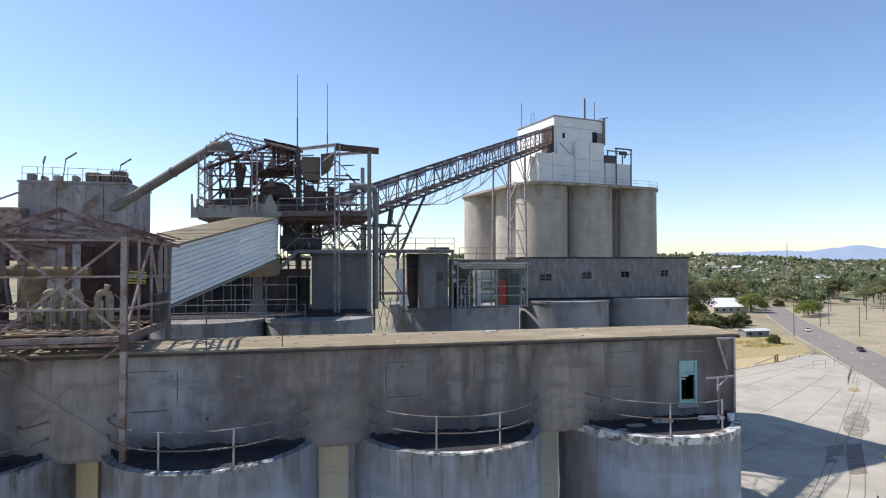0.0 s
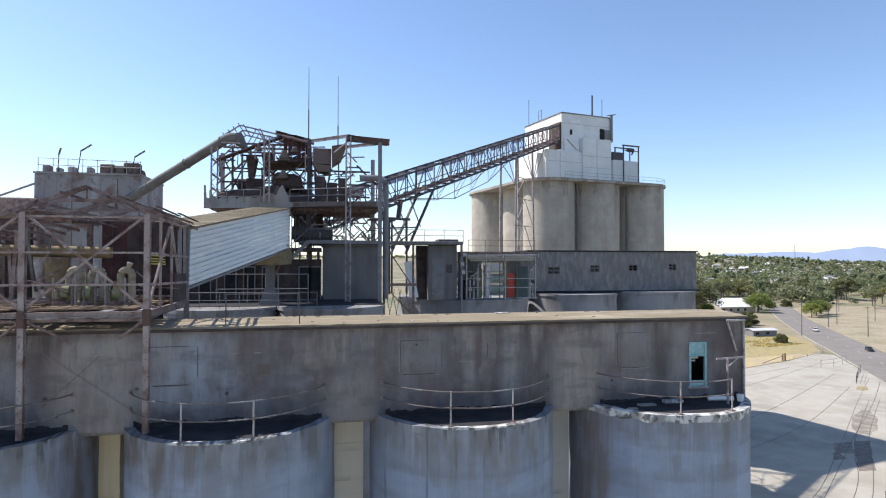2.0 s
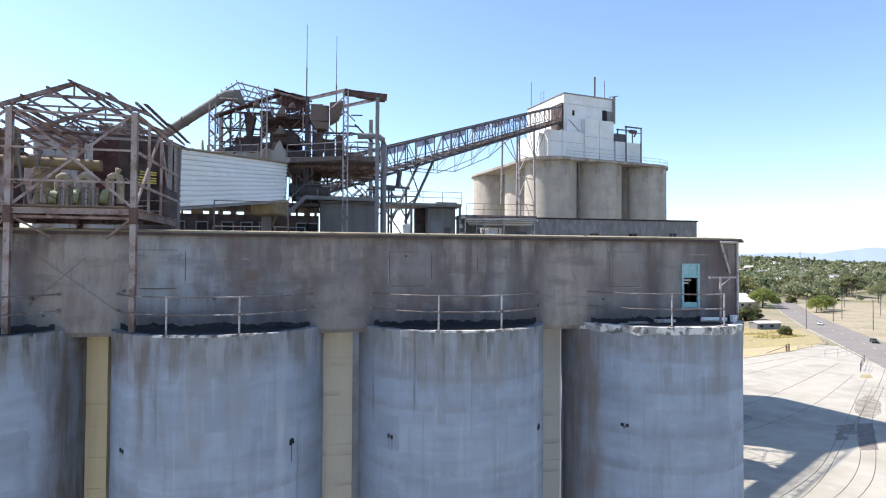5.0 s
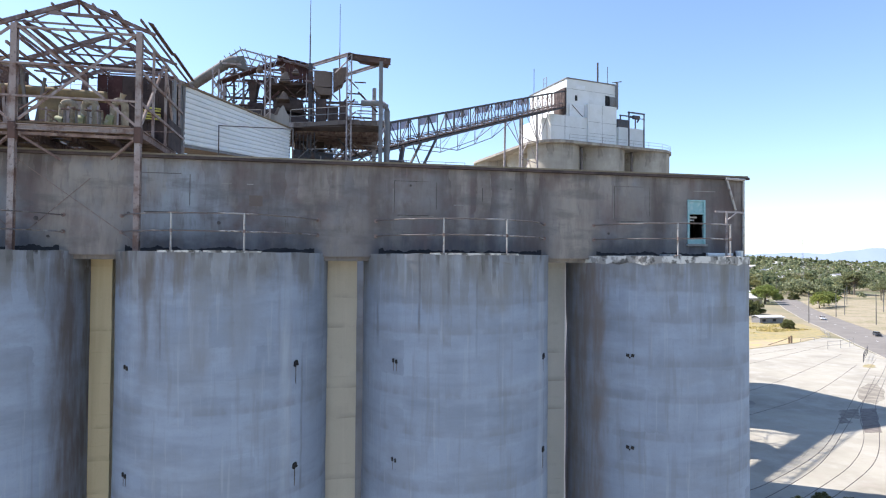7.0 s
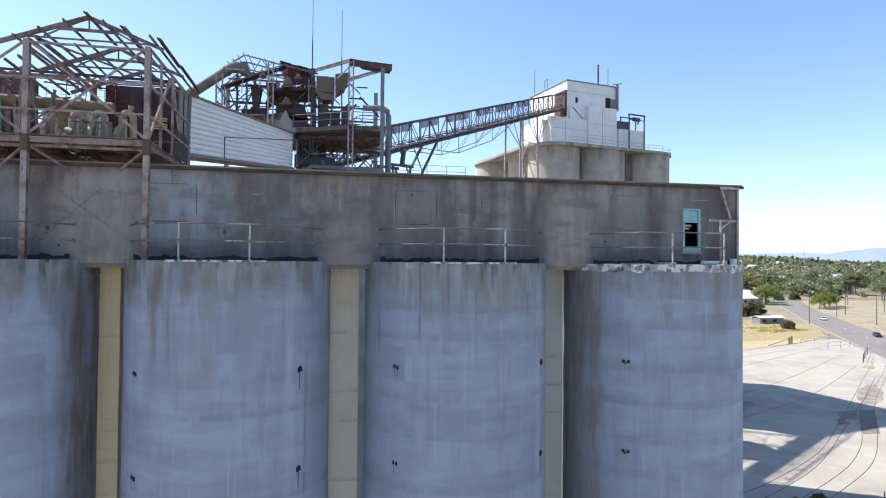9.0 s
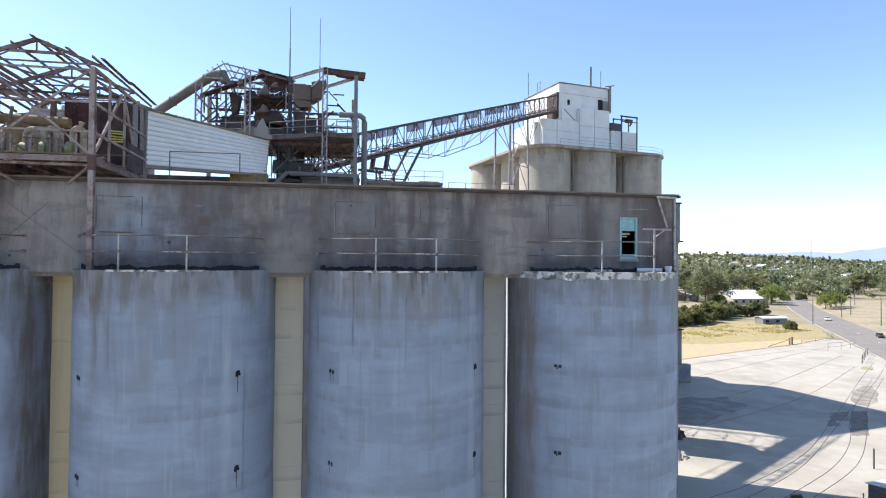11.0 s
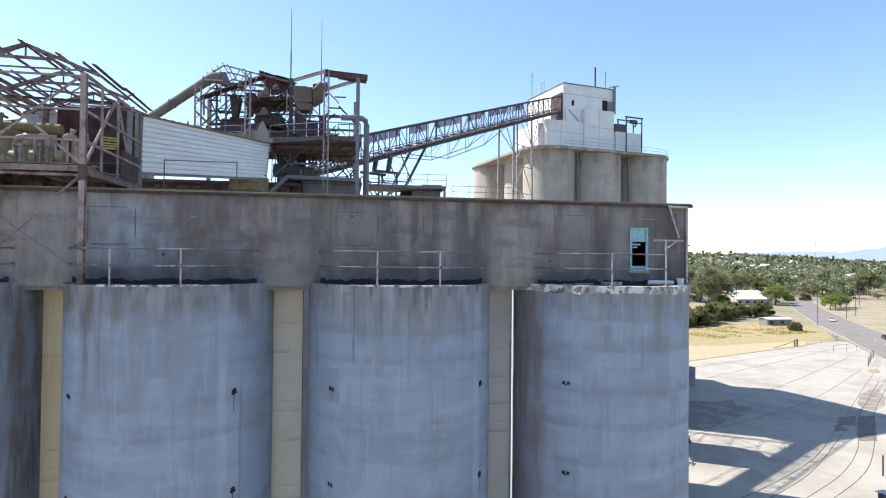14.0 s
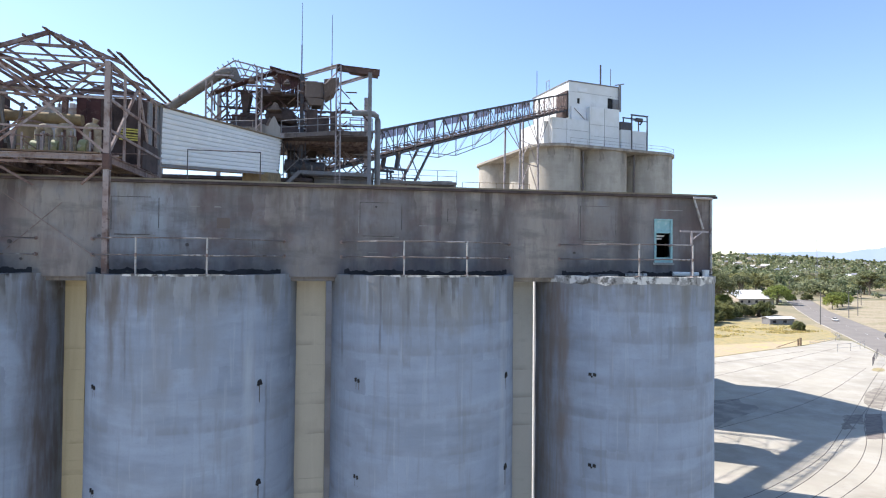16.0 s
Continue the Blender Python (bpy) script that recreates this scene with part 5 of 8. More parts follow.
# ---- inclined clad gallery ----
def clad_gallery():
    t = thing("inclined_gallery", (-5, 38, 30), "inclined conveyor gallery clad in pale ribbed sheeting", "gallery")
    bl, tl, tr, br = Vector((-6.68, 28.5, 30.9)), Vector((-6.6, 28.45, 33.62)), Vector((-3.3, 49.8, 36.5)), Vector((-3.12, 46.4, 33.1))
    side = Vector((-2.9, 0.45, 0.0))
    nrm = Vector((1, -0.16, 0)).normalized()
    # ribbed sheeting on the visible side: each course a bent strip, a little dented along its length
    n, cuts = 11, 14
    prof = [(0.0, 0.0), (0.07, -0.075), (0.17, -0.075), (0.3, 0.0), (0.62, 0.03), (1.0, 0.04)]
    for i in range(n):
        s = Shape()
        for k in range(cuts + 1):
            f = k / cuts
            lo_p, hi_p = bl.lerp(br, f), tl.lerp(tr, f)
            dent = 0.035 * noise.noise(Vector((f * 9, i * 0.8, 3))) + 0.02 * noise.noise(Vector((f * 24, i, 8)))
            for u, o in prof:
                q = lo_p.lerp(hi_p, (i + u) / n) + nrm * (o + dent)
                s.v += [tuple(q), tuple(q - nrm * 0.02)]
        m = 2 * len(prof)
        for k in range(cuts):
            for j in range(len(prof) - 1):
                p0, p1 = k * m + 2 * j, (k + 1) * m + 2 * j
                s.f += [(p0, p1, p1 + 2, p0 + 2), (p0 + 1, p0 + 3, p1 + 3, p1 + 1)]
        part("cladding_course", s, CLADDING, t)
    part("end_trim", Shape().beam(br - nrm * 0.03, tr - nrm * 0.03, 0.1, 0.2), GREYSTEEL, t)
    part("end_trim", Shape().beam(bl + nrm * 0.02, tl + nrm * 0.02, 0.1, 0.16), GREYSTEEL, t)
    # Dark far side and added dark sheet stand in for the unlit interior.
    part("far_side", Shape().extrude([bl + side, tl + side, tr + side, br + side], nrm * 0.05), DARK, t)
    part("end_screen", Shape().extrude([bl.lerp(br, 0.4) + nrm * -0.35, bl.lerp(br, 0.4) + side, tl.lerp(tr, 0.4) + side, tl.lerp(tr, 0.4) + nrm * -0.35], (0, 0.05, 0)), DARK, t, "dark sheet standing in for the unlit gallery inside")
    rf = Shape()
    o = Vector((0, 0, 0.1))
    e = nrm * 0.12
    rf.hexa([tl + e, tr + e, tr + side - e, tl + side - e, tl + e + o, tr + e + o, tr + side - e + o * 1.2, tl + side - e + o * 1.2])
    part("roof", rf, C_ROOF, t, "dusty brown sheet roof")
    rib = Shape()
    for i in range(24):
        p, q = tl.lerp(tr, (i + 0.5) / 24), (tl + side).lerp(tr + side, (i + 0.5) / 24)
        rib.beam(p + o * 1.1 + e, q + o * 1.2 - e, 0.05, 0.04)
    part("roof_rib", rib, C_ROOF, t)
    fl = Shape().hexa([bl - nrm * 0.05, br - nrm * 0.05, br + side, bl + side, bl - nrm * 0.05 + o, br - nrm * 0.05 + o, br + side + o, bl + side + o])
    part("floor", fl, TIMBER, t)
    part("bottom_stringer", Shape().beam(bl - o * 0.3, br - o * 0.3, 0.08, 0.12), GREYSTEEL, t)
    part("top_edge", Shape().beam(tl + e + o * 0.4, tr + e + o * 0.4, 0.05, 0.08), TIMBER, t)
    # column with a flared foot under the upper end
    part("end_soffit", Shape().hexa([(-5.3, 43.0, 31.85), (-3.45, 43.0, 31.85), (-2.95, 46.6, 31.9), (-5.4, 46.6, 31.9), (-5.3, 43.0, 32.75), (-3.45, 43.0, 32.75), (-2.95, 46.6, 33.2), (-5.4, 46.6, 33.2)]), OCHRE, t, "brown timber end box", bevel=0.05)
    part("support_column", Shape().beam((-4.5, 46.0, B_TOP), (-4.5, 46.0, 33.0), 0.7, 0.5), C_DULL, t, bevel=0.04)
    part("column_foot", Shape().rod((-4.5, 46.0, B_TOP), (-4.5, 46.0, 30.2), 1.1, 4, 0.45), C_DULL, t, "flared concrete foot")
    part("brace", Shape().beam((-3.2, 46.2, 33.4), (-4.3, 46.0, 30.6), 0.14), TIMBER, t)


clad_gallery()


# ---- machinery tower on the second row ----
def laced_column(parent, x, y, z0, z1, w, mat):
    """Two channels joined by zigzag lacing bars."""
    s = Shape().beam((x - w / 2, y, z0), (x - w / 2, y, z1), 0.11, 0.24).beam((x + w / 2, y, z0), (x + w / 2, y, z1), 0.11, 0.24)
    n = int((z1 - z0) / (w * 1.1))
    for i in range(n):
        a, b = z0 + (z1 - z0) * i / n, z0 + (z1 - z0) * (i + 1) / n
        sx = 1 if i % 2 else -1
        s.beam((x - sx * w / 2, y - 0.09, a), (x + sx * w / 2, y - 0.09, b), 0.04, 0.12, (0, 1, 0))
    return part("laced_column", s, mat, parent)


def machinery_tower():
    F = 37.0
    t = thing("machinery_tower", (-3, 52, B_TOP), "derelict steel machinery tower with a torn rusty roof", "tower")
    # tall portal at the front
    laced_column(t, 1.42, 47.4, B_TOP, 42.3, 0.36, STEEL)
    part("portal_column", Shape().ibeam((3.98, 47.4, B_TOP), (3.98, 47.4, 41.85), 0.3, 0.3, (0, 1, 0), 0.05), GREYSTEEL, t)
    part("portal_beam", Shape().ibeam((1.3, 47.4, 42.1), (4.75, 47.4, 41.9), 0.25, 0.5), REDROOF, t)
    part("portal_rail", Shape().hexa([(1.4, 47.4, 42.35), (4.7, 47.4, 41.75), (4.7, 49.2, 41.95), (2.4, 49.6, 42.3), (1.4, 47.4, 42.45), (4.7, 47.4, 41.85), (4.7, 49.2, 42.05), (2.4, 49.6, 42.4)]), REDROOF, t, "rust-red canopy plate")
    part("hoist_beam", Shape().ibeam((1.42, 47.4, 42.3), (-2.0, 52.4, 42.7), 0.2, 0.25), STEEL, t)
    part("hoist_beam", Shape().ibeam((4.4, 47.6, 41.9), (1.0, 54.5, 42.7), 0.2, 0.25), STEEL, t)
    part("strut", Shape().beam((1.42, 47.4, 41.9), (0.3, 49.0, 41.2), 0.08), STEEL, t)
    # main columns
    for x, y, z1, m in ((-9.9, 57.6, 42.3, STEEL), (-5.3, 57.6, 43.2, STEEL), (-1.8, 51.9, 42.8, DARKSTEEL), (-1.8, 57.6, 42.7, STEEL), (3.9, 53.8, 41.5, STEEL)):
        part("column", Shape().ibeam((x, y, B_TOP), (x, y, z1), 0.34, 0.34, (0, 1, 0), 0.05), m, t)
    laced_column(t, -5.2, 50.1, F, 42.6, 0.42, STEEL)
    laced_column(t, -9.7, 52.3, F, 41.9, 0.5, STEEL)
    # floor with a raised concrete upstand on the gallery side
    part("floor", Shape().prism([(-10.2, 51.6), (-3.4, 49.9), (1.2, 47.6), (4.3, 47.6), (4.3, 57.8), (-10.2, 57.8)], F - 0.35, F), HOPPER, t, "dusty brown floor with rusty joists")
    for i in range(8):
        y = 50.2 + i * 1.0
        part("joist", Shape().beam((-9.8, max(y, 51.8), F - 0.45), (4.1, y, F - 0.45), 0.12, 0.26), RUST, t)
    part("edge_beam", Shape().ibeam((-3.4, 49.85, F - 0.15), (4.25, 47.45, F - 0.15), 0.16, 0.42), STEEL, t)
    part("edge_beam", Shape().ibeam((-3.35, 49.8, F - 0.6), (-3.35, 57, F - 0.6), 0.2, 0.4), STEEL, t)
    ups = Shape()
    pa, pb, nn = Vector((-10.4, 51.55, 0)), Vector((-3.4, 49.85, 0)), 70
    for i in range(nn + 1):
        p = pa.lerp(pb, i / nn)
        u = i / nn
        h = 0.5 + 0.3 * noise.noise(Vector((u * 14, 2, 0))) + 0.16 * noise.noise(Vector((u * 45, 5, 0))) + 0.95 * math.exp(-((u - 0.93) / 0.05) ** 2) + 0.35 * math.exp(-((u - 0.78) / 0.08) ** 2) + (1.0 if i < 2 else 0)
        for dy in (0.0, 0.28):
            ups.v += [(p.x, p.y + dy, F - 0.42), (p.x, p.y + dy, F + max(0.05, h))]
    for i in range(nn):
        a, b = i * 4, (i + 1) * 4
        ups.f += [(a, b, b + 1, a + 1), (a + 2, a + 3, b + 3, b + 2), (a + 1, b + 1, b + 3, a + 3), (a, a + 2, b + 2, b)]
    ups.f += [(0, 1, 3, 2), (nn * 4, nn * 4 + 2, nn * 4 + 3, nn * 4 + 1)]
    part("upstand", ups, C_PALE, t, "broken dusty concrete upstand")
    rng = random.Random(11)
    part("back_panel", Shape().box(-9.0, -5.8, 56.8, 56.9, F, F + 1.0), REDROOF, t)
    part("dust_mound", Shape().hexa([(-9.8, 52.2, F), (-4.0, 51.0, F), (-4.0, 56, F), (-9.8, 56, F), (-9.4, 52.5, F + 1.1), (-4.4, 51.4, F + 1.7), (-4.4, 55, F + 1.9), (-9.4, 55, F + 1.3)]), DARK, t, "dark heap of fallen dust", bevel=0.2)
    # gable roof: bare rafters on one slope, torn sheets on the other
    AP, EL, ER = (-7.8, 44.1), (-9.5, 42.9), (-1.7, 42.85)
    for y in (53.4, 55.4, 57.6):
        part("rafter", Shape().beam((EL[0], y, EL[1]), (AP[0], y, AP[1]), 0.08, 0.12), STEEL, t)
        part("rafter", Shape().beam((AP[0], y, AP[1]), (ER[0], y, ER[1]), 0.08, 0.12), STEEL, t)
        part("tie_beam", Shape().beam((EL[0], y, 42.5), (ER[0], y, 42.5), 0.1, 0.16), RUST, t)
        for a, b in (((-8.8, 43.3), (-8.4, 42.4)), ((-6.4, 43.85), (-7.2, 42.35)), ((-6.4, 43.85), (-5.2, 42.4)), ((-3.9, 43.3), (-4.8, 42.4))):
            part("web_member", Shape().beam((a[0], y, a[1]), (b[0], y, b[1]), 0.07), STEEL, t)
    for u in (0.05, 0.3, 0.55, 0.8):
        x, z = AP[0] + (EL[0] - AP[0]) * u, AP[1] + (EL[1] - AP[1]) * u + 0.12
        part("purlin", Shape().beam((x, 52.9, z), (x, 58, z), 0.05, 0.07), STEEL, t)
    for u in (0.05, 0.28, 0.5, 0.72, 0.95):
        x, z = AP[0] + (ER[0] - AP[0]) * u, AP[1] + (ER[1] - AP[1]) * u + 0.12
        part("purlin", Shape().beam((x, 53.3, z), (x, 58, z), 0.06, 0.08), STEEL, t)
    n = 12
    for i in range(n):   # torn roof sheets
        if i < 6:
            continue
        u0, u1 = i / n, (i + 0.97) / n
        y0 = 52.8 + rng.uniform(0, 0.4)
        s = Shape()
        xa, za, xb, zb = AP[0] + (ER[0] - AP[0]) * u0, AP[1] + (ER[1] - AP[1]) * u0 + 0.2, AP[0] + (ER[0] - AP[0]) * u1, AP[1] + (ER[1] - AP[1]) * u1 + 0.2
        s.hexa([(xa, y0, za), (xb, y0, zb), (xb, 58.2, zb), (xa, 58.2, za), (xa, y0, za + 0.04), (xb, y0, zb + 0.04), (xb, 58.2, zb + 0.04), (xa, 58.2, za + 0.04)])
        part("roof_sheet", s, REDROOF, t)
    # sagging inner floors, chutes and hoppers
    part("inner_floor", Shape().hexa([(-5.4, 51.0, 40.4), (-1.9, 51.9, 40.9), (-1.9, 56, 40.9), (-5.4, 56, 40.6), (-5.4, 51.0, 40.6), (-1.9, 51.9, 41.1), (-1.9, 56, 41.1), (-5.4, 56, 40.8)]), DARK, t)
    part("hopper", Shape().hexa([(-1.05, 50.9, 39.85), (0.05, 50.9, 39.85), (0.05, 52.4, 39.85), (-1.05, 52.4, 39.85), (-1.46, 50.8, 40.5), (0.1, 50.8, 40.4), (0.1, 52.6, 40.4), (-1.46, 52.6, 40.5)])
         .box(-1.46, 0.1, 50.8, 52.6, 40.5, 41.85), HOPPER, t, "brown sheet hopper", bevel=0.02)
    part("hopper", Shape().hexa([(0.16, 50.7, 40.35), (0.95, 50.7, 40.9), (0.95, 52.2, 40.9), (0.16, 52.2, 40.35), (0.14, 50.5, 42.05), (1.42, 50.5, 42.3), (1.42, 52.2, 42.3), (0.14, 52.2, 42.05)]), HOPPER, t, "brown sheet hopper", bevel=0.02)
    for a, b in (((-1.3, 39.9), (-0.7, 38.2)), ((0.0, 39.9), (-0.3, 38.0)), ((0.7, 40.9), (0.75, 38.9))):
        part("hopper_leg", Shape().beam((a[0], 51.0, a[1]), (b[0], 51.0, b[1]), 0.12, 0.16), HOPPER, t)
    for x, z, w, h in ((-3.9, 40.9, 1.0, 0.85), (-4.0, 39.2, 1.1, 0.9), (-4.3, 37.6, 1.2, 1.2), (-5.9, 41.6, 0.5, 0.6), (-3.0, 41.6, 0.6, 0.4)):
        q = [rng.uniform(-0.12, 0.12) for k in range(6)]
        s = Shape().hexa([(x - w * 0.42, 50.6, z + q[0]), (x + w * 0.42, 50.7, z + q[1]), (x + w * 0.36, 51.3, z), (x - w * 0.36, 51.2, z), (x - w * 0.05 + q[2], 50.75, z + h * 0.8), (x + w * 0.22 + q[2], 50.8, z + h * 0.72 + q[3]), (x + w * 0.2, 51.1, z + h * 0.7), (x - w * 0.05, 51.1, z + h * 0.78)])
        s.hexa([(x - w * 0.5, 50.55, z - 0.16 + q[4]), (x + w * 0.5, 50.6, z - 0.1 + q[5]), (x + w * 0.5, 51.4, z - 0.1), (x - w * 0.5, 51.4, z - 0.14), (x - w * 0.5, 50.55, z - 0.04 + q[4]), (x + w * 0.5, 50.6, z + q[5]), (x + w * 0.5, 51.4, z), (x - w * 0.5, 51.4, z)])
        part("torn_chute", s, HOPPER, t, "dusty torn chute", bevel=0.03)
    # slope of the roof that faces the front row
    part("roof_slope", Shape().hexa([(-4.1, 52.3, 43.05), (-1.4, 52.0, 42.4), (-1.4, 53.3, 42.8), (-4.3, 53.6, 43.55), (-4.1, 52.3, 43.12), (-1.4, 52.0, 42.47), (-1.4, 53.3, 42.87), (-4.3, 53.6, 43.62)]), REDROOF, t, "dark rusted roof sheets")
    for k in range(8):   # sloping deck that climbs to the roof
        u0, u1 = k / 8, (k + 0.95) / 8
        xa, za, xb, zb = -9.5 + 5.4 * u0, 40.72 + 2.25 * u0, -9.5 + 5.4 * u1, 40.72 + 2.25 * u1
        part("deck_plate", Shape().hexa([(xa, 52.0, za), (xb, 52.0, zb), (xb, 53.0, zb + 0.02), (xa, 53.0, za + 0.02), (xa, 52.0, za + 0.07), (xb, 52.0, zb + 0.07), (xb, 53.0, zb + 0.09), (xa, 53.0, za + 0.09)]), LINING, t, "rust-red sloping deck plate")
    part("deck_edge", Shape().beam((-9.5, 51.95, 40.8), (-4.1, 51.95, 43.1), 0.06, 0.08), ROOFSTEEL, t)
    for k in range(7):
        x, z = -9.2 + 0.72 * k, 40.85 + 0.3 * k
        part("deck_hanger", Shape().beam((x, 52.1, z), (x + (0.5 if k % 2 else -0.05), 52.1, z - 1.1), 0.07), (STEEL, LINING)[k % 2], t)
    part("eave_edge", Shape().beam((-4.1, 52.25, 43.05), (-1.4, 51.95, 42.4), 0.06, 0.14), ROOFSTEEL, t)
    # torn red lining under the roof and the dark mass hung between the floors
    for k in range(6):
        xa, xb = -4.0 + 0.375 * k, -4.0 + 0.375 * (k + 1) - rng.choice((0.01, 0.02, 0.06))
        za, zb = 40.6 + rng.uniform(-0.1, 0.5), 40.6 + rng.uniform(-0.1, 0.5)
        ya = 52.5 + rng.uniform(0, 0.12)
        top = 42.95 - 0.085 * k
        mid = rng.uniform(41.3, 41.8)
        part("roof_lining", Shape().hexa([(xa, ya, mid), (xb, ya, mid + 0.1), (xb, ya + 0.04, mid + 0.1), (xa, ya + 0.04, mid), (xa, ya, top), (xb, ya, top), (xb, ya + 0.04, top), (xa, ya + 0.04, top)])
             .hexa([(xa, ya, za), (xb, ya, zb), (xb, ya + 0.04, zb), (xa, ya + 0.04, za), (xa, ya, mid - rng.uniform(0.0, 0.22)), (xb, ya, mid + 0.08), (xb, ya + 0.04, mid + 0.08), (xa, ya + 0.04, mid - 0.1)]), LINING, t, "torn rust-red hanging lining")
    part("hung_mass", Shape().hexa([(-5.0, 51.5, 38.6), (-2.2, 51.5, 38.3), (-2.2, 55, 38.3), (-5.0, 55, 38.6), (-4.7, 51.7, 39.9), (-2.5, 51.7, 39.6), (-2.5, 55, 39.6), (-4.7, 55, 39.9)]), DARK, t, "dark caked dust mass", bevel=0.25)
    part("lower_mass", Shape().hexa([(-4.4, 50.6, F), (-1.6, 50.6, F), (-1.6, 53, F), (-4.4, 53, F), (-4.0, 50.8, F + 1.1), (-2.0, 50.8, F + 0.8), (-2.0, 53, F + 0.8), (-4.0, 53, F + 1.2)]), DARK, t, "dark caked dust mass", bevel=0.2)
    for x0, x1, zt in ((-1.3, -0.4, 39.4), (-0.3, 0.6, 38.9), (0.7, 1.3, 39.3)):
        part("control_cabinet", Shape().box(x0, x1, 50.6, 51.4, F, zt), DARK, t, bevel=0.04)
    part("rear_sheet", Shape().box(-4.6, -1.8, 57.0, 57.1, F, 39.0), DARK, t)
    for z in (38.4, 39.6, 40.9):
        part("rear_girt", Shape().beam((-9.9, 57.4, z), (3.9, 57.4, z), 0.1, 0.16), DARKSTEEL, t)
        part("side_girt", Shape().beam((-9.9, 52.5, z), (-9.9, 57.6, z), 0.1, 0.16), STEEL, t)
    for a, b in (((-9.8, 37.2), (-7.6, 41.9)), ((-7.6, 37.2), (-9.8, 41.9)), ((-7.4, 37.4), (-5.4, 42.0)), ((-5.0, 42.0), (-2.2, 39.9)), ((-4.8, 39.9), (-2.0, 42.2))):
        part("rear_brace", Shape().beam((a[0], 57.3, a[1]), (b[0], 57.3, b[1]), 0.12), DARKSTEEL, t)
    for x in (-8.4, -7.6, -6.9):
        part("hanger", Shape().beam((x, 53.5, F + 0.5), (x, 53.5, 42.3), 0.16, 0.2), DARKSTEEL if x < -8 else GREYSTEEL, t)
    for x, z0, z1 in ((-7.2, 39.9, 41.3), (-5.9, 40.2, 41.6)):
        part("bin", Shape().hexa([(x + 0.2, 53.0, z0 - 0.5), (x + 0.6, 53.0, z0 - 0.5), (x + 0.6, 54, z0 - 0.5), (x + 0.2, 54, z0 - 0.5), (x, 52.8, z1), (x + 0.9, 52.8, z1), (x + 0.9, 54.4, z1), (x, 54.4, z1)]), DARK, t)
    part("motor", Shape().rod((-8.0, 54, 38.9), (-6.6, 54, 38.9), 0.55, 16), DARK, t, smooth=True)
    part("machine_box", Shape().box(-7.2, -5.8, 53.0, 54.5, F + 0.2, 39.4), DARK, t, bevel=0.05)
    for i in range(170):   # pipes, braces and loose members in the open floors
        x, y, z = rng.uniform(-9.6, 3.6), rng.uniform(51.2, 57.4), rng.uniform(F + 0.4, 42.2)
        l = rng.uniform(0.7, 2.6)
        d = rng.choice((Vector((1, 0, 0)), Vector((0, 0, 1)), Vector((0.7, 0, 0.7)), Vector((-0.7, 0, 0.7)), Vector((0.9, 0.3, 0.1)))) * l / 2
        p = Vector((x, y, z))
        if (x < -5.6 and i % 2) or z - abs(d.z) < F or z + abs(d.z) > 42.5 or (x > -1 and z > 40.5 and y > 53):
            continue
        part(rng.choice(("pipe", "brace", "loose_member")), Shape().beam(p - d, p + d, rng.uniform(0.05, 0.13)), rng.choice((RUST, LINING, ROOFSTEEL, STEEL, DARK)), t)
    # handrails of the floor
    for a, b in (((-3.3, 49.8), (1.3, 47.55)), ((1.5, 47.5), (4.2, 47.5)), ((-9.9, 51.4), (-5.7, 50.3))):
        for z in (0.55, 1.1):
            part("handrail", Shape().rod((*a, F + z), (*b, F + z), 0.035, 6), GREYSTEEL, t)
        for i in range(4):
            x, y = a[0] + (b[0] - a[0]) * i / 3, a[1] + (b[1] - a[1]) * i / 3
            part("rail_post", Shape().rod((x, y, F), (x, y, F + 1.1), 0.035, 6), GREYSTEEL, t)
    # level below: half floor, stair, and the dark rooms behind
    part("lower_landing", Shape().box(-2.6, 4.4, 50.2, 57, 33.6, 33.85), C_MID, t)
    for i in range(9):
        u = i / 9
        part("stair_tread", Shape().box(-3.2 + 1.5 * u, -2.9 + 1.5 * u, 49.2, 50.1, 32.3 + 1.5 * u, 32.36 + 1.5 * u), GREYSTEEL, t)
    part("stringer", Shape().beam((-3.4, 49.2, 32.1), (-1.7, 49.2, 33.8), 0.06, 0.3), GREYSTEEL, t)
    part("stair_rail", Shape().tube([(-3.3, 49.2, 33.3), (-1.8, 49.2, 34.8), (0.6, 49.6, 34.9)], 0.035, 6), GREYSTEEL, t)
    part("stringer", Shape().beam((-1.7, 49.3, 33.75), (4.3, 50.0, 33.75), 0.12, 0.3), GREYSTEEL, t)
    for i in range(90):
        x, y, z = rng.uniform(-2.4, 4.2), rng.uniform(51, 57), rng.uniform(34.0, 36.3)
        d = rng.choice((Vector((1, 0, 0)), Vector((0, 0, 1)), Vector((0.7, 0, 0.7)), Vector((-0.6, 0.3, 0.7)))) * rng.uniform(0.5, 1.6) / 2
        p = Vector((x, y, z))
        part(rng.choice(("pipe", "brace")), Shape().beam(p - d, p + d, rng.uniform(0.06, 0.14)), rng.choice((RUST, STEEL, DARKSTEEL)), t)
    # Dark red wall and soffit; their colour also carries the gloom of these rooms.
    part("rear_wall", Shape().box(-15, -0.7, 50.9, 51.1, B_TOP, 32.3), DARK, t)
    x = -15.0
    while x < -0.9:
        w = rng.uniform(0.08, 0.5) if rng.random() < 0.7 else rng.uniform(0.8, 1.5)
        part("mullion", Shape().box(x, min(x + w, -0.7), 50.9, 51.05, 32.3, 33.0), rng.choice((TIMBER, HOPPER, OCHRE, DARK)), t)
        x += w + rng.uniform(0.25, 0.8)
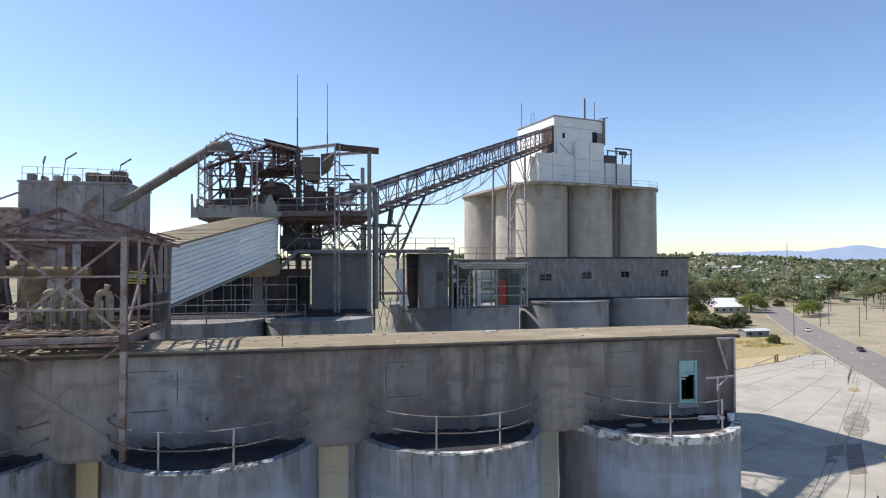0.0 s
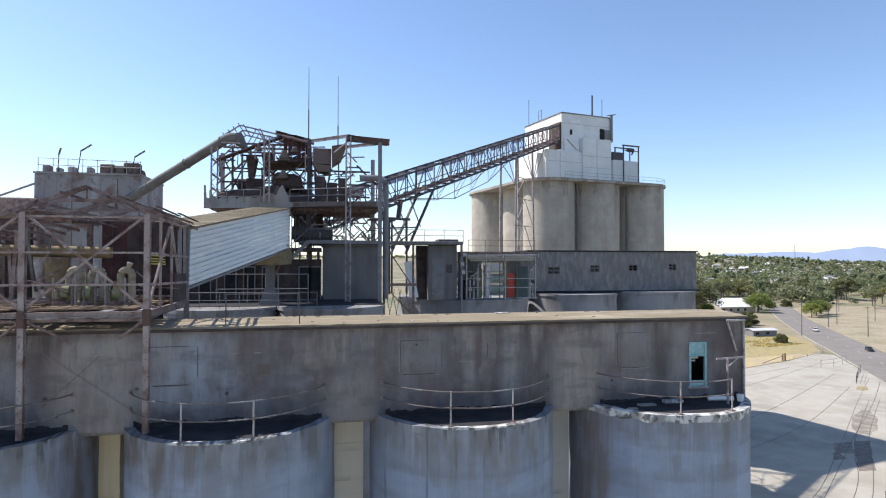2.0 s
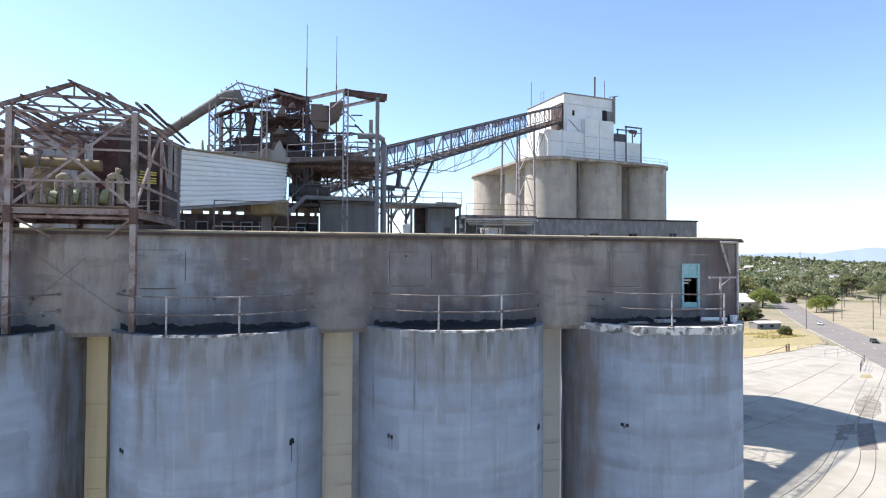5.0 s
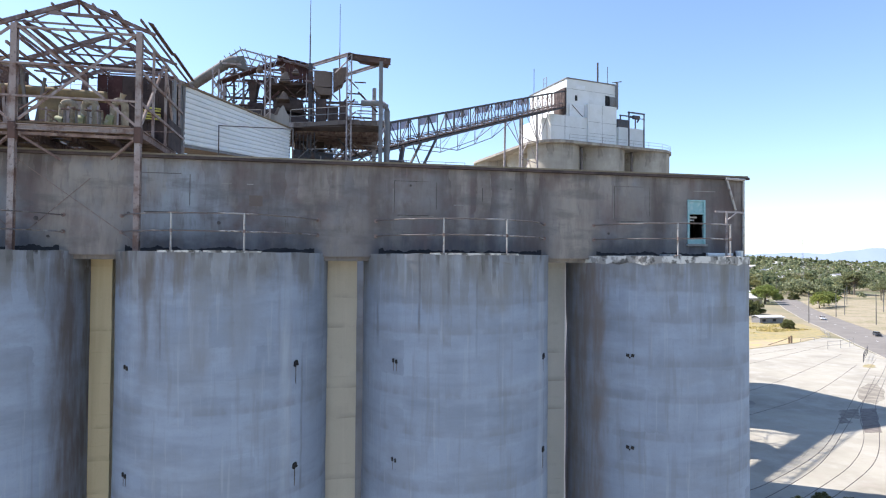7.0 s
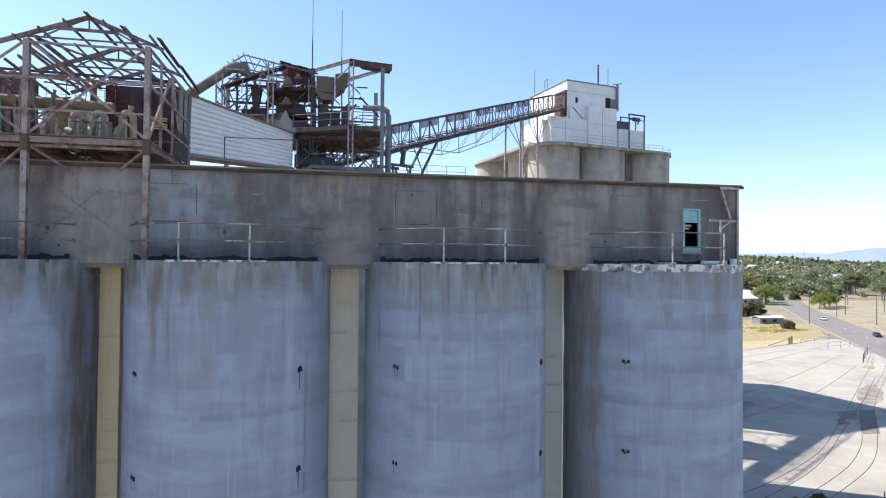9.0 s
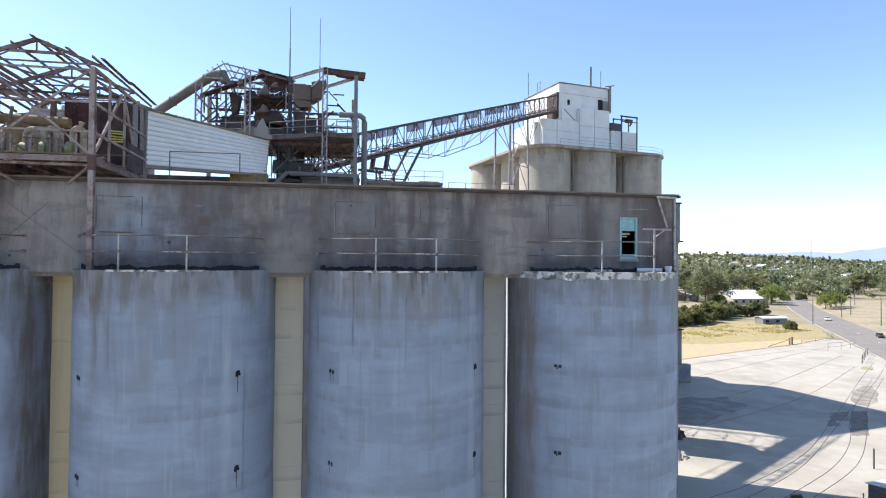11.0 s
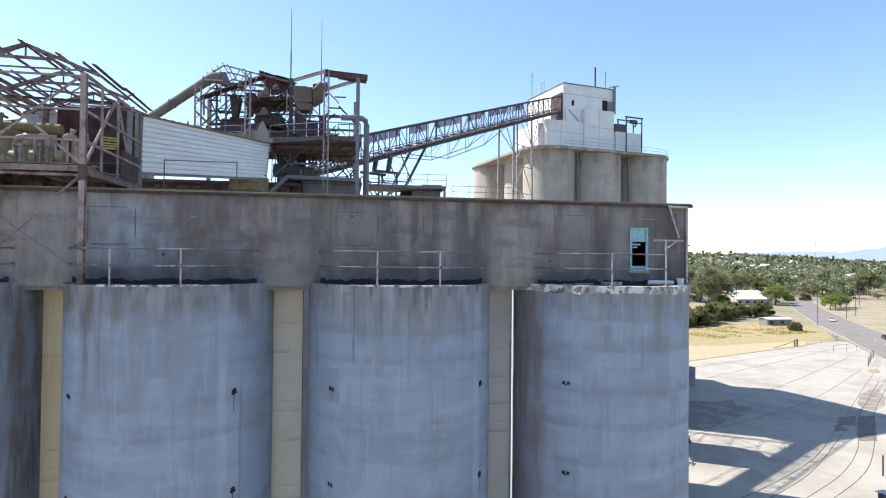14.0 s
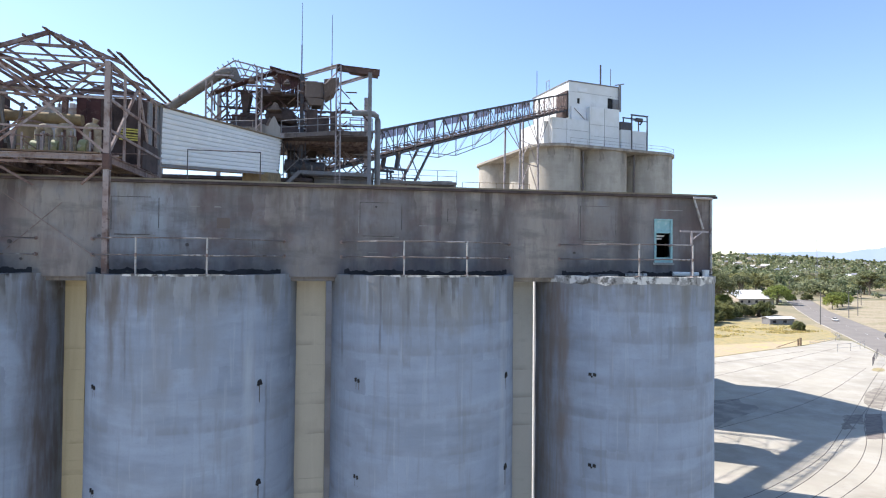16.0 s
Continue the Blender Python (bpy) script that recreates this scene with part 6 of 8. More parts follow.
    part("clerestory_rail", Shape().beam((-15, 50.95, 32.62), (-0.7, 50.95, 32.6), 0.07, 0.07), GREYSTEEL, t)
    # Dark sheet added as shade under the platform, hiding the sky behind.
    part("rear_screen", Shape().box(-3.2, -0.6, 54.4, 54.5, 33.85, 36.5), DARK, t)
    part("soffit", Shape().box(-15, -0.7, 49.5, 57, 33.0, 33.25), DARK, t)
    for i in range(7):
        x = -3.2 + i * 0.02
        part("lattice_bar", Shape().beam((-3.15 + 0.3 * i, 50.2, 33.2), (-3.15 + 0.3 * i, 50.2, 36.4), 0.07), DARKSTEEL, t)
    part("round_tank", Shape().rod((-3.2, 51.8, 34.6), (0.2, 51.8, 34.4), 0.6, 20), DARKSTEEL, t, smooth=True)
    # door and window frames in the lower rooms
    for x in (-12.4, -10.6, -8.6, -7.1, -5.6, -2.6, -1.7):
        part("opening_frame", Shape().box(x, x + 0.09, 50.7, 50.8, B_TOP, 31.6).box(x + 0.9, x + 0.99, 50.7, 50.8, B_TOP, 31.6).box(x, x + 0.99, 50.7, 50.8, 31.6, 31.7), GREYSTEEL, t)
        # Black plate stands in for the unlit room behind the frame.
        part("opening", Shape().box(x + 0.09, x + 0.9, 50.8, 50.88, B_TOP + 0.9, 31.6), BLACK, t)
    return t


machinery_tower()
t = thing("switch_house", (1.9, 53, B_TOP), "plain grey rendered room under the machinery tower", "room")
part("wall", Shape().box(-0.6, 4.35, 50.6, 56.5, B_TOP, 33.4), C_DULL, t, bevel=0.04)
part("roof", Shape().box(-0.75, 4.5, 50.4, 56.6, 33.4, 33.58), C_DULL, t, bevel=0.03)
posts_and_rails("deck_rail", [(-10.4 + i * 1.35, 43.6 - 0.12 * i, B_TOP) for i in range(8)], 1.1, "galvanised pipe handrail along the second-row deck", GREYSTEEL, group="deck handrails")
posts_and_rails("deck_rail", [(-8.6 + i * 2.3, 47.4, B_TOP) for i in range(4)], 2.3, "tall grey pipe frame standing on the deck", GREYSTEEL, 2, 0.05, group="deck handrails")
for x, y, z0, z1 in ((-1.86, 52.0, 42.4, 49.2), (0.72, 54.0, 41.6, 49.15)):
    t = thing("mast", (x, y, z0), "thin dark lightning mast above the tower", "mast", "lightning masts")
    part("pole", Shape().rod((x, y, z0), (x, y, z0 + 3.0), 0.055, 8), DARKSTEEL, t)
    part("tip", Shape().rod((x, y, z0 + 3.0), (x, y, z1), 0.035, 6, 0.02), DARKSTEEL, t)

# big dust duct falling to the tank house
t = thing("dust_duct", (-14, 55, 40), "long grey dust-coated duct sloping down from the tower", "duct")
a, b = Vector((-9.0, 53.15, 42.7)), Vector((-19.6, 58.4, 36.95))
part("pipe", Shape().rod(b, a, 0.42, 20), DUCT, t, smooth=True)
part("elbow", Shape().tube([a, a + Vector((0.35, -0.15, 0.15)), a + Vector((0.7, -0.2, 0.19)), a + Vector((1.1, -0.2, 0.14))], 0.43, 18), DUCT, t, smooth=True)
part("hood", Shape().hexa([(-8.1, 52.55, 42.3), (-7.0, 52.5, 41.9), (-7.0, 53.6, 41.9), (-8.1, 53.5, 42.3), (-8.1, 52.6, 43.25), (-7.55, 52.6, 43.3), (-7.55, 53.5, 43.3), (-8.1, 53.5, 43.25)]), DUCT, t, bevel=0.04)
for u in (0.02, 0.33, 0.66):
    p = a.lerp(b, u)
    part("flange", Shape().rod(p, p.lerp(b, 0.008), 0.48, 20), DUCT, t)

# pale bent pipe beside the portal
t = thing("vent_pipe", (4.6, 51.5, B_TOP), "grey bent vent pipe standing beside the tower", "pipe")
part("pipe", Shape().tube([(2.6, 51.6, 39.5), (3.9, 51.4, 39.5), (4.5, 51.3, 39.42), (4.75, 51.2, 39.2), (4.85, 51.2, 38.8), (4.85, 51.2, B_TOP)], 0.26, 14), GREYSTEEL, t, smooth=True)


# ---- tank house behind the shed ----
def tank_house():
    t = thing("tank_house", (-18, 58, 0), "rust-streaked grey steel tank house with gear on top", "tank")
    x0, x1, y0, y1, z1 = -25.7, -17.0, 57.5, 65.0, 40.1
    s = Shape()
    cuts = (0.0, 0.1, 0.21, 0.35, 0.5, 0.62, 0.78, 0.9, 1.0)
    for i, (ca, cb) in enumerate(zip(cuts, cuts[1:])):
        a, b = x0 + (x1 - x0) * ca, x0 + (x1 - x0) * cb - 0.03
        part("wall_sheet", Shape().box(a, b, y0 - 0.05 - 0.03 * (i % 3), y0, 30 + 0.2 * (i % 2), z1 - 0.3 - 0.12 * (i % 4)), TANK, t)
    part("body", Shape().box(x0, x1, y0, y1, 0, z1 - 0.05), TANK, t)
    part("top_ring", Shape().box(x0 - 0.08, x1 + 0.08, y0 - 0.14, y1 + 0.1, z1 - 0.18, z1), TANK, t)
    for x, w, h in ((-25.3, 0.5, 0.7), (-23.2, 0.5, 0.6), (-20.6, 1.2, 0.9), (-19.3, 1.1, 0.8), (-18.6, 1.3, 1.1), (-24.2, 0.3, 0.5), (-21.7, 0.4, 0.6)):
        part("roof_unit", Shape().box(x, x + w, y0 + 0.4, y0 + 1.5, z1, z1 + h), TANK if w < 1 else HOPPER, t, bevel=0.09)
    part("roof_drum", Shape().rod((-17.5, y0 + 0.6, z1 + 0.1), (-17.5, y0 + 1.4, z1 + 0.1), 0.55, 16), HOPPER, t)
    for z in (0.6, 1.2):
        part("rail", Shape().rod((x0 + 0.3, y0 - 0.1, z1 + z), (x1, y0 - 0.1, z1 + z * 0.9), 0.03, 6), RAIL, t)
    for i in range(8):
        x = x0 + 0.3 + (x1 - x0 - 0.3) * i / 7
        part("rail_post", Shape().rod((x, y0 - 0.1, z1), (x, y0 - 0.1, z1 + 1.2), 0.03, 6), RAIL, t)
    part("stay", Shape().beam((x0, y0, 39.0), (-30, y0, 37.2), 0.15), STEEL, t)


tank_house()
for x, h, lean in ((-24.0, 42.2, 0.15), (-22.4, 42.6, 0.8), (-17.9, 42.2, 0.8)):
    t = thing("lamp_post", (x, 57.9, 40.1), "bent grey lamp post on the tank roof", "lamp", "tank roof lamps")
    part("pole", Shape().rod((x, 57.9, 40.1), (x + lean * 0.3, 57.9, h - 0.5), 0.045, 6), DARKSTEEL, t)
    part("lamp_head", Shape().beam((x + lean * 0.3, 57.9, h - 0.5), (x + lean * 0.3 + lean * 1.1, 57.9, h + 0.12), 0.1, 0.13), GREYSTEEL, t)
# small silo between the rows, out of view, placed for its shadow on the yard
plain_silo(37.0, 83.2, 4.5, 27.2, C_MID, "short grey concrete silo behind the low gallery", "middle silo")
solid("side_hopper", Shape().box(-30, -24.8, 56, 58, 33, 37.6), RUST, "rusted sheet hopper beside the tank house", "hopper", bevel=0.1)


# ---- long inclined conveyor truss ----
LILAC = Mat("faded_blue_sheet", (0.46, 0.46, 0.62), 0.6).layer(2, (0.34, 0.34, 0.48), 0.48, 0.62).layer(7, (0.5, 0.47, 0.52), 0.55, 0.7, 0.7).done()


def conveyor():
    t = thing("conveyor_truss", (22, 84, 45), "long inclined dark steel truss conveyor between the silos", "conveyor")
    lo, hi = Vector((-1.0, 59.0, 38.0)), Vector((43.6, 104.2, 58.15))
    d = (hi - lo)
    plan = Vector((d.x, d.y, 0)).normalized()
    side = Vector((-plan.y, plan.x, 0)) * 2.8     # towards the far side
    H = Vector((0, 0, -3.1))
    n = 31
    for off, m in ((Vector(), DARKSTEEL), (side, DARKSTEEL)):
        part("top_chord", Shape().ibeam(lo + off, hi + off, 0.16, 0.24), m, t)
        part("bottom_chord", Shape().ibeam(lo + off + H, hi + off + H, 0.16, 0.26), m, t)
        part("mid_rail", Shape().beam(lo + off + H * 0.72, hi + off + H * 0.72, 0.06, 0.1), m, t)
        for i in range(n + 1):
            p = lo.lerp(hi, i / n) + off
            rust = RUST if i > n - 6 else m
            part("post", Shape().beam(p, p + H, 0.12, 0.14), rust, t)
            if i < n:
                q = lo.lerp(hi, (i + 1) / n) + off
                part("diagonal", Shape().beam(p, q + H, 0.06, 0.09) if i % 2 else Shape().beam(p + H, q, 0.06, 0.09), rust, t)
    for i in range(n + 1):
        p = lo.lerp(hi, i / n)
        part("cross_member", Shape().beam(p + H, p + side + H, 0.1, 0.16), DARKSTEEL, t)
        part("cross_member", Shape().beam(p, p + side, 0.08, 0.1), DARKSTEEL, t)
        part("idler", Shape().rod(p + side * 0.2 + H * 0.8, p + side * 0.65 + H * 0.8, 0.1, 8), RUST, t)
    up = Vector((0, 0, 0.03))
    part("belt", Shape().hexa([lo + side * 0.03 + H * 0.9, hi + side * 0.03 + H * 0.9, hi + side * 0.97 + H * 0.9, lo + side * 0.97 + H * 0.9] + [v + up for v in (lo + side * 0.03 + H * 0.9, hi + side * 0.03 + H * 0.9, hi + side * 0.97 + H * 0.9, lo + side * 0.97 + H * 0.9)]), DARK, t)
    for i in range(n):
        p, q = lo.lerp(hi, i / n), lo.lerp(hi, (i + 1) / n)
        part("top_lacing", Shape().beam(p, q + side, 0.05, 0.06) if i % 2 else Shape().beam(p + side, q, 0.05, 0.06), DARKSTEEL, t)
        if i % 7 not in (2, 5) and i < n - 5:
            a, b = p.lerp(q, 0.06) + side * 1.02, p.lerp(q, 0.94) + side * 1.02
            part("side_sheet", Shape().extrude([a + H * 0.04, b + H * 0.04, b + H * 0.36, a + H * 0.36], side * 0.012), LILAC, t, "faded blue-grey sheet")
    part("walkway", Shape().hexa([lo + side * 0.7 + H * 0.96, hi + side * 0.7 + H * 0.96, hi + side + H * 0.96, lo + side + H * 0.96] + [v + up for v in (lo + side * 0.7 + H * 0.96, hi + side * 0.7 + H * 0.96, hi + side + H * 0.96, lo + side + H * 0.96)]), RUST, t)
    # bowstring ties under the long span
    L = lambda u, k=1.0: lo.lerp(hi, u) + H * k
    for off in (Vector(), side):
        a, b, c, e = L(0.24) + off, L(0.40, 1.75) + off, L(0.55, 1.62) + off, L(0.66) + off
        for p, q in ((a, b), (b, c), (c, e)):
            part("under_tie", Shape().beam(p, q, 0.07, 0.1), GREYSTEEL, t)
        for u, k in ((0.32, 1.4), (0.40, 1.75), (0.47, 1.7), (0.55, 1.62)):
            part("under_strut", Shape().beam(L(u) + off, L(u, k) + off, 0.06), GREYSTEEL, t)
            part("under_strut", Shape().beam(L(u + 0.05) + off, L(u, k) + off, 0.05), GREYSTEEL, t)
    # near trestle: raking legs on a braced frame
    for off in (Vector(), side):
        off = off * 0.8
        a, b = Vector((6.9, 67.2, 28.3)) + off, Vector((9.1, 68.4, 28.3)) + off
        up = lambda v, z: Vector((v.x, v.y, z))
        part("trestle_leg", Shape().beam(a, up(a, 37.2), 0.22), DARKSTEEL, t)
        part("trestle_leg", Shape().beam(b, up(b, 37.2), 0.22), DARKSTEEL, t)
        part("trestle_beam", Shape().beam(up(a, 37.1) + Vector((-0.5, -0.2, 0)), up(b, 37.1) + Vector((0.4, 0.2, 0)), 0.2, 0.3), DARKSTEEL, t)
        part("trestle_tie", Shape().beam(up(a, 36.0), up(b, 36.0) + Vector((1.3, 0.8, 0.2)), 0.1, 0.14), DARKSTEEL, t)
        part("trestle_brace", Shape().beam(up(a, 37.0), up(b, 33.6), 0.12), DARKSTEEL, t)
        part("trestle_brace", Shape().beam(up(a, 33.6), up(b, 35.9) + Vector((1.2, 0.7, 0)), 0.12), DARKSTEEL, t)
        part("raking_leg", Shape().beam(L(0.32) + off, Vector((8.9, 67.9, 33.0)) + off, 0.24), DARKSTEEL, t)
        part("raking_brace", Shape().beam(L(0.24) + off, L(0.275, 2.3) + off, 0.1), DARKSTEEL, t)
        part("bearing", Shape().beam(up((a + b) / 2, 37.1), L(0.21) + off, 0.4, 0.5), DARKSTEEL, t)
    # far trestle: two tall legs with ladder bracing
    for off in (Vector(), side):
        for u, g in ((0.70, -0.7), (0.80, 0.9)):
            top = L(u) + off
            part("trestle_leg", Shape().beam(top, (top.x + g, top.y + g, 0), 0.26), STEEL, t)
    def leg(u, g, z):
        top = L(u)
        k = (top.z - z) / top.z
        return Vector((top.x + g * k, top.y + g * k, z))
    zs = [46, 42.5, 38, 33, 27, 20, 12, 3]
    for za, zb in zip(zs, zs[1:]):
        part("ladder_brace", Shape().beam(leg(0.70, -0.7, za), leg(0.80, 0.9, za), 0.1), STEEL, t)
        mid = (leg(0.70, -0.7, za) + leg(0.80, 0.9, za)) / 2
        part("ladder_brace", Shape().beam(mid, leg(0.70, -0.7, zb), 0.1), STEEL, t)
        part("ladder_brace", Shape().beam(mid, leg(0.80, 0.9, zb), 0.1), STEEL, t)
    for u in (0.62, 0.66, 0.74, 0.77, 0.84, 0.88):
        part("fan_brace", Shape().beam(L(u), leg(0.70, -0.7, 44.5) if u < 0.72 else leg(0.80, 0.9, 45.5) if u > 0.79 else leg(0.80, 0.9, 46.5), 0.1), STEEL, t)


conveyor()


# ---- far silo block with the white head house ----
ROT = radians(12)
U, V = Vector((math.cos(ROT), math.sin(ROT), 0)), Vector((-math.sin(ROT), math.cos(ROT), 0))
FAR0, FR, FTOP = Vector((39.6, 100.2, 0)), 5.2, 46.25


def far_at(u, v, z=0.0):
    p = FAR0 + U * u + V * v
    return (p.x, p.y, z)


far = far_at
for i in range(3):
    for j in range(3):
        p = far(i * 10.4 - (0.9 if i == 1 and j == 0 else 0.5) + (0.6, 2.7, 0.7)[j] * (i == 0), j * 10.2)
        fr = 4.7 if i == 0 and j == 0 else FR
        t = thing("silo", p, "tall beige concrete silo streaked brown below the rim", "silo", "far block of silos")
        part("shell", Shape().drum(p[0], p[1], 0, FTOP, fr, 72, 0.03, 12), C_FAR, t, smooth=True)
        if j == 0 and i:
            e = far((3.6, 14.9)[i - 1], (-3.7, -3.6)[i - 1])
            part("downpipe", Shape().rod((e[0], e[1], 2), (e[0], e[1], FTOP - 0.2), 0.22, 10), C_WALL, t)
hull = []
for cu, cv, a0 in ((20.3, 20.4, 0), (0, 20.4, 90), (-0.5, 0, 180), (20.3, 0, 270)):
    for k in range(13):
        a = radians(a0 + 90 * k / 12)
        p = far(cu + (FR + 0.35) * math.cos(a), cv + (FR + 0.35) * math.sin(a))
        hull.append((p[0], p[1]))
solid("roof_slab", Shape().prism(hull, FTOP, FTOP + 0.5), C_FAR, "concrete roof slab over the far silo block", "slab", bevel=0.05)


def block(s, u0, u1, v0, v1, z0, z1, z1b=None):
    z1b = z1 if z1b is None else z1b
    return s.hexa([far(u0, v0, z0), far(u1, v0, z0), far(u1, v1, z0), far(u0, v1, z0), far(u0, v0, z1), far(u1, v0, z1), far(u1, v1, z1b), far(u0, v1, z1b)])


def white_head_house():
    far = lambda u, v, z=0.0: far_at(u + 1.2, v, z)

    def far_box(s, u0, u1, v0, v1, z0, z1, z1b=None):
        return block(s, u0 + 1.2, u1 + 1.2, v0, v1, z0, z1, z1b)

    z0 = FTOP + 0.5
    t = thing("head_house", far(10, 8, z0), "white painted sheet head house on the far silos", "building")
    part("upper_block", far_box(Shape(), 3.55, 15.3, 2.6, 15.8, z0, 60.45, 60.4), WHITE, t, bevel=0.03)
    part("roof_edge", far_box(Shape(), 3.4, 15.5, 2.45, 16.0, 60.45, 60.62, 60.57), GREYSTEEL, t)
    part("lower_block", far_box(Shape(), -0.75, 7.39, 1.5, 2.59, z0, 53.0), WHITE, t)
    part("left_block", far_box(Shape(), -1.9, 3.54, 2.6, 11.0, z0, 52.4), WHITE, t)
    part("shoulder", far_box(Shape(), 7.4, 14.15, 1.2, 2.59, z0, 55.7), WHITE, t)
    for u0, u1, v, za, zb in ((7.5, 14.1, 1.2, 50.1, 50.13), (7.5, 14.1, 1.2, 52.3, 52.33), (-0.7, 7.3, 1.5, 50.9, 50.93), (3.7, 15.2, 2.6, 58.55, 58.58)):
        part("sheet_joint", far_box(Shape(), u0, u1, v - 0.04, v - 0.003, za, zb), GREYSTEEL, t)
    for u, za, zb in ((2.4, z0, 53.0), (10.7, z0, 55.6)):
        part("sheet_joint", far_box(Shape(), u, u + 0.04, 1.16 if u > 7 else 1.46, 1.197 if u > 7 else 1.497, za, zb), GREYSTEEL, t)
    # Dark box stands in for the shaded mouth of the conveyor.
    part("belt_opening", far_box(Shape(), 3.2, 3.54, 2.75, 6.4, 53.6, 58.7), DARK, t, "dark conveyor opening")
    part("side_door", far_box(Shape(), 3.42, 3.54, 9.0, 13.4, 57.6, 59.2), CLADDING, t, "pale patched side sheet")
    part("torn_sheet", far_box(Shape(), 4.0, 7.36, 2.3, 2.58, 53.01, 55.65), CLADDING, t, "bright pale sheet")
    part("sheet_scar", Shape().beam(far(4.5, 2.28, 55.4), far(6.9, 2.28, 53.4), 0.02, 0.35, (0, 1, 0)), HOPPER, t, "brown diagonal stain")
    part("dark_window", far_box(Shape(), 12.5, 13.5, 2.5, 2.59, 56.1, 58.15), BLACK, t, "dark window opening")
    part("window_shutter", far_box(Shape(), 13.55, 14.95, 2.35, 2.58, 56.2, 58.0), GREYSTEEL, t)
    part("small_opening", far_box(Shape(), 5.44, 5.92, 2.5, 2.59, 56.4, 57.4), BLACK, t)
    part("stained_panel", far_box(Shape(), 5.56, 7.72, 2.54, 2.595, 58.75, 59.5), CLADDING, t)
    part("corner_post", far_box(Shape(), 14.9, 15.4, 2.2, 2.44, 55.7, 61.1), GREYSTEEL, t)
    part("gutter_arm", Shape().beam(far(14.0, 2.3, 60.8), far(16.2, 2.3, 61.3), 0.16), GREYSTEEL, t)
    part("annexe", far_box(Shape(), 15.31, 21.5, 2.0, 7.0, z0, 52.2, 51.9), WHITE, t, bevel=0.03)
    part("machine", far_box(Shape(), 15.32, 17.9, 2.2, 4.2, 52.2, 53.8), DARKSTEEL, t, "dark roof machine", bevel=0.05)
    part("ladder", Shape().beam(far(3.6, 10.7, 60.4), far(3.6, 10.7, 62.7), 0.08).beam(far(3.6, 9.6, 60.4), far(3.6, 9.6, 62.7), 0.08).beam(far(3.6, 10.7, 62.6), far(3.6, 9.6, 62.6), 0.08).beam(far(3.6, 10.7, 61.5), far(3.6, 9.6, 61.5), 0.06), GREYSTEEL, t)
    for u, v, zt, r in ((12.57, 5, 65.4, 0.17), (15.0, 5, 64.9, 0.06), (3.8, 14.7, 66.0, 0.06)):
        part("mast", Shape().rod(far(u, v, 60.3), far(u, v, zt), r, 6), DARKSTEEL, t)
    for u in (17.0, 20.75):
        for v in (1.0, 3.5):
            part("hoist_post", Shape().beam(far(u, v, z0), far(u, v, 55.0), 0.2), DARKSTEEL, t)
    part("hoist_beam", Shape().beam(far(16.8, 1.0, 55.0), far(20.95, 1.0, 55.0), 0.25).beam(far(16.8, 3.5, 55.0), far(20.95, 3.5, 55.0), 0.2).beam(far(17.0, 1, 54.0), far(20.75, 1, 54.0), 0.14), DARKSTEEL, t, "dark steel hoist frame")
    part("hoist", Shape().rod(far(18.2, 1.2, 54.2), far(19.6, 1.2, 54.2), 0.4, 10), DARKSTEEL, t)
    part("hoist_hook", Shape().rod(far(19.7, 1.2, 54.0), far(19.2, 1.2, 53.3), 0.16, 8), DARKSTEEL, t)


white_head_house()
t = thing("roof_rail", far(18, -4.8, FTOP + 0.5), "thin grey handrail along the far silo roof", "handrail")
edge = [far(u, -5.2, FTOP + 0.5) for u in (0, 3.5, 7, 10.4, 14, 17.5, 20.8)] + [far(24, -3.9, FTOP + 0.5), far(25.8, -0.5, FTOP + 0.5)]
for a, b in zip(edge, edge[1:]):
    part("rail", Shape().rod((a[0], a[1], a[2] + 1.1), (b[0], b[1], b[2] + 1.1), 0.03, 5), RAIL, t)
    part("rail", Shape().rod((a[0], a[1], a[2] + 0.55), (b[0], b[1], b[2] + 0.55), 0.03, 5), RAIL, t)
for a in edge:
    part("post", Shape().rod(a, (a[0], a[1], a[2] + 1.1), 0.03, 5), RAIL, t)


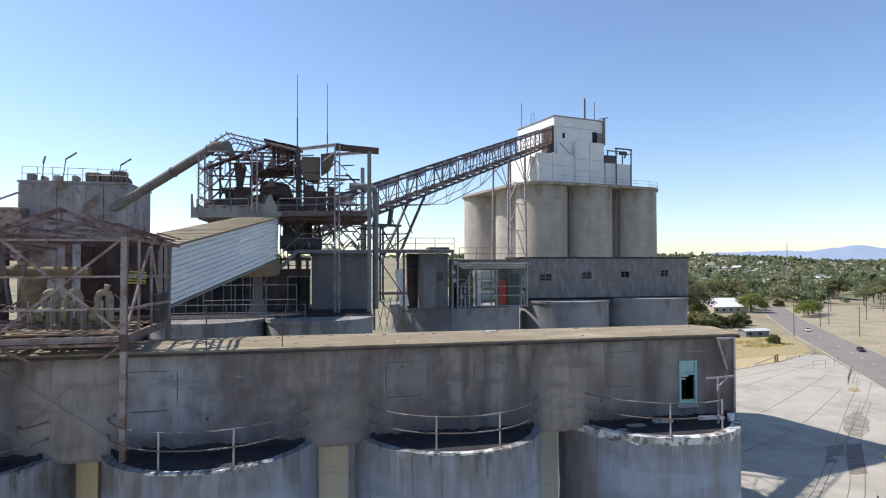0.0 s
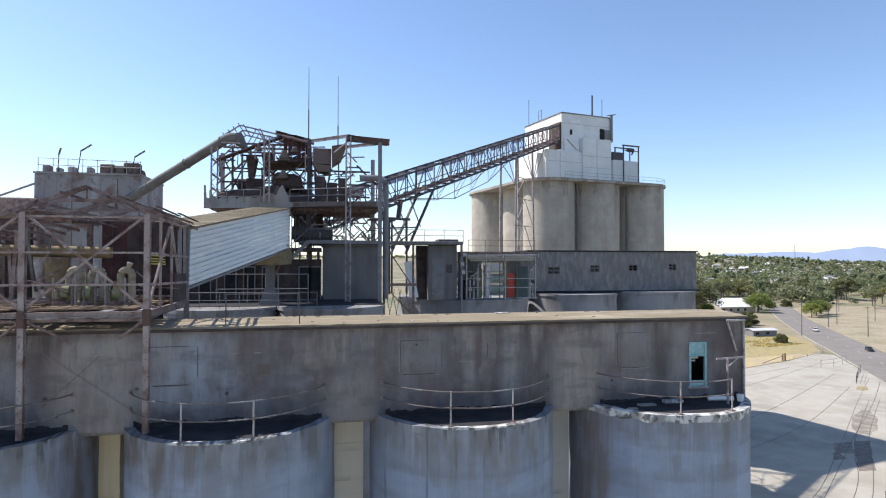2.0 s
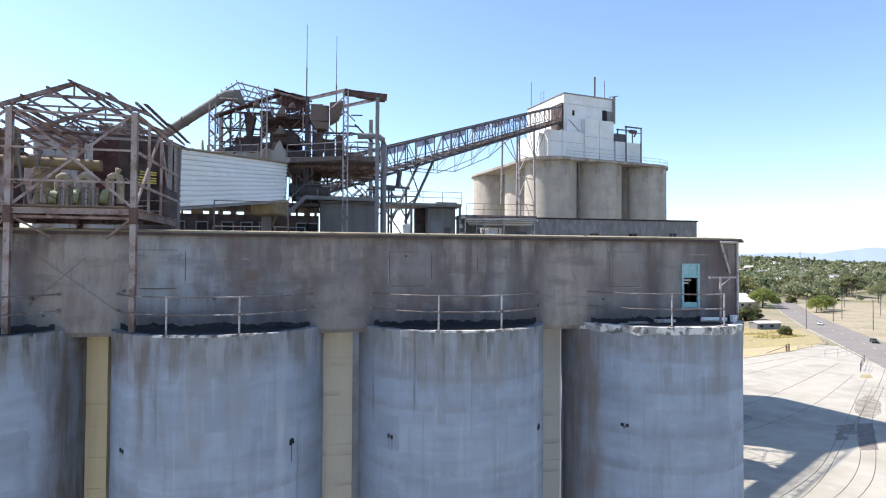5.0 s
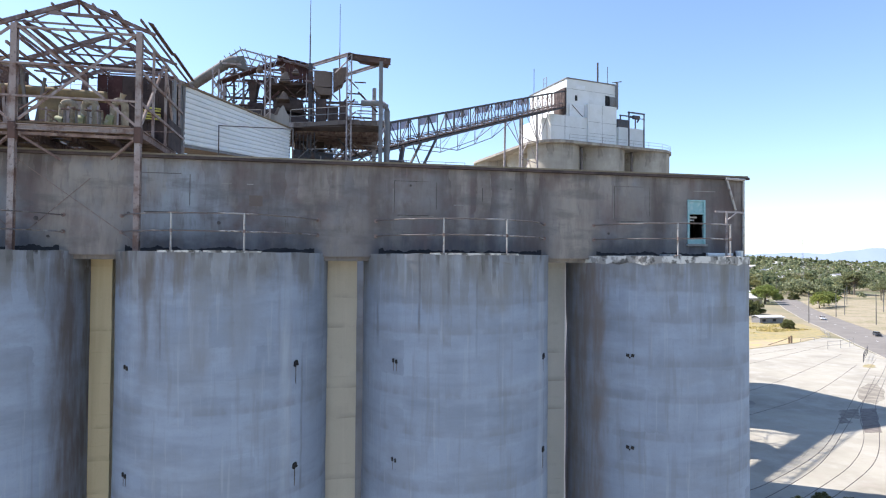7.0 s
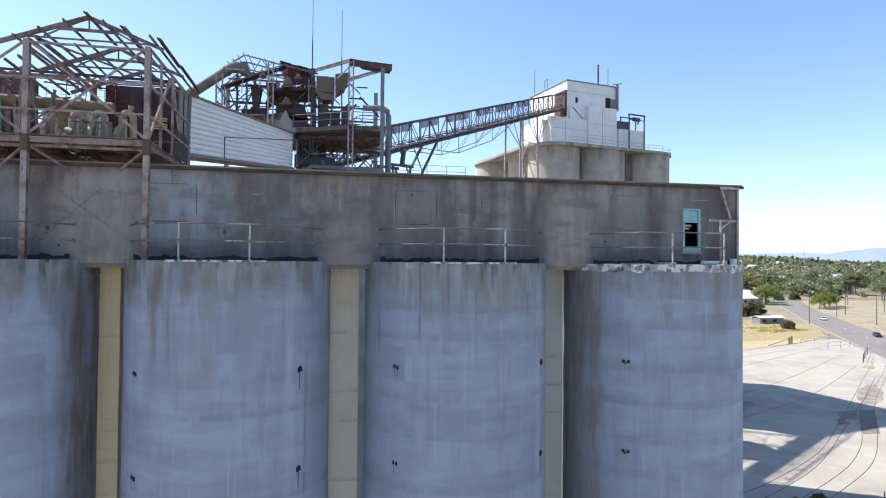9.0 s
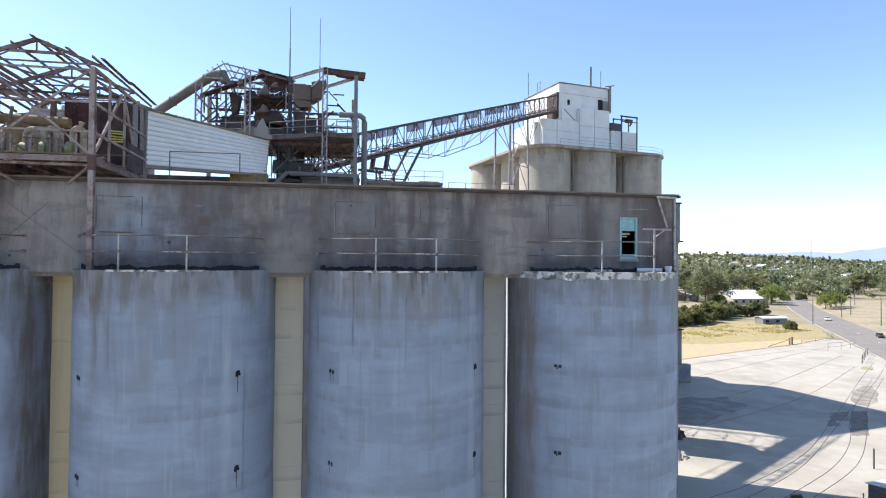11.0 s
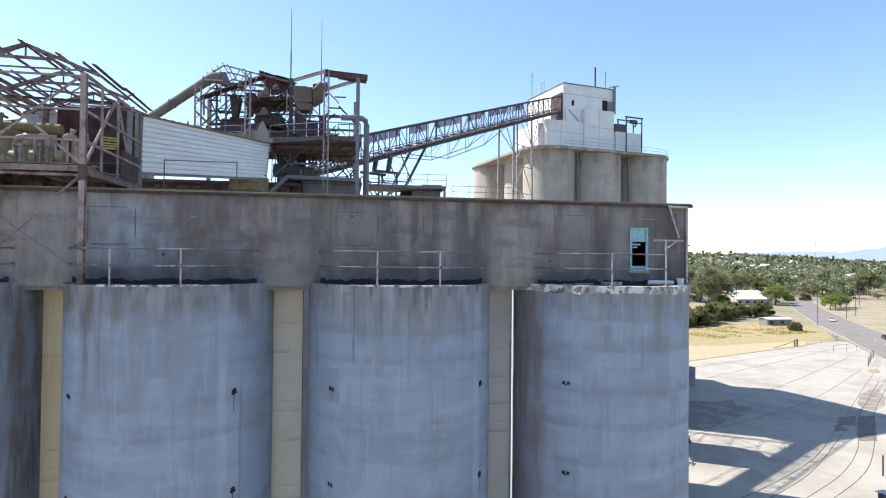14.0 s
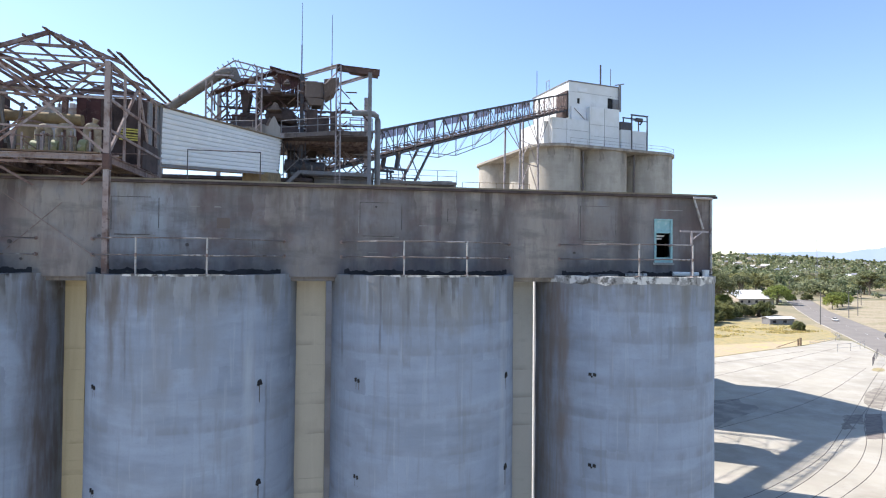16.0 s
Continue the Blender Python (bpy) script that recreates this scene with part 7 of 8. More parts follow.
# ---- walkway room and pipe rack on the third row ----
def walkway_room():
    t = thing("walkway_room", (9, 57, 28.3), "grey plant room under a flat walkway roof", "room")
    part("roof", Shape().box(5.0, 12.8, 54.9, 58.6, 33.75, 34.05), C_MID, t, bevel=0.04)
    part("room_wall", Shape().box(9.6, 12.4, 56.0, 60.0, 28.3, 33.7), C_DULL, t, bevel=0.03)
    part("door_panel", Shape().box(9.9, 11.1, 55.94, 55.997, 28.4, 32.4), GREYSTEEL, t)
    part("louvre", Shape().box(11.3, 11.9, 55.93, 55.997, 31.0, 31.8), DARKSTEEL, t)
    # Dark box stands in for a shaded recess beside the room.
    part("dark_recess", Shape().box(8.6, 9.59, 57.5, 58.2, 28.3, 33.7), DARK, t)
    part("roof_unit", Shape().box(10.6, 12.6, 56.2, 58.0, 34.05, 34.3), DARKSTEEL, t)
    for x in (5.1, 7.9, 12.65):
        part("post", Shape().ibeam((x, 55.1, 26.5), (x, 55.1, 33.75), 0.2, 0.2, (0, 1, 0), 0.03), RUST if x < 12 else GREYSTEEL, t)
    part("brace", Shape().beam((5.3, 55.2, 33.5), (7.8, 55.2, 29.8), 0.1), RUST, t)
    part("brace", Shape().beam((5.3, 55.2, 29.6), (7.8, 55.2, 27.0), 0.1), OCHRE, t)
    part("cross_beam", Shape().beam((5.0, 55.1, 29.9), (8.2, 55.1, 29.9), 0.14, 0.25), RUST, t)
    part("leaning_sheet", Shape().hexa([(7.7, 56.2, 28.6), (8.6, 56.2, 28.6), (8.6, 56.3, 28.6), (7.7, 56.3, 28.6), (7.2, 56.4, 32.0), (7.9, 56.4, 32.2), (7.9, 56.5, 32.2), (7.2, 56.5, 32.0)]), CLADDING, t)
    for i in range(9):
        part("mesh_bar", Shape().beam((5.2 + 0.32 * i, 55.3, 26.4), (5.2 + 0.32 * i + (0.6 if i % 2 else -0.6), 55.3, 29.5), 0.05, 0.1, (0, 1, 0)), OCHRE if i % 3 else TIMBER, t)
    for x, z in ((12.7, 32.6), (12.5, 31.7), (12.6, 30.9)):
        part("junction_box", Shape().box(x, x + 0.35, 54.7, 54.95, z, z + 0.35), RAIL, t)


walkway_room()
posts_and_rails("walkway_rail", [(5.2 + 1.9 * i, 55.0, 34.05) for i in range(5)], 1.1, "grey pipe handrail on the walkway roof", GREYSTEEL, group="walkway handrails")
posts_and_rails("walkway_rail", [(13.6 + 1.75 * i, 56.2, 33.1) for i in range(5)], 1.15, "yellowed pipe handrail above the pipe rack", OCHRE, group="walkway handrails")


def pipe_rack():
    t = thing("pipe_rack", (16.5, 58, 28.3), "cluttered pipe rack under a broken sheet roof", "pipe rack")
    part("roof", Shape().box(13.0, 20.9, 56.0, 60.5, 32.9, 33.1), RUST, t)
    for i in range(9):
        x = 13.3 + i * 0.92
        part("rafter_end", Shape().beam((x, 55.4, 32.55), (x + 0.5, 56.6, 32.8), 0.08), RAIL, t)
    for x in (13.4, 15.4, 17.4, 20.6):
        part("post", Shape().rod((x, 56.1, 28.3), (x, 56.1, 32.9), 0.08, 8), RAIL, t)
    for z in (28.45, 29.5, 30.4):
        part("rail", Shape().rod((13.4, 55.95, z), (20.7, 55.95, z), 0.04, 8), RAIL, t)
    for i, x in enumerate((13.8, 14.2, 20.1, 20.4, 14.6)):
        part("pipe", Shape().tube([(x, 56.3, 28.3), (x, 56.3, 30.2 + 0.3 * i), (x + 0.1, 56.4, 30.6 + 0.3 * i), (x + 0.5, 56.8, 30.7 + 0.3 * i), (x + 0.6, 57.2, 30.7 + 0.3 * i)], 0.09, 8), RAIL, t)
        part("valve", Shape().rod((x - 0.16, 56.2, 29.3 + 0.25 * i), (x + 0.16, 56.2, 29.3 + 0.25 * i), 0.18, 10), DARKSTEEL if i % 2 else RAIL, t)
    part("red_door", Shape().box(18.2, 18.95, 57.8, 57.9, 28.4, 30.9), RED, t, "red painted steel door")
    part("green_tank", Shape().rod((16.3, 58.0, 29.15), (17.9, 58.0, 29.15), 0.5, 20), PALEGREEN, t, "pale green tank", smooth=True)
    part("green_tank", Shape().rod((16.3, 58.0, 30.35), (17.9, 58.0, 30.35), 0.45, 20), PALEGREEN, t, "pale green tank", smooth=True)
    for x in (16.25, 17.2, 17.95, 19.05, 14.9, 15.5):
        part("stanchion", Shape().beam((x, 57.3, 28.4), (x, 57.3, 32.6), 0.09), OCHRE if x > 17 else RAIL, t)
    part("rack_shelf", Shape().box(13.3, 18.0, 57.2, 58.4, 31.0, 31.1), STEEL, t)
    part("dark_machine", Shape().box(13.5, 14.7, 57.2, 58.2, 28.4, 30.2), DARKSTEEL, t, bevel=0.05)
    part("white_cabinet", Shape().box(15.7, 16.15, 57.4, 58.0, 28.4, 31.7), WHITE, t, bevel=0.03)
    part("window", Shape().box(16.5, 17.8, 58.3, 58.4, 31.15, 31.9), CLADDING, t)
    part("blue_panel", Shape().box(19.3, 20.4, 57.8, 57.9, 28.4, 31.6), Mat("blue_grey_paint", (0.075, 0.10, 0.10), 0.7).layer(3, (0.11, 0.14, 0.135), 0.5, 0.7).done(), t)
    part("back_wall", Shape().box(13.1, 15.6, 58.6, 58.8, 28.3, 32.9), C_MID, t)
    part("back_wall", Shape().box(18.0, 21.0, 58.6, 58.8, 28.3, 32.9), C_MID, t)
    part("back_beam", Shape().box(15.6, 18.0, 58.6, 58.8, 32.0, 32.9), C_MID, t)
    for i in range(7):
        z = 32.75 - 0.1 * i
        part("service_pipe", Shape().rod((13.2 + 0.15 * i, 55.9 + 0.2 * i, z), (20.7, 55.9 + 0.2 * i, z + 0.04), 0.05, 6), WHITE if i % 2 else RAIL, t)
    part("green_door", Shape().box(14.8, 15.5, 57.9, 58.0, 28.4, 31.4), GREEN, t)


pipe_rack()


# ---- works yard: rails, hut, heaps, fences ----
def smooth_line(pts, n=10):
    out = []
    p = [Vector((*a, 0)) for a in pts]
    for i in range(len(p) - 1):
        a, b, c, d = p[max(i - 1, 0)], p[i], p[i + 1], p[min(i + 2, len(p) - 1)]
        for k in range(n):
            u = k / n
            out.append(0.5 * ((2 * b) + (c - a) * u + (2 * a - 5 * b + 4 * c - d) * u * u + (3 * b - a - 3 * c + d) * u ** 3))
    return out + [p[-1]]


RAILS = ([(30, 51), (43.1, 57.1), (51.3, 60.5), (66.7, 69.4), (83.7, 83), (95.8, 92.9), (120, 113), (146, 134)],
         [(40, 53), (52.5, 59.1), (63.7, 65.9), (78.4, 77.3), (95.6, 90.8), (122, 111), (148, 132.3)],
         [(42, 51), (55.3, 57.8), (66.6, 64.4), (77.5, 73.1), (91.9, 87.3), (123, 113)],
         [(44, 50), (57.3, 56.7), (70, 64.4), (82.5, 75.2), (98.5, 90.5), (126, 113)],
         [(40, 84), (61.2, 93.3), (94.7, 110.4), (143.2, 142)],
         [(30, 70), (56.8, 81.7), (91, 98), (131.4, 126)],
         [(70, 126), (86.7, 132.7), (137.8, 152.8)],
         [(60, 108), (82, 119.2), (154.4, 158)])
for i, pts in enumerate(RAILS):
    line_pts = smooth_line(pts)
    s = Shape().tube([(a.x, a.y, 0.0) for a in line_pts], 0.05, 6)
    solid("rail", s, TRACK, "worn steel rail set flush in the pale yard", "rail", "yard rails", loc=(pts[0][0], pts[0][1], 0))


def blotch(name, x, y, rx, ry, ang, mat, label, category, z=0.018):
    poly = []
    for i in range(28):
        a = 2 * math.pi * i / 28
        k = 1 + 0.35 * noise.noise(Vector((x + 2 * math.cos(a), y + 2 * math.sin(a), 0)))
        px, py = rx * k * math.cos(a), ry * k * math.sin(a)
        poly.append((x + px * math.cos(ang) - py * math.sin(ang), y + px * math.sin(ang) + py * math.cos(ang)))
    solid(name, Shape().prism(poly, z - 0.1, z), mat, label, category, kind="stuff")


def stain(corners, mat, label, z=0.018, rag=0.35, n=9):
    """A ground stain with straight main edges and a ragged outline."""
    poly = []
    for (xa, ya), (xb, yb) in zip(corners, corners[1:] + corners[:1]):
        for i in range(n):
            x, y = xa + (xb - xa) * i / n, ya + (yb - ya) * i / n
            poly.append((x + rag * noise.noise(Vector((x * 0.9, y * 0.9, 1))), y + rag * noise.noise(Vector((x * 0.9, y * 0.9, 7)))))
    solid("oil_stain", Shape().prism(poly, z - 0.1, z), mat, label, "stain", kind="stuff")


DUSTSTAIN = Mat("trodden_dust", (0.19, 0.165, 0.14), 0.95).layer(0.8, (0.27, 0.24, 0.20), 0.45, 0.62).done()
stain([(92.4, 88.0), (95.4, 87.6), (82.7, 74.9), (79.9, 75.3)], OILY, "dark oil-stained ground between the rails")
stain([(88.0, 87.6), (92.0, 87.9), (86.5, 82.4), (84.6, 83.2), (83.0, 80.2), (80.5, 80.4)], DUSTSTAIN, "dusty brown stain between the rails", 0.019, 0.5)
blotch("oil_stain", 106, 98.5, 11, 2.2, 0.74, Mat("dusty_stain", (0.21, 0.185, 0.15), 0.95).layer(0.5, (0.30, 0.27, 0.22), 0.45, 0.6).done(), "brown dusty stain between the rails", "stain", 0.017)
# Dust tone darkened so that it also deepens the building shadow here.
blotch("dirt_patch", 62, 92, 16, 6, 0.45, Mat("shaded_dirt", (0.22, 0.20, 0.175), 0.95).layer(0.3, (0.31, 0.285, 0.24), 0.45, 0.62).done(), "darker dust patch that deepens the shadow on the yard", "stain", 0.017)
blotch("weed_patch", 133, 124, 3, 1.2, 0.7, DRYGRASS, "patch of dry weeds beside the rails", "weeds", 0.04)
blotch("weed_patch", 130, 109, 5, 2, 0.8, DRYGRASS, "patch of dry weeds beside the rails", "weeds", 0.04)


def yard_hut():
    t = thing("yard_hut", (73, 118, 0), "grey concrete hut with a low walled bay", "hut")
    part("wall", Shape().box(64, 77.2, 116, 124, 0, 11.2), C_MID, t, bevel=0.05)
    part("roof", Shape().box(63.8, 77.5, 115.7, 124.2, 11.2, 11.45), C_DECK, t)
    part("bay_wall", Shape().box(66, 78.3, 114.3, 115.99, 0, 3.9), C_MID, t, bevel=0.05)
    g = Shape()
    for i in range(9):   # unreadable blue spray marks
        x = 74.6 + i * 0.36
        g.beam((x, 114.28, 1.5 + 0.3 * math.sin(i * 2.1)), (x + 0.25, 114.28, 2.7 + 0.3 * math.cos(i * 1.7)), 0.02, 0.14, (0, 1, 0))
    part("graffiti", g, Mat("blue_spray", (0.08, 0.14, 0.45), 0.7).layer(2, (0.2, 0.3, 0.6), 0.5, 0.6).done(), t, "blue spray-painted marks")


yard_hut()


def heap(x, y, r, h, mat, label, seed, n=60):
    rng = random.Random(seed)
    s = Shape()
    for i in range(n):
        a, d = rng.uniform(0, 6.28), r * math.sqrt(rng.random())
        px, py, k = x + d * math.cos(a), y + d * math.sin(a), rng.uniform(0.25, 0.6)
        z = h * (1 - d / r)
        s.rod((px, py, z - k), (px + rng.uniform(-0.3, 0.3), py + rng.uniform(-0.3, 0.3), z + k), k, 5, k * rng.uniform(0.2, 0.7))
    solid("rubble_heap", s, mat, label, "rubble", kind="stuff", loc=(x, y, 0))


heap(46.6, 71.5, 2.8, 1.2, C_FAR, "heap of broken pale concrete in the yard", 3)
heap(52, 79.5, 2.4, 1.6, DARK, "dark heap of scrap beside the silos", 4)


def fence(pts, h, label, mesh_bars=False, mat=RAIL, name="fence"):
    t = thing(name, (*pts[0], 0), label, "fence")
    for p in pts:
        part("post", Shape().rod((*p, 0), (*p, h), 0.09, 6), mat, t)
    for a, b in zip(pts, pts[1:]):
        for z in (h - 0.08, h * 0.5):
            part("rail", Shape().rod((*a, z), (*b, z), 0.05, 5), mat, t)
    return t


fence([(150, 164.5), (158, 167.5), (166, 171.5), (172.5, 176.5), (178, 184), (183.5, 191.5)], 1.2, "low pipe fence round the dry grass")
fence([(146, 149.8), (152, 151.3), (158, 154), (161.6, 156)], 2.4, "tall thin steel posts of an open gate")
fence([(136.8, 129.2), (139.3, 131.4), (143, 134.6), (147, 138), (151, 141.3)], 2.2, "open chain gate leaning beside the rails", mat=DARKSTEEL)
t = thing("gate_post", (145.6, 163.4, 0), "thick timber gate post with a leaning strut", "post")
part("post", Shape().beam((145.6, 163.4, 0), (145.6, 163.4, 2.4), 0.45), TIMBER, t)
part("post", Shape().beam((144.4, 163.0, 0), (144.4, 163.0, 2.2), 0.35), TIMBER, t)
part("strut", Shape().beam((144.2, 163.0, 1.6), (134, 159.6, 0.2), 0.14), TIMBER, t)


def low_shed(x0, x1, y0, y1, h, label, wall, roof, name="shed", pitch=0.6):
    t = thing(name, ((x0 + x1) / 2, (y0 + y1) / 2, 0), label, "shed" if name == "shed" else "house", "town houses" if name == "house" else "")
    part("wall", Shape().box(x0, x1, y0, y1, 0, h), wall, t)
    xm, o = (y0 + y1) / 2, 0.5
    s = Shape()
    for ya, yb in ((y0 - o, xm), (y1 + o, xm)):
        s.hexa([(x0 - o, ya, h), (x1 + o, ya, h), (x1 + o, yb, h + pitch), (x0 - o, yb, h + pitch), (x0 - o, ya, h + 0.15), (x1 + o, ya, h + 0.15), (x1 + o, yb, h + pitch + 0.15), (x0 - o, yb, h + pitch + 0.15)])
    part("roof", s, roof, t)
    part("gable", Shape().extrude([(x0 + 0.01, y0, h), (x0 + 0.01, xm, h + pitch), (x0 + 0.01, y1, h)], (0.15, 0, 0)).extrude([(x1 - 0.16, y0, h), (x1 - 0.16, xm, h + pitch), (x1 - 0.16, y1, h)], (0.15, 0, 0)), wall, t)
    for i in range(max(1, int((x1 - x0) / 5))):
        a = x0 + 1.2 + i * 5
        part("window", Shape().box(a, a + 1.6, y0 - 0.06, y0 - 0.003, h * 0.35, h * 0.75), BLACK, t)
    return t


ROOFWHITE = Mat("white_roof_sheet", (0.72, 0.72, 0.71), 0.5).layer((4, 0.3, 1), (0.62, 0.62, 0.62), 0.5, 0.6).done()
ROOFGREY = Mat("grey_roof_sheet", (0.36, 0.36, 0.37), 0.6).layer((3, 0.3, 1), (0.28, 0.28, 0.29), 0.5, 0.6).objects([(0, (0.6, 0.6, 0.65)), (0.5, (1.0, 0.95, 0.9)), (1, (1.7, 1.65, 1.6))]).done()
BRICKISH = Mat("pale_house_wall", (0.40, 0.36, 0.30), 0.9).layer(0.8, (0.32, 0.28, 0.23), 0.45, 0.6).objects([(0, (0.7, 0.65, 0.6)), (1, (1.5, 1.5, 1.5))]).done()
low_shed(178.5, 190.0, 217.5, 222.5, 2.5, "low grey tin shed beside the dry grass", GREYSTEEL, ROOFGREY, "shed", 0.7)
low_shed(240, 264, 320, 346, 3.6, "wide house with a bright white roof", BRICKISH, ROOFWHITE, "house", 4.6)
low_shed(238, 258, 385, 400, 4.5, "grey-roofed house behind a dark hedge", BRICKISH, ROOFGREY, "house", 2.0)
low_shed(222, 245, 362, 374, 6.5, "two-storey grey-roofed house behind the hedge", BRICKISH, ROOFGREY, "house", 2.6)
# low shed and slab in the foreground corner of the yard
t = thing("store_shed", (63, 51.5, 0), "small dark-walled store shed with a skillion roof", "shed")
part("front_wall", Shape().extrude([(59.6, 52.8, 1.2), (62.9, 47.1, 1.2), (62.9, 47.1, 2.4), (59.6, 52.8, 2.4)], (0.1, 0.06, 0)), DARKSTEEL, t)
part("side_wall", Shape().extrude([(62.9, 47.1, 1.2), (68.5, 50.3, 1.2), (62.9, 47.1, 2.4)], (-0.06, 0.1, 0)).extrude([(59.6, 52.8, 1.2), (65.2, 56.0, 1.2), (59.6, 52.8, 2.4)], (0.06, -0.1, 0)), DARKSTEEL, t)
part("wall", Shape().prism([(59.6, 52.8), (62.9, 47.1), (68.5, 50.3), (65.2, 56.0)], 0, 1.2), DARKSTEEL, t)
part("roof", Shape().hexa([(59.4, 53.0, 2.4), (62.9, 46.9, 2.4), (68.8, 50.2, 1.2), (65.3, 56.3, 1.2), (59.4, 53.0, 2.48), (62.9, 46.9, 2.48), (68.8, 50.2, 1.28), (65.3, 56.3, 1.28)]), ROOFGREY, t)
t = thing("yard_post", (58.6, 52.4, 0), "short grey post standing in the yard", "post")
part("post", Shape().rod((58.6, 52.4, 0), (58.6, 52.4, 1.6), 0.06, 8), DARKSTEEL, t)
t = thing("yard_post", (70.5, 62.5, 0), "short grey post standing in the yard", "post")
part("post", Shape().rod((70.5, 62.5, 0), (70.5, 62.5, 2.6), 0.1, 8), DARKSTEEL, t)


# ---- vegetation ----
def leaf_cloud(centres, count, size, rng):
    """Many small leaf tufts (bent quads) gathered round the given blobs."""
    s = Shape()
    for _ in range(count):
        c, r = centres[rng.randrange(len(centres))]
        v = Vector((rng.gauss(0, 1), rng.gauss(0, 1), rng.gauss(0, 1))).normalized() * (rng.random() ** 0.45)
        p = Vector(c) + Vector((v.x * r[0], v.y * r[0], v.z * r[1]))
        k = size * rng.uniform(0.55, 1.3)
        a = Vector((rng.uniform(-1, 1), rng.uniform(-1, 1), rng.uniform(-0.7, 0.7))).normalized()
        b = a.cross(Vector((rng.uniform(-1, 1), rng.uniform(-1, 1), rng.uniform(-1, 1)))).normalized()
        n = a.cross(b) * k * 0.3
        s.add([p - a * k - n, p - b * k * 0.55, p + a * k - n, p + b * k * 0.55 + n * 0.5], [(0, 1, 2), (0, 2, 3)])
    return s


def tree(name, h, spread, leaf, label, seed, blobs=14, count=1500, size=0.45, low=0.35, flat=0.7):
    rng = random.Random(seed)
    t = thing(name, (0, 0, 0), label, "tree", "trees round the works")
    s = Shape()
    top = Vector((rng.uniform(-0.4, 0.4), rng.uniform(-0.4, 0.4), h * 0.55))
    s.rod((0, 0, -0.2), top * 0.55, 0.035 * h, 8, 0.025 * h).rod(top * 0.55, top, 0.025 * h, 8, 0.014 * h)
    centres = []
    for i in range(blobs):
        a = 2 * math.pi * (i * 0.618)
        d = spread * math.sqrt((i + 0.5) / blobs) * rng.uniform(0.75, 1.1)
        z = h * (low + (0.92 - low) * (1 - (d / spread) ** 2 * 0.65) * rng.uniform(0.72, 1.0))
        c = (d * math.cos(a), d * math.sin(a), z)
        centres.append((c, (spread * rng.uniform(0.24, 0.4), spread * rng.uniform(0.24, 0.4) * flat)))
        base = top * rng.uniform(0.5, 1.0)
        s.rod(base, Vector(c) * 0.95, 0.012 * h, 5, 0.004 * h, False)
    part("trunk", s, BARK, t)
    part("crown", leaf_cloud(centres, count, size, rng), leaf, t)
    return t


def shrub(name, h, r, leaf, label, seed, blobs=30, count=4500, size=0.32):
    """A dense bush, leafy down to the ground."""
    rng = random.Random(seed)
    t = thing(name, (0, 0, 0), label, "bush", "bushes round the works")
    s = Shape()
    centres = []
    for i in range(blobs):
        a, e = rng.uniform(0, 2 * math.pi), math.asin(rng.random() ** 0.8)
        d = rng.uniform(0.55, 0.86)
        c = (r * d * math.cos(a) * math.cos(e), r * d * math.sin(a) * math.cos(e), h * (0.1 + 0.72 * math.sin(e) * rng.uniform(0.7, 1.1)))
        centres.append((c, (r * rng.uniform(0.2, 0.34), h * rng.uniform(0.12, 0.2))))
        s.rod((0, 0, -0.1), Vector(c) * 0.9, 0.09, 5, 0.03, False)
    part("stems", s, BARK, t)
    part("foliage", leaf_cloud(centres, count, size, rng), leaf, t)
    return t


def place(ob, spots):
    for i, (x, y, k, r) in enumerate(spots):
        m = pose(x, y, ground_height(x, y), 0, 0, r) @ Matrix.Diagonal((k, k, k * (0.92 + 0.16 * ((i * 37) % 10) / 10), 1))
        if i == 0:
            ob.matrix_basis = m
        else:
            c = copy_thing(ob, pose(0, 0, 0))
            c.matrix_basis = m


gum = tree("gum_tree", 18, 8.0, LEAF_GUM, "tall grey-green gum tree with an open crown", 1, 20, 2600, 0.5, 0.3, 0.55)
gum2 = tree("gum_tree", 14, 6.0, LEAF_GUM, "slender olive gum tree with a ragged crown", 2, 15, 1900, 0.45, 0.4, 0.7)
lime = tree("leafy_tree", 12, 7.0, LEAF_LIME, "rounded bright green leafy tree beside the road", 3, 26, 4200, 0.42, 0.12, 0.95)
bush = shrub("bush", 6.5, 4.6, LEAF_DARK, "dense olive green bush beside the dry grass", 4)
gum3 = tree("gum_tree", 16, 6.5, LEAF_GUM, "broad olive gum tree with a dense crown", 8, 44, 9000, 0.34, 0.22, 0.85)
ball = shrub("bush", 4.4, 2.9, LEAF_DARK, "round clipped green bush beside the fence", 12, 40, 6500, 0.22)
yel = tree("leafy_tree", 12, 6.5, LEAF_LIME, "yellow-green tree at the edge of the yard", 6, 18, 2600, 0.4, 0.15, 0.9)
place(gum3, [(204, 292, 1.6, 0), (228, 352, 1.3, 150), (345, 440, 1.1, 10), (395, 425, 1.2, 99), (425, 415, 1.2, 180), (455, 400, 1.15, 270)])
place(ball, [(175.5, 198.5, 1.0, 0)])
place(gum, [(232, 345, 1.1, 200), (300, 400, 1.0, 140), (325, 430, 1.1, 60), (395, 430, 1.1, 10), (372, 455, 1.0, 90), (420, 405, 1.2, 300), (350, 470, 1.1, 33), (440, 380, 1.1, 77)])
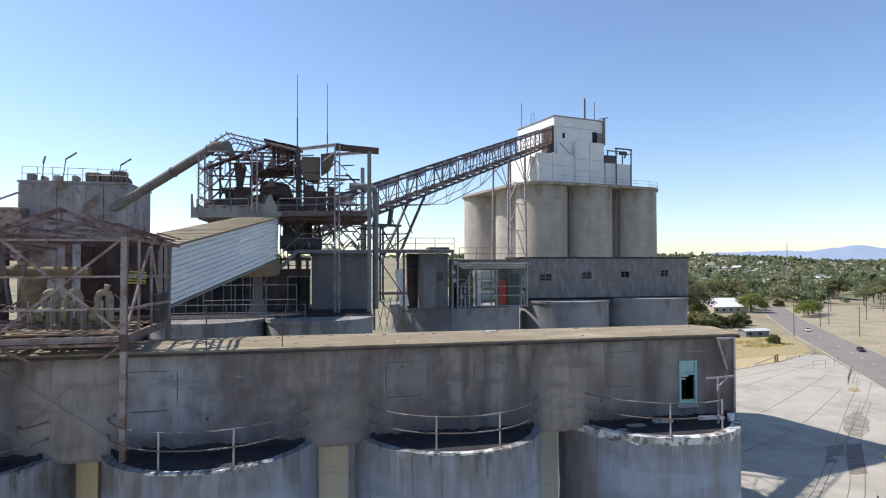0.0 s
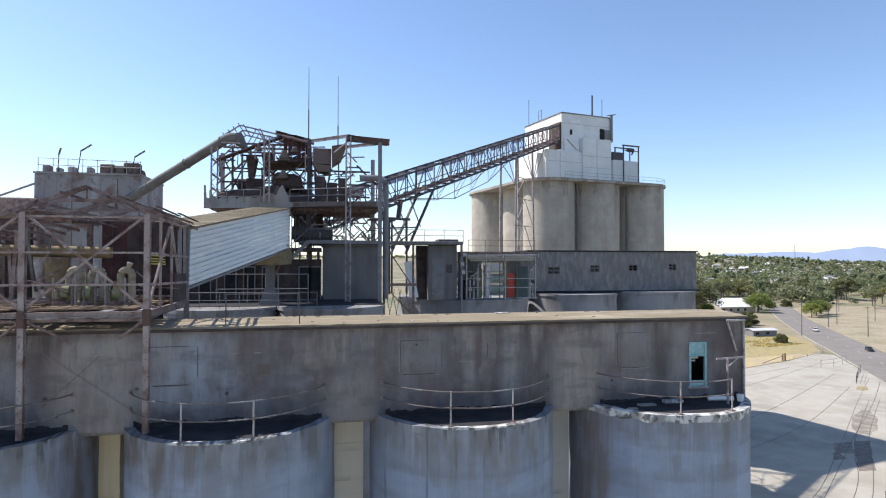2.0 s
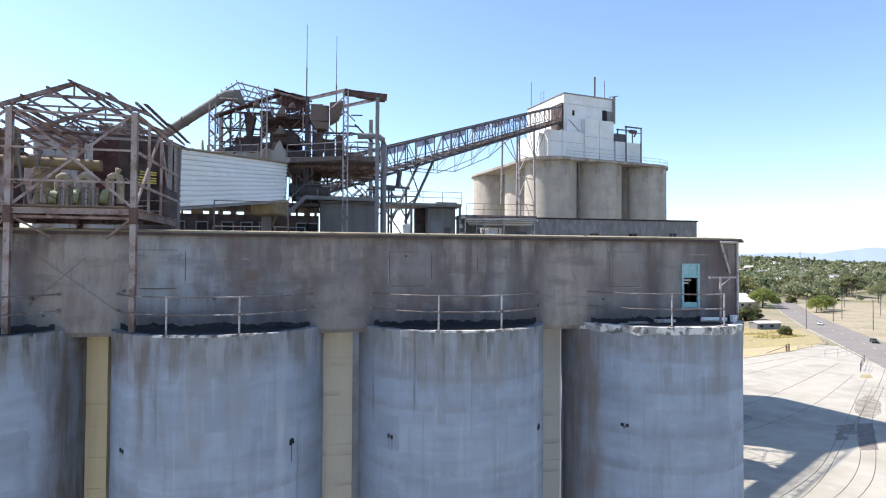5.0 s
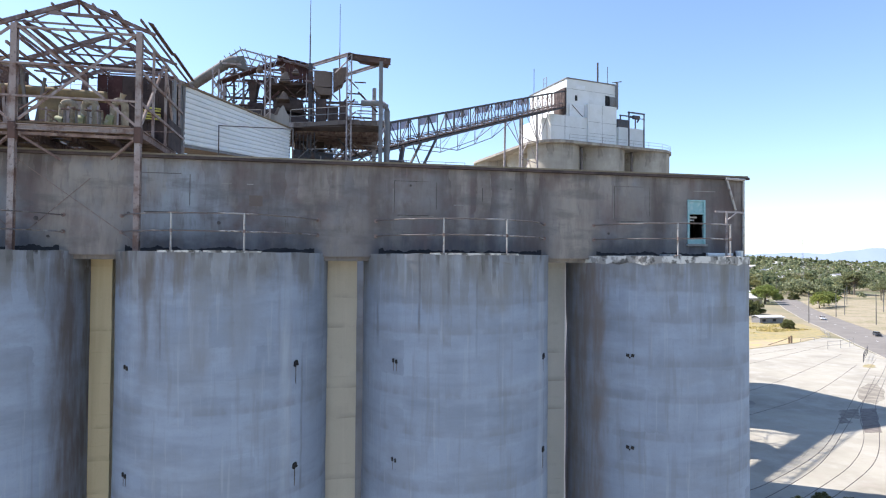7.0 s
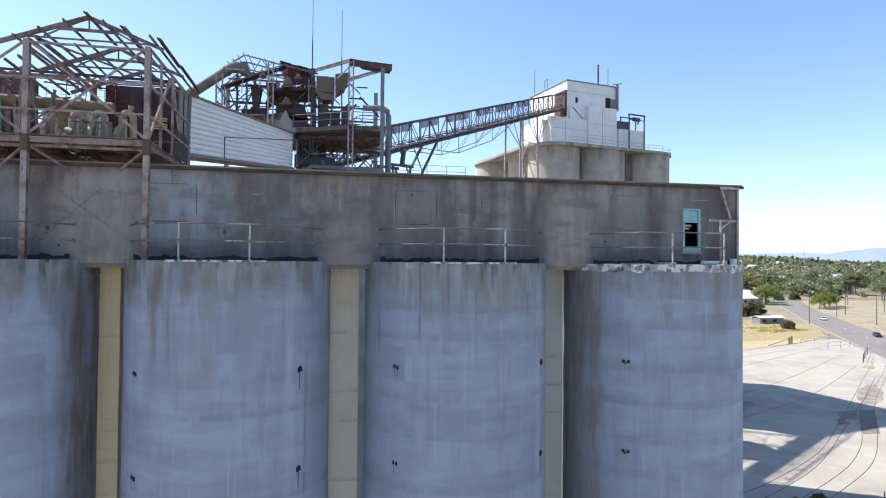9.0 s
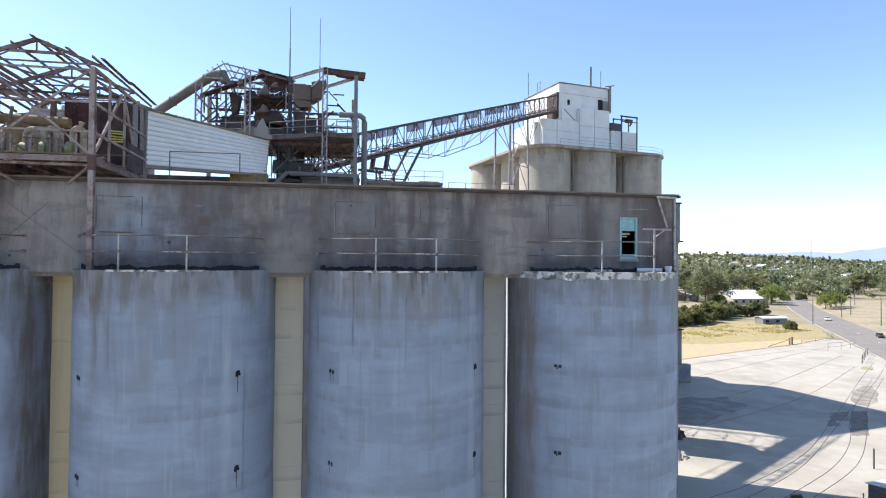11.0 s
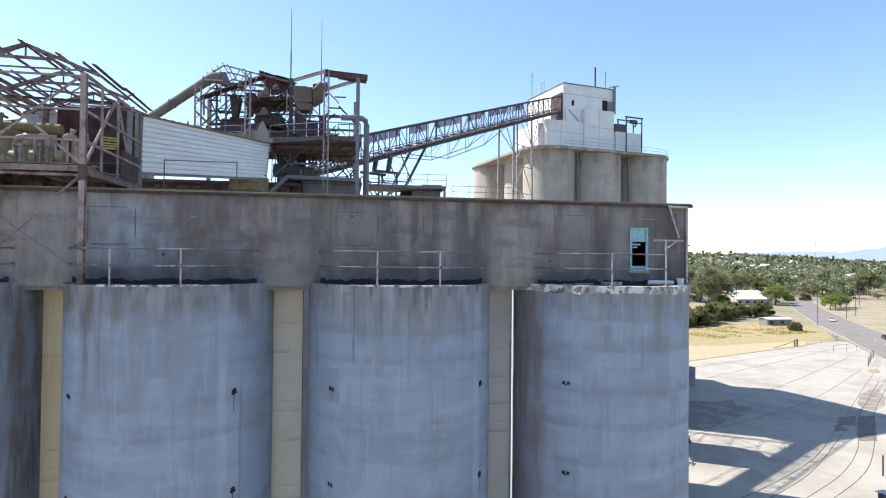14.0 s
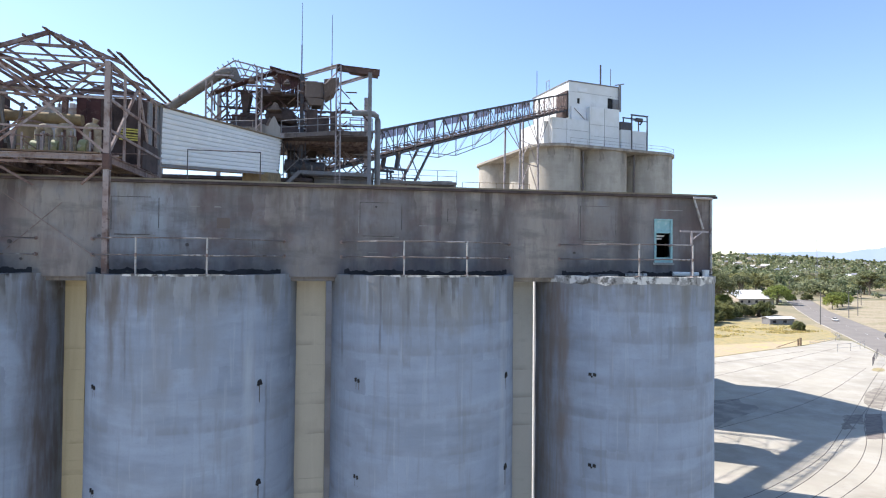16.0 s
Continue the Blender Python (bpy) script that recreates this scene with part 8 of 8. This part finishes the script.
place(gum2, [(262, 372, 1.0, 0), (280, 390, 1.1, 50), (430, 425, 1.2, 0), (405, 460, 1.1, 120), (380, 345, 0.9, 40), (400, 350, 1.1, 200), (412, 366, 1.2, 20), (365, 330, 0.9, 260), (430, 345, 1.2, 300), (450, 360, 1.3, 90), (345, 425, 1.0, 11), (470, 395, 1.2, 5)])
place(lime, [(267, 321, 1.15, 0), (280, 336, 0.95, 100), (284, 294, 0.85, 40), (296, 303, 0.8, 150), (274, 287, 0.7, 250), (215, 300, 0.7, 30), (238, 345, 1.1, 70)])
place(bush, [(190, 252, 1.3, 40), (199, 250, 1.25, 100), (209, 258, 1.15, 180), (180, 246, 1.45, 250), (170, 238, 1.35, 15), (159, 229, 1.5, 75), (149, 222, 1.45, 125), (141, 218, 1.3, 210), (186, 262, 1.2, 33), (132, 216, 1.45, 60), (124, 212, 1.4, 130), (176, 243, 1.1, 88), (154, 226, 1.15, 300), (46.2, 53.4, 0.2, 90), (48.4, 53.0, 0.24, 20), (51.2, 53.2, 0.27, 200), (54.0, 52.4, 0.22, 120), (303, 352, 0.8, 0), (318, 355, 0.9, 0)])
place(yel, [(88.2, 70.2, 0.72, 0)])


def far_woods():
    """Thousands of distant crowns out to the horizon, in one mesh."""
    rng = np.random.default_rng(7)
    vs = []
    pts = []
    while len(pts) < 5200:
        a = radians(rng.uniform(-14, 58))
        d = 360 * math.exp(rng.random() * math.log(4100 / 360))
        x, y = d * math.sin(a), d * math.cos(a)
        deg = math.degrees(a)
        if deg < 11 and d < 3200:
            continue
        if d < 900:
            # keep the road, the verge and the open field clear
            if deg < 17 and rng.random() < 0.85:
                continue
            if 33 < deg < 39.5 and d < 560:
                continue
            if deg > 39 and d < 520:
                continue
            if d < 800 and deg < 36 and rng.random() < 0.6:
                continue
        # gardens and paddocks lie open between the stands
        if d < 2200 and noise.noise(Vector((x / 90, y / 90, 3))) < (-0.08 if deg < 38 else -0.16):
            continue
        pts.append((x, y, d))
    for x, y, d in pts:
        tall = rng.random() < 0.08
        h = (rng.uniform(13, 19) if tall else rng.uniform(5, 14)) * (1 + d / 7000)
        w = h * (rng.uniform(0.16, 0.26) if tall else rng.uniform(0.38, 0.66))
        z0 = ground_height(x, y)
        n = 130 if d < 900 else 60 if d < 1800 else 30
        k = (0.085 if d < 900 else 0.13 if d < 1800 else 0.21) * h
        m = 5 if d < 1800 else 2
        # a few boughs, each a cluster of leaf tufts
        bough = rng.normal(size=(m, 3)) * np.array([0.42, 0.42, 0.3])
        v = rng.normal(size=(n, 3))
        v /= np.linalg.norm(v, axis=1)[:, None]
        v = v * rng.random((n, 1)) ** 0.4 * 0.58 + bough[rng.integers(0, m, n)]
        c = np.array([x, y, z0 + h * 0.55]) + v * np.array([w, w, h * 0.42])
        a = rng.normal(size=(n, 3))
        a /= np.linalg.norm(a, axis=1)[:, None]
        b = np.cross(a, rng.normal(size=(n, 3)))
        b /= np.linalg.norm(b, axis=1)[:, None]
        q = k * rng.uniform(0.6, 1.3, (n, 1))
        vs.append(np.stack([c - a * q, c - b * q * 0.7, c + a * q, c + b * q * 0.7], 1).reshape(-1, 3))
    allv = np.concatenate(vs)
    me = bpy.data.meshes.new("far_woods")
    nq = len(allv) // 4
    me.vertices.add(len(allv))
    me.vertices.foreach_set("co", allv.astype(np.float32).ravel())
    me.loops.add(nq * 4)
    me.loops.foreach_set("vertex_index", np.arange(nq * 4, dtype=np.int32))
    me.polygons.add(nq)
    me.polygons.foreach_set("loop_start", np.arange(0, nq * 4, 4, dtype=np.int32))
    me.update(calc_edges=True)
    me.materials.append(LEAF_FAR)
    tagged(new("far_woods", me), "olive woods and gardens spreading to the horizon", "woods", kind="stuff")


far_woods()


def dry_tufts():
    rng = random.Random(21)
    s = Shape()
    while len(s.f) < 3500:
        x, y = rng.uniform(86, 194), rng.uniform(140, 226)
        if y < 172 + (x - 88) * 0.24 or y > 196 + (x - 88) * 0.25 or x > 183 or noise.noise(Vector((x / 9, y / 9, 2))) < rng.uniform(-0.1, 0.4):
            continue
        h, a, w = rng.uniform(0.2, 0.6), rng.uniform(0, 6.28), rng.uniform(0.1, 0.3)
        dx, dy, lx, ly = w * math.cos(a), w * math.sin(a), rng.uniform(-0.25, 0.25), rng.uniform(-0.25, 0.25)
        s.add([(x - dx, y - dy, 0.02), (x + dx, y + dy, 0.02), (x + dx * 0.4 + lx, y + dy * 0.4 + ly, h), (x - dx * 0.8 + lx, y - dy * 0.8 + ly, h * 0.8)], [(0, 1, 2, 3)])
    solid("dry_grass_tufts", s, STRAW, "tall straw-coloured grass tufts across the dry lawn", "grass", kind="stuff")


STRAW = foliage("straw", (0.55, 0.45, 0.21), (0.42, 0.36, 0.17), (0.60, 0.52, 0.28), 0.7, 1.3)
dry_tufts()


def town():
    rng = random.Random(9)
    h1 = low_shed(-7, 7, -5, 5, 3.4, "small pale house among the trees", BRICKISH, ROOFGREY, "house", 2.2)
    h2 = low_shed(-9, 9, -6, 6, 3.8, "small house with a bright tin roof", BRICKISH, ROOFWHITE, "house", 2.0)
    n = 0
    while n < 260:
        a, d = radians(rng.uniform(24, 50)), 420 * math.exp(rng.random() * math.log(2600 / 420))
        x, y = d * math.sin(a), d * math.cos(a)
        if (33 < math.degrees(a) < 40 and d < 620) or (math.degrees(a) > 38 and d < 800):
            continue
        m = pose(x, y, ground_height(x, y) + (2.0 if d > 700 else 0), 0, 0, rng.uniform(0, 180))
        src = h2 if rng.random() < 0.13 else h1
        if n in (0, 1):
            (h1, h2)[n].matrix_basis = m
        else:
            copy_thing(src, pose(0, 0, 0)).matrix_basis = m
        n += 1


town()


# ---- poles and vehicles along the road ----
def power_pole(x, y, h, label="tall timber power pole with a crossarm"):
    t = thing("power_pole", (x, y, 0), label, "pole", "roadside power poles")
    part("pole", Shape().rod((x, y, 0), (x, y, h), 0.2, 8, 0.13), DUCT, t)
    part("crossarm", Shape().beam((x - 1.0, y + 0.5, h - 0.6), (x + 1.0, y - 0.5, h - 0.6), 0.14), TIMBER, t)
    for k in (-0.8, 0.8):
        part("insulator", Shape().rod((x + k, y - k / 2, h - 0.55), (x + k, y - k / 2, h - 0.3), 0.06, 6), RAIL, t)


for x, y, h in ((202, 217, 14), (226, 207.5, 13), (239.5, 241, 13), (254, 250.5, 13), (290, 262, 12), (318, 312, 12), (345, 300, 12), (268, 336, 11), (330, 385, 12)):
    power_pole(x, y, h)
t = thing("radio_tower", (386, 421, 0), "slim lattice radio tower behind the trees", "tower")
for k in range(3):
    a = 2 * math.pi * k / 3
    part("leg", Shape().rod((386 + 1.3 * math.cos(a), 421 + 1.3 * math.sin(a), 0), (386 + 0.25 * math.cos(a), 421 + 0.25 * math.sin(a), 46), 0.075, 5), RAIL, t)
for i in range(14):
    z = 3.0 * i + 2
    r = 1.3 - 1.05 * z / 46
    part("brace", Shape().rod((386 + r, 421, z), (386 - r * 0.5, 421 + r * 0.87, z + 1.5), 0.045, 4).rod((386 - r * 0.5, 421 - r * 0.87, z), (386 + r, 421, z + 1.5), 0.045, 4), RAIL, t)
part("antenna", Shape().rod((386, 421, 46), (386, 421, 50), 0.08, 5), WHITE, t)
t = thing("spray_marks", (40.2, 58.7, 0), "red and white spray-painted marks low on a silo", "graffiti")
rng = random.Random(17)
for i in range(22):   # unreadable strokes that follow the curve
    a = radians(-84 + rng.uniform(0, 17))
    p = Vector((37.3 + 4.99 * math.cos(a), 62.6 + 4.99 * math.sin(a), 0))
    z0 = rng.uniform(3.6, 4.7) if i % 2 else rng.uniform(1.2, 2.6)
    k = rng.uniform(-0.35, 0.35)
    q = p + Vector((-math.sin(a), math.cos(a), 0)) * k
    part("stroke", Shape().beam(p + Vector((0, 0, z0)), q + Vector((0, 0, z0 + rng.uniform(-0.2, 0.9))), 0.05, rng.uniform(0.08, 0.2), (0, 1, 0)), MAROON if i % 2 else RAIL, t)


def car(x, y, ang, paint, label, ute=False):
    t = thing("car", (0, 0, 0), label, "car")
    L, W = 4.6, 1.8
    body = Shape()
    prof = [(-2.3, 0.35), (2.3, 0.35), (2.3, 0.75), (2.1, 0.9), (1.0, 0.98), (-2.2, 0.98), (-2.3, 0.8)]
    body.extrude([(px, -W / 2, pz) for px, pz in prof], (0, W, 0))
    b = part("body", body, paint, t, bevel=0.08)
    cab = [(1.0, 0.97), (0.3, 1.48), (-0.7 if ute else -1.5, 1.5), (-0.9 if ute else -2.1, 0.97)]
    part("cabin", Shape().extrude([(px, -0.78, pz) for px, pz in cab], (0, 1.56, 0)), BLACK, t, "dark glass cabin", bevel=0.05)
    part("roof", Shape().box(-0.65 if ute else -1.4, 0.3, -0.7, 0.7, 1.48, 1.54), paint, t, bevel=0.02)
    if ute:
        part("tray", Shape().box(-2.4, -0.95, -0.9, 0.9, 0.98, 1.35), RUST, t)
    for px in (-1.4, 1.4):
        for py in (-0.85, 0.85):
            w = part("wheel", Shape().rod((px, py - 0.1, 0.33), (px, py + 0.1, 0.33), 0.33, 16), BLACK, t)
            part("rim", Shape().rod((px, py - 0.11, 0.33), (px, py + 0.11, 0.33), 0.18, 10), RAIL, w)
    for py in (-0.65, 0.65):
        part("headlight", Shape().box(2.28, 2.33, py - 0.18, py + 0.18, 0.62, 0.76), RAIL, t)
        part("tail_light", Shape().box(-2.33, -2.28, py - 0.15, py + 0.15, 0.65, 0.85), RED, t)
    t.matrix_basis = pose(x, y, 0.05, 0, 0, ang)


CARDARK = Mat("dark_car_paint", (0.03, 0.032, 0.036), 0.3, 0.2, 0.5).layer(2, (0.05, 0.05, 0.055), 0.5, 0.7).done()
CARWHITE = Mat("white_car_paint", (0.72, 0.72, 0.71), 0.3, 0, 0.5).layer(2, (0.65, 0.64, 0.62), 0.5, 0.7).done()
car(191, 175, 236, CARDARK, "small dark hatchback driving on the road")
car(221, 229.5, 236, CARWHITE, "white utility with a rusty tray on the road", True)
car(283, 338, 56, CARWHITE, "pale car parked under the leafy tree")
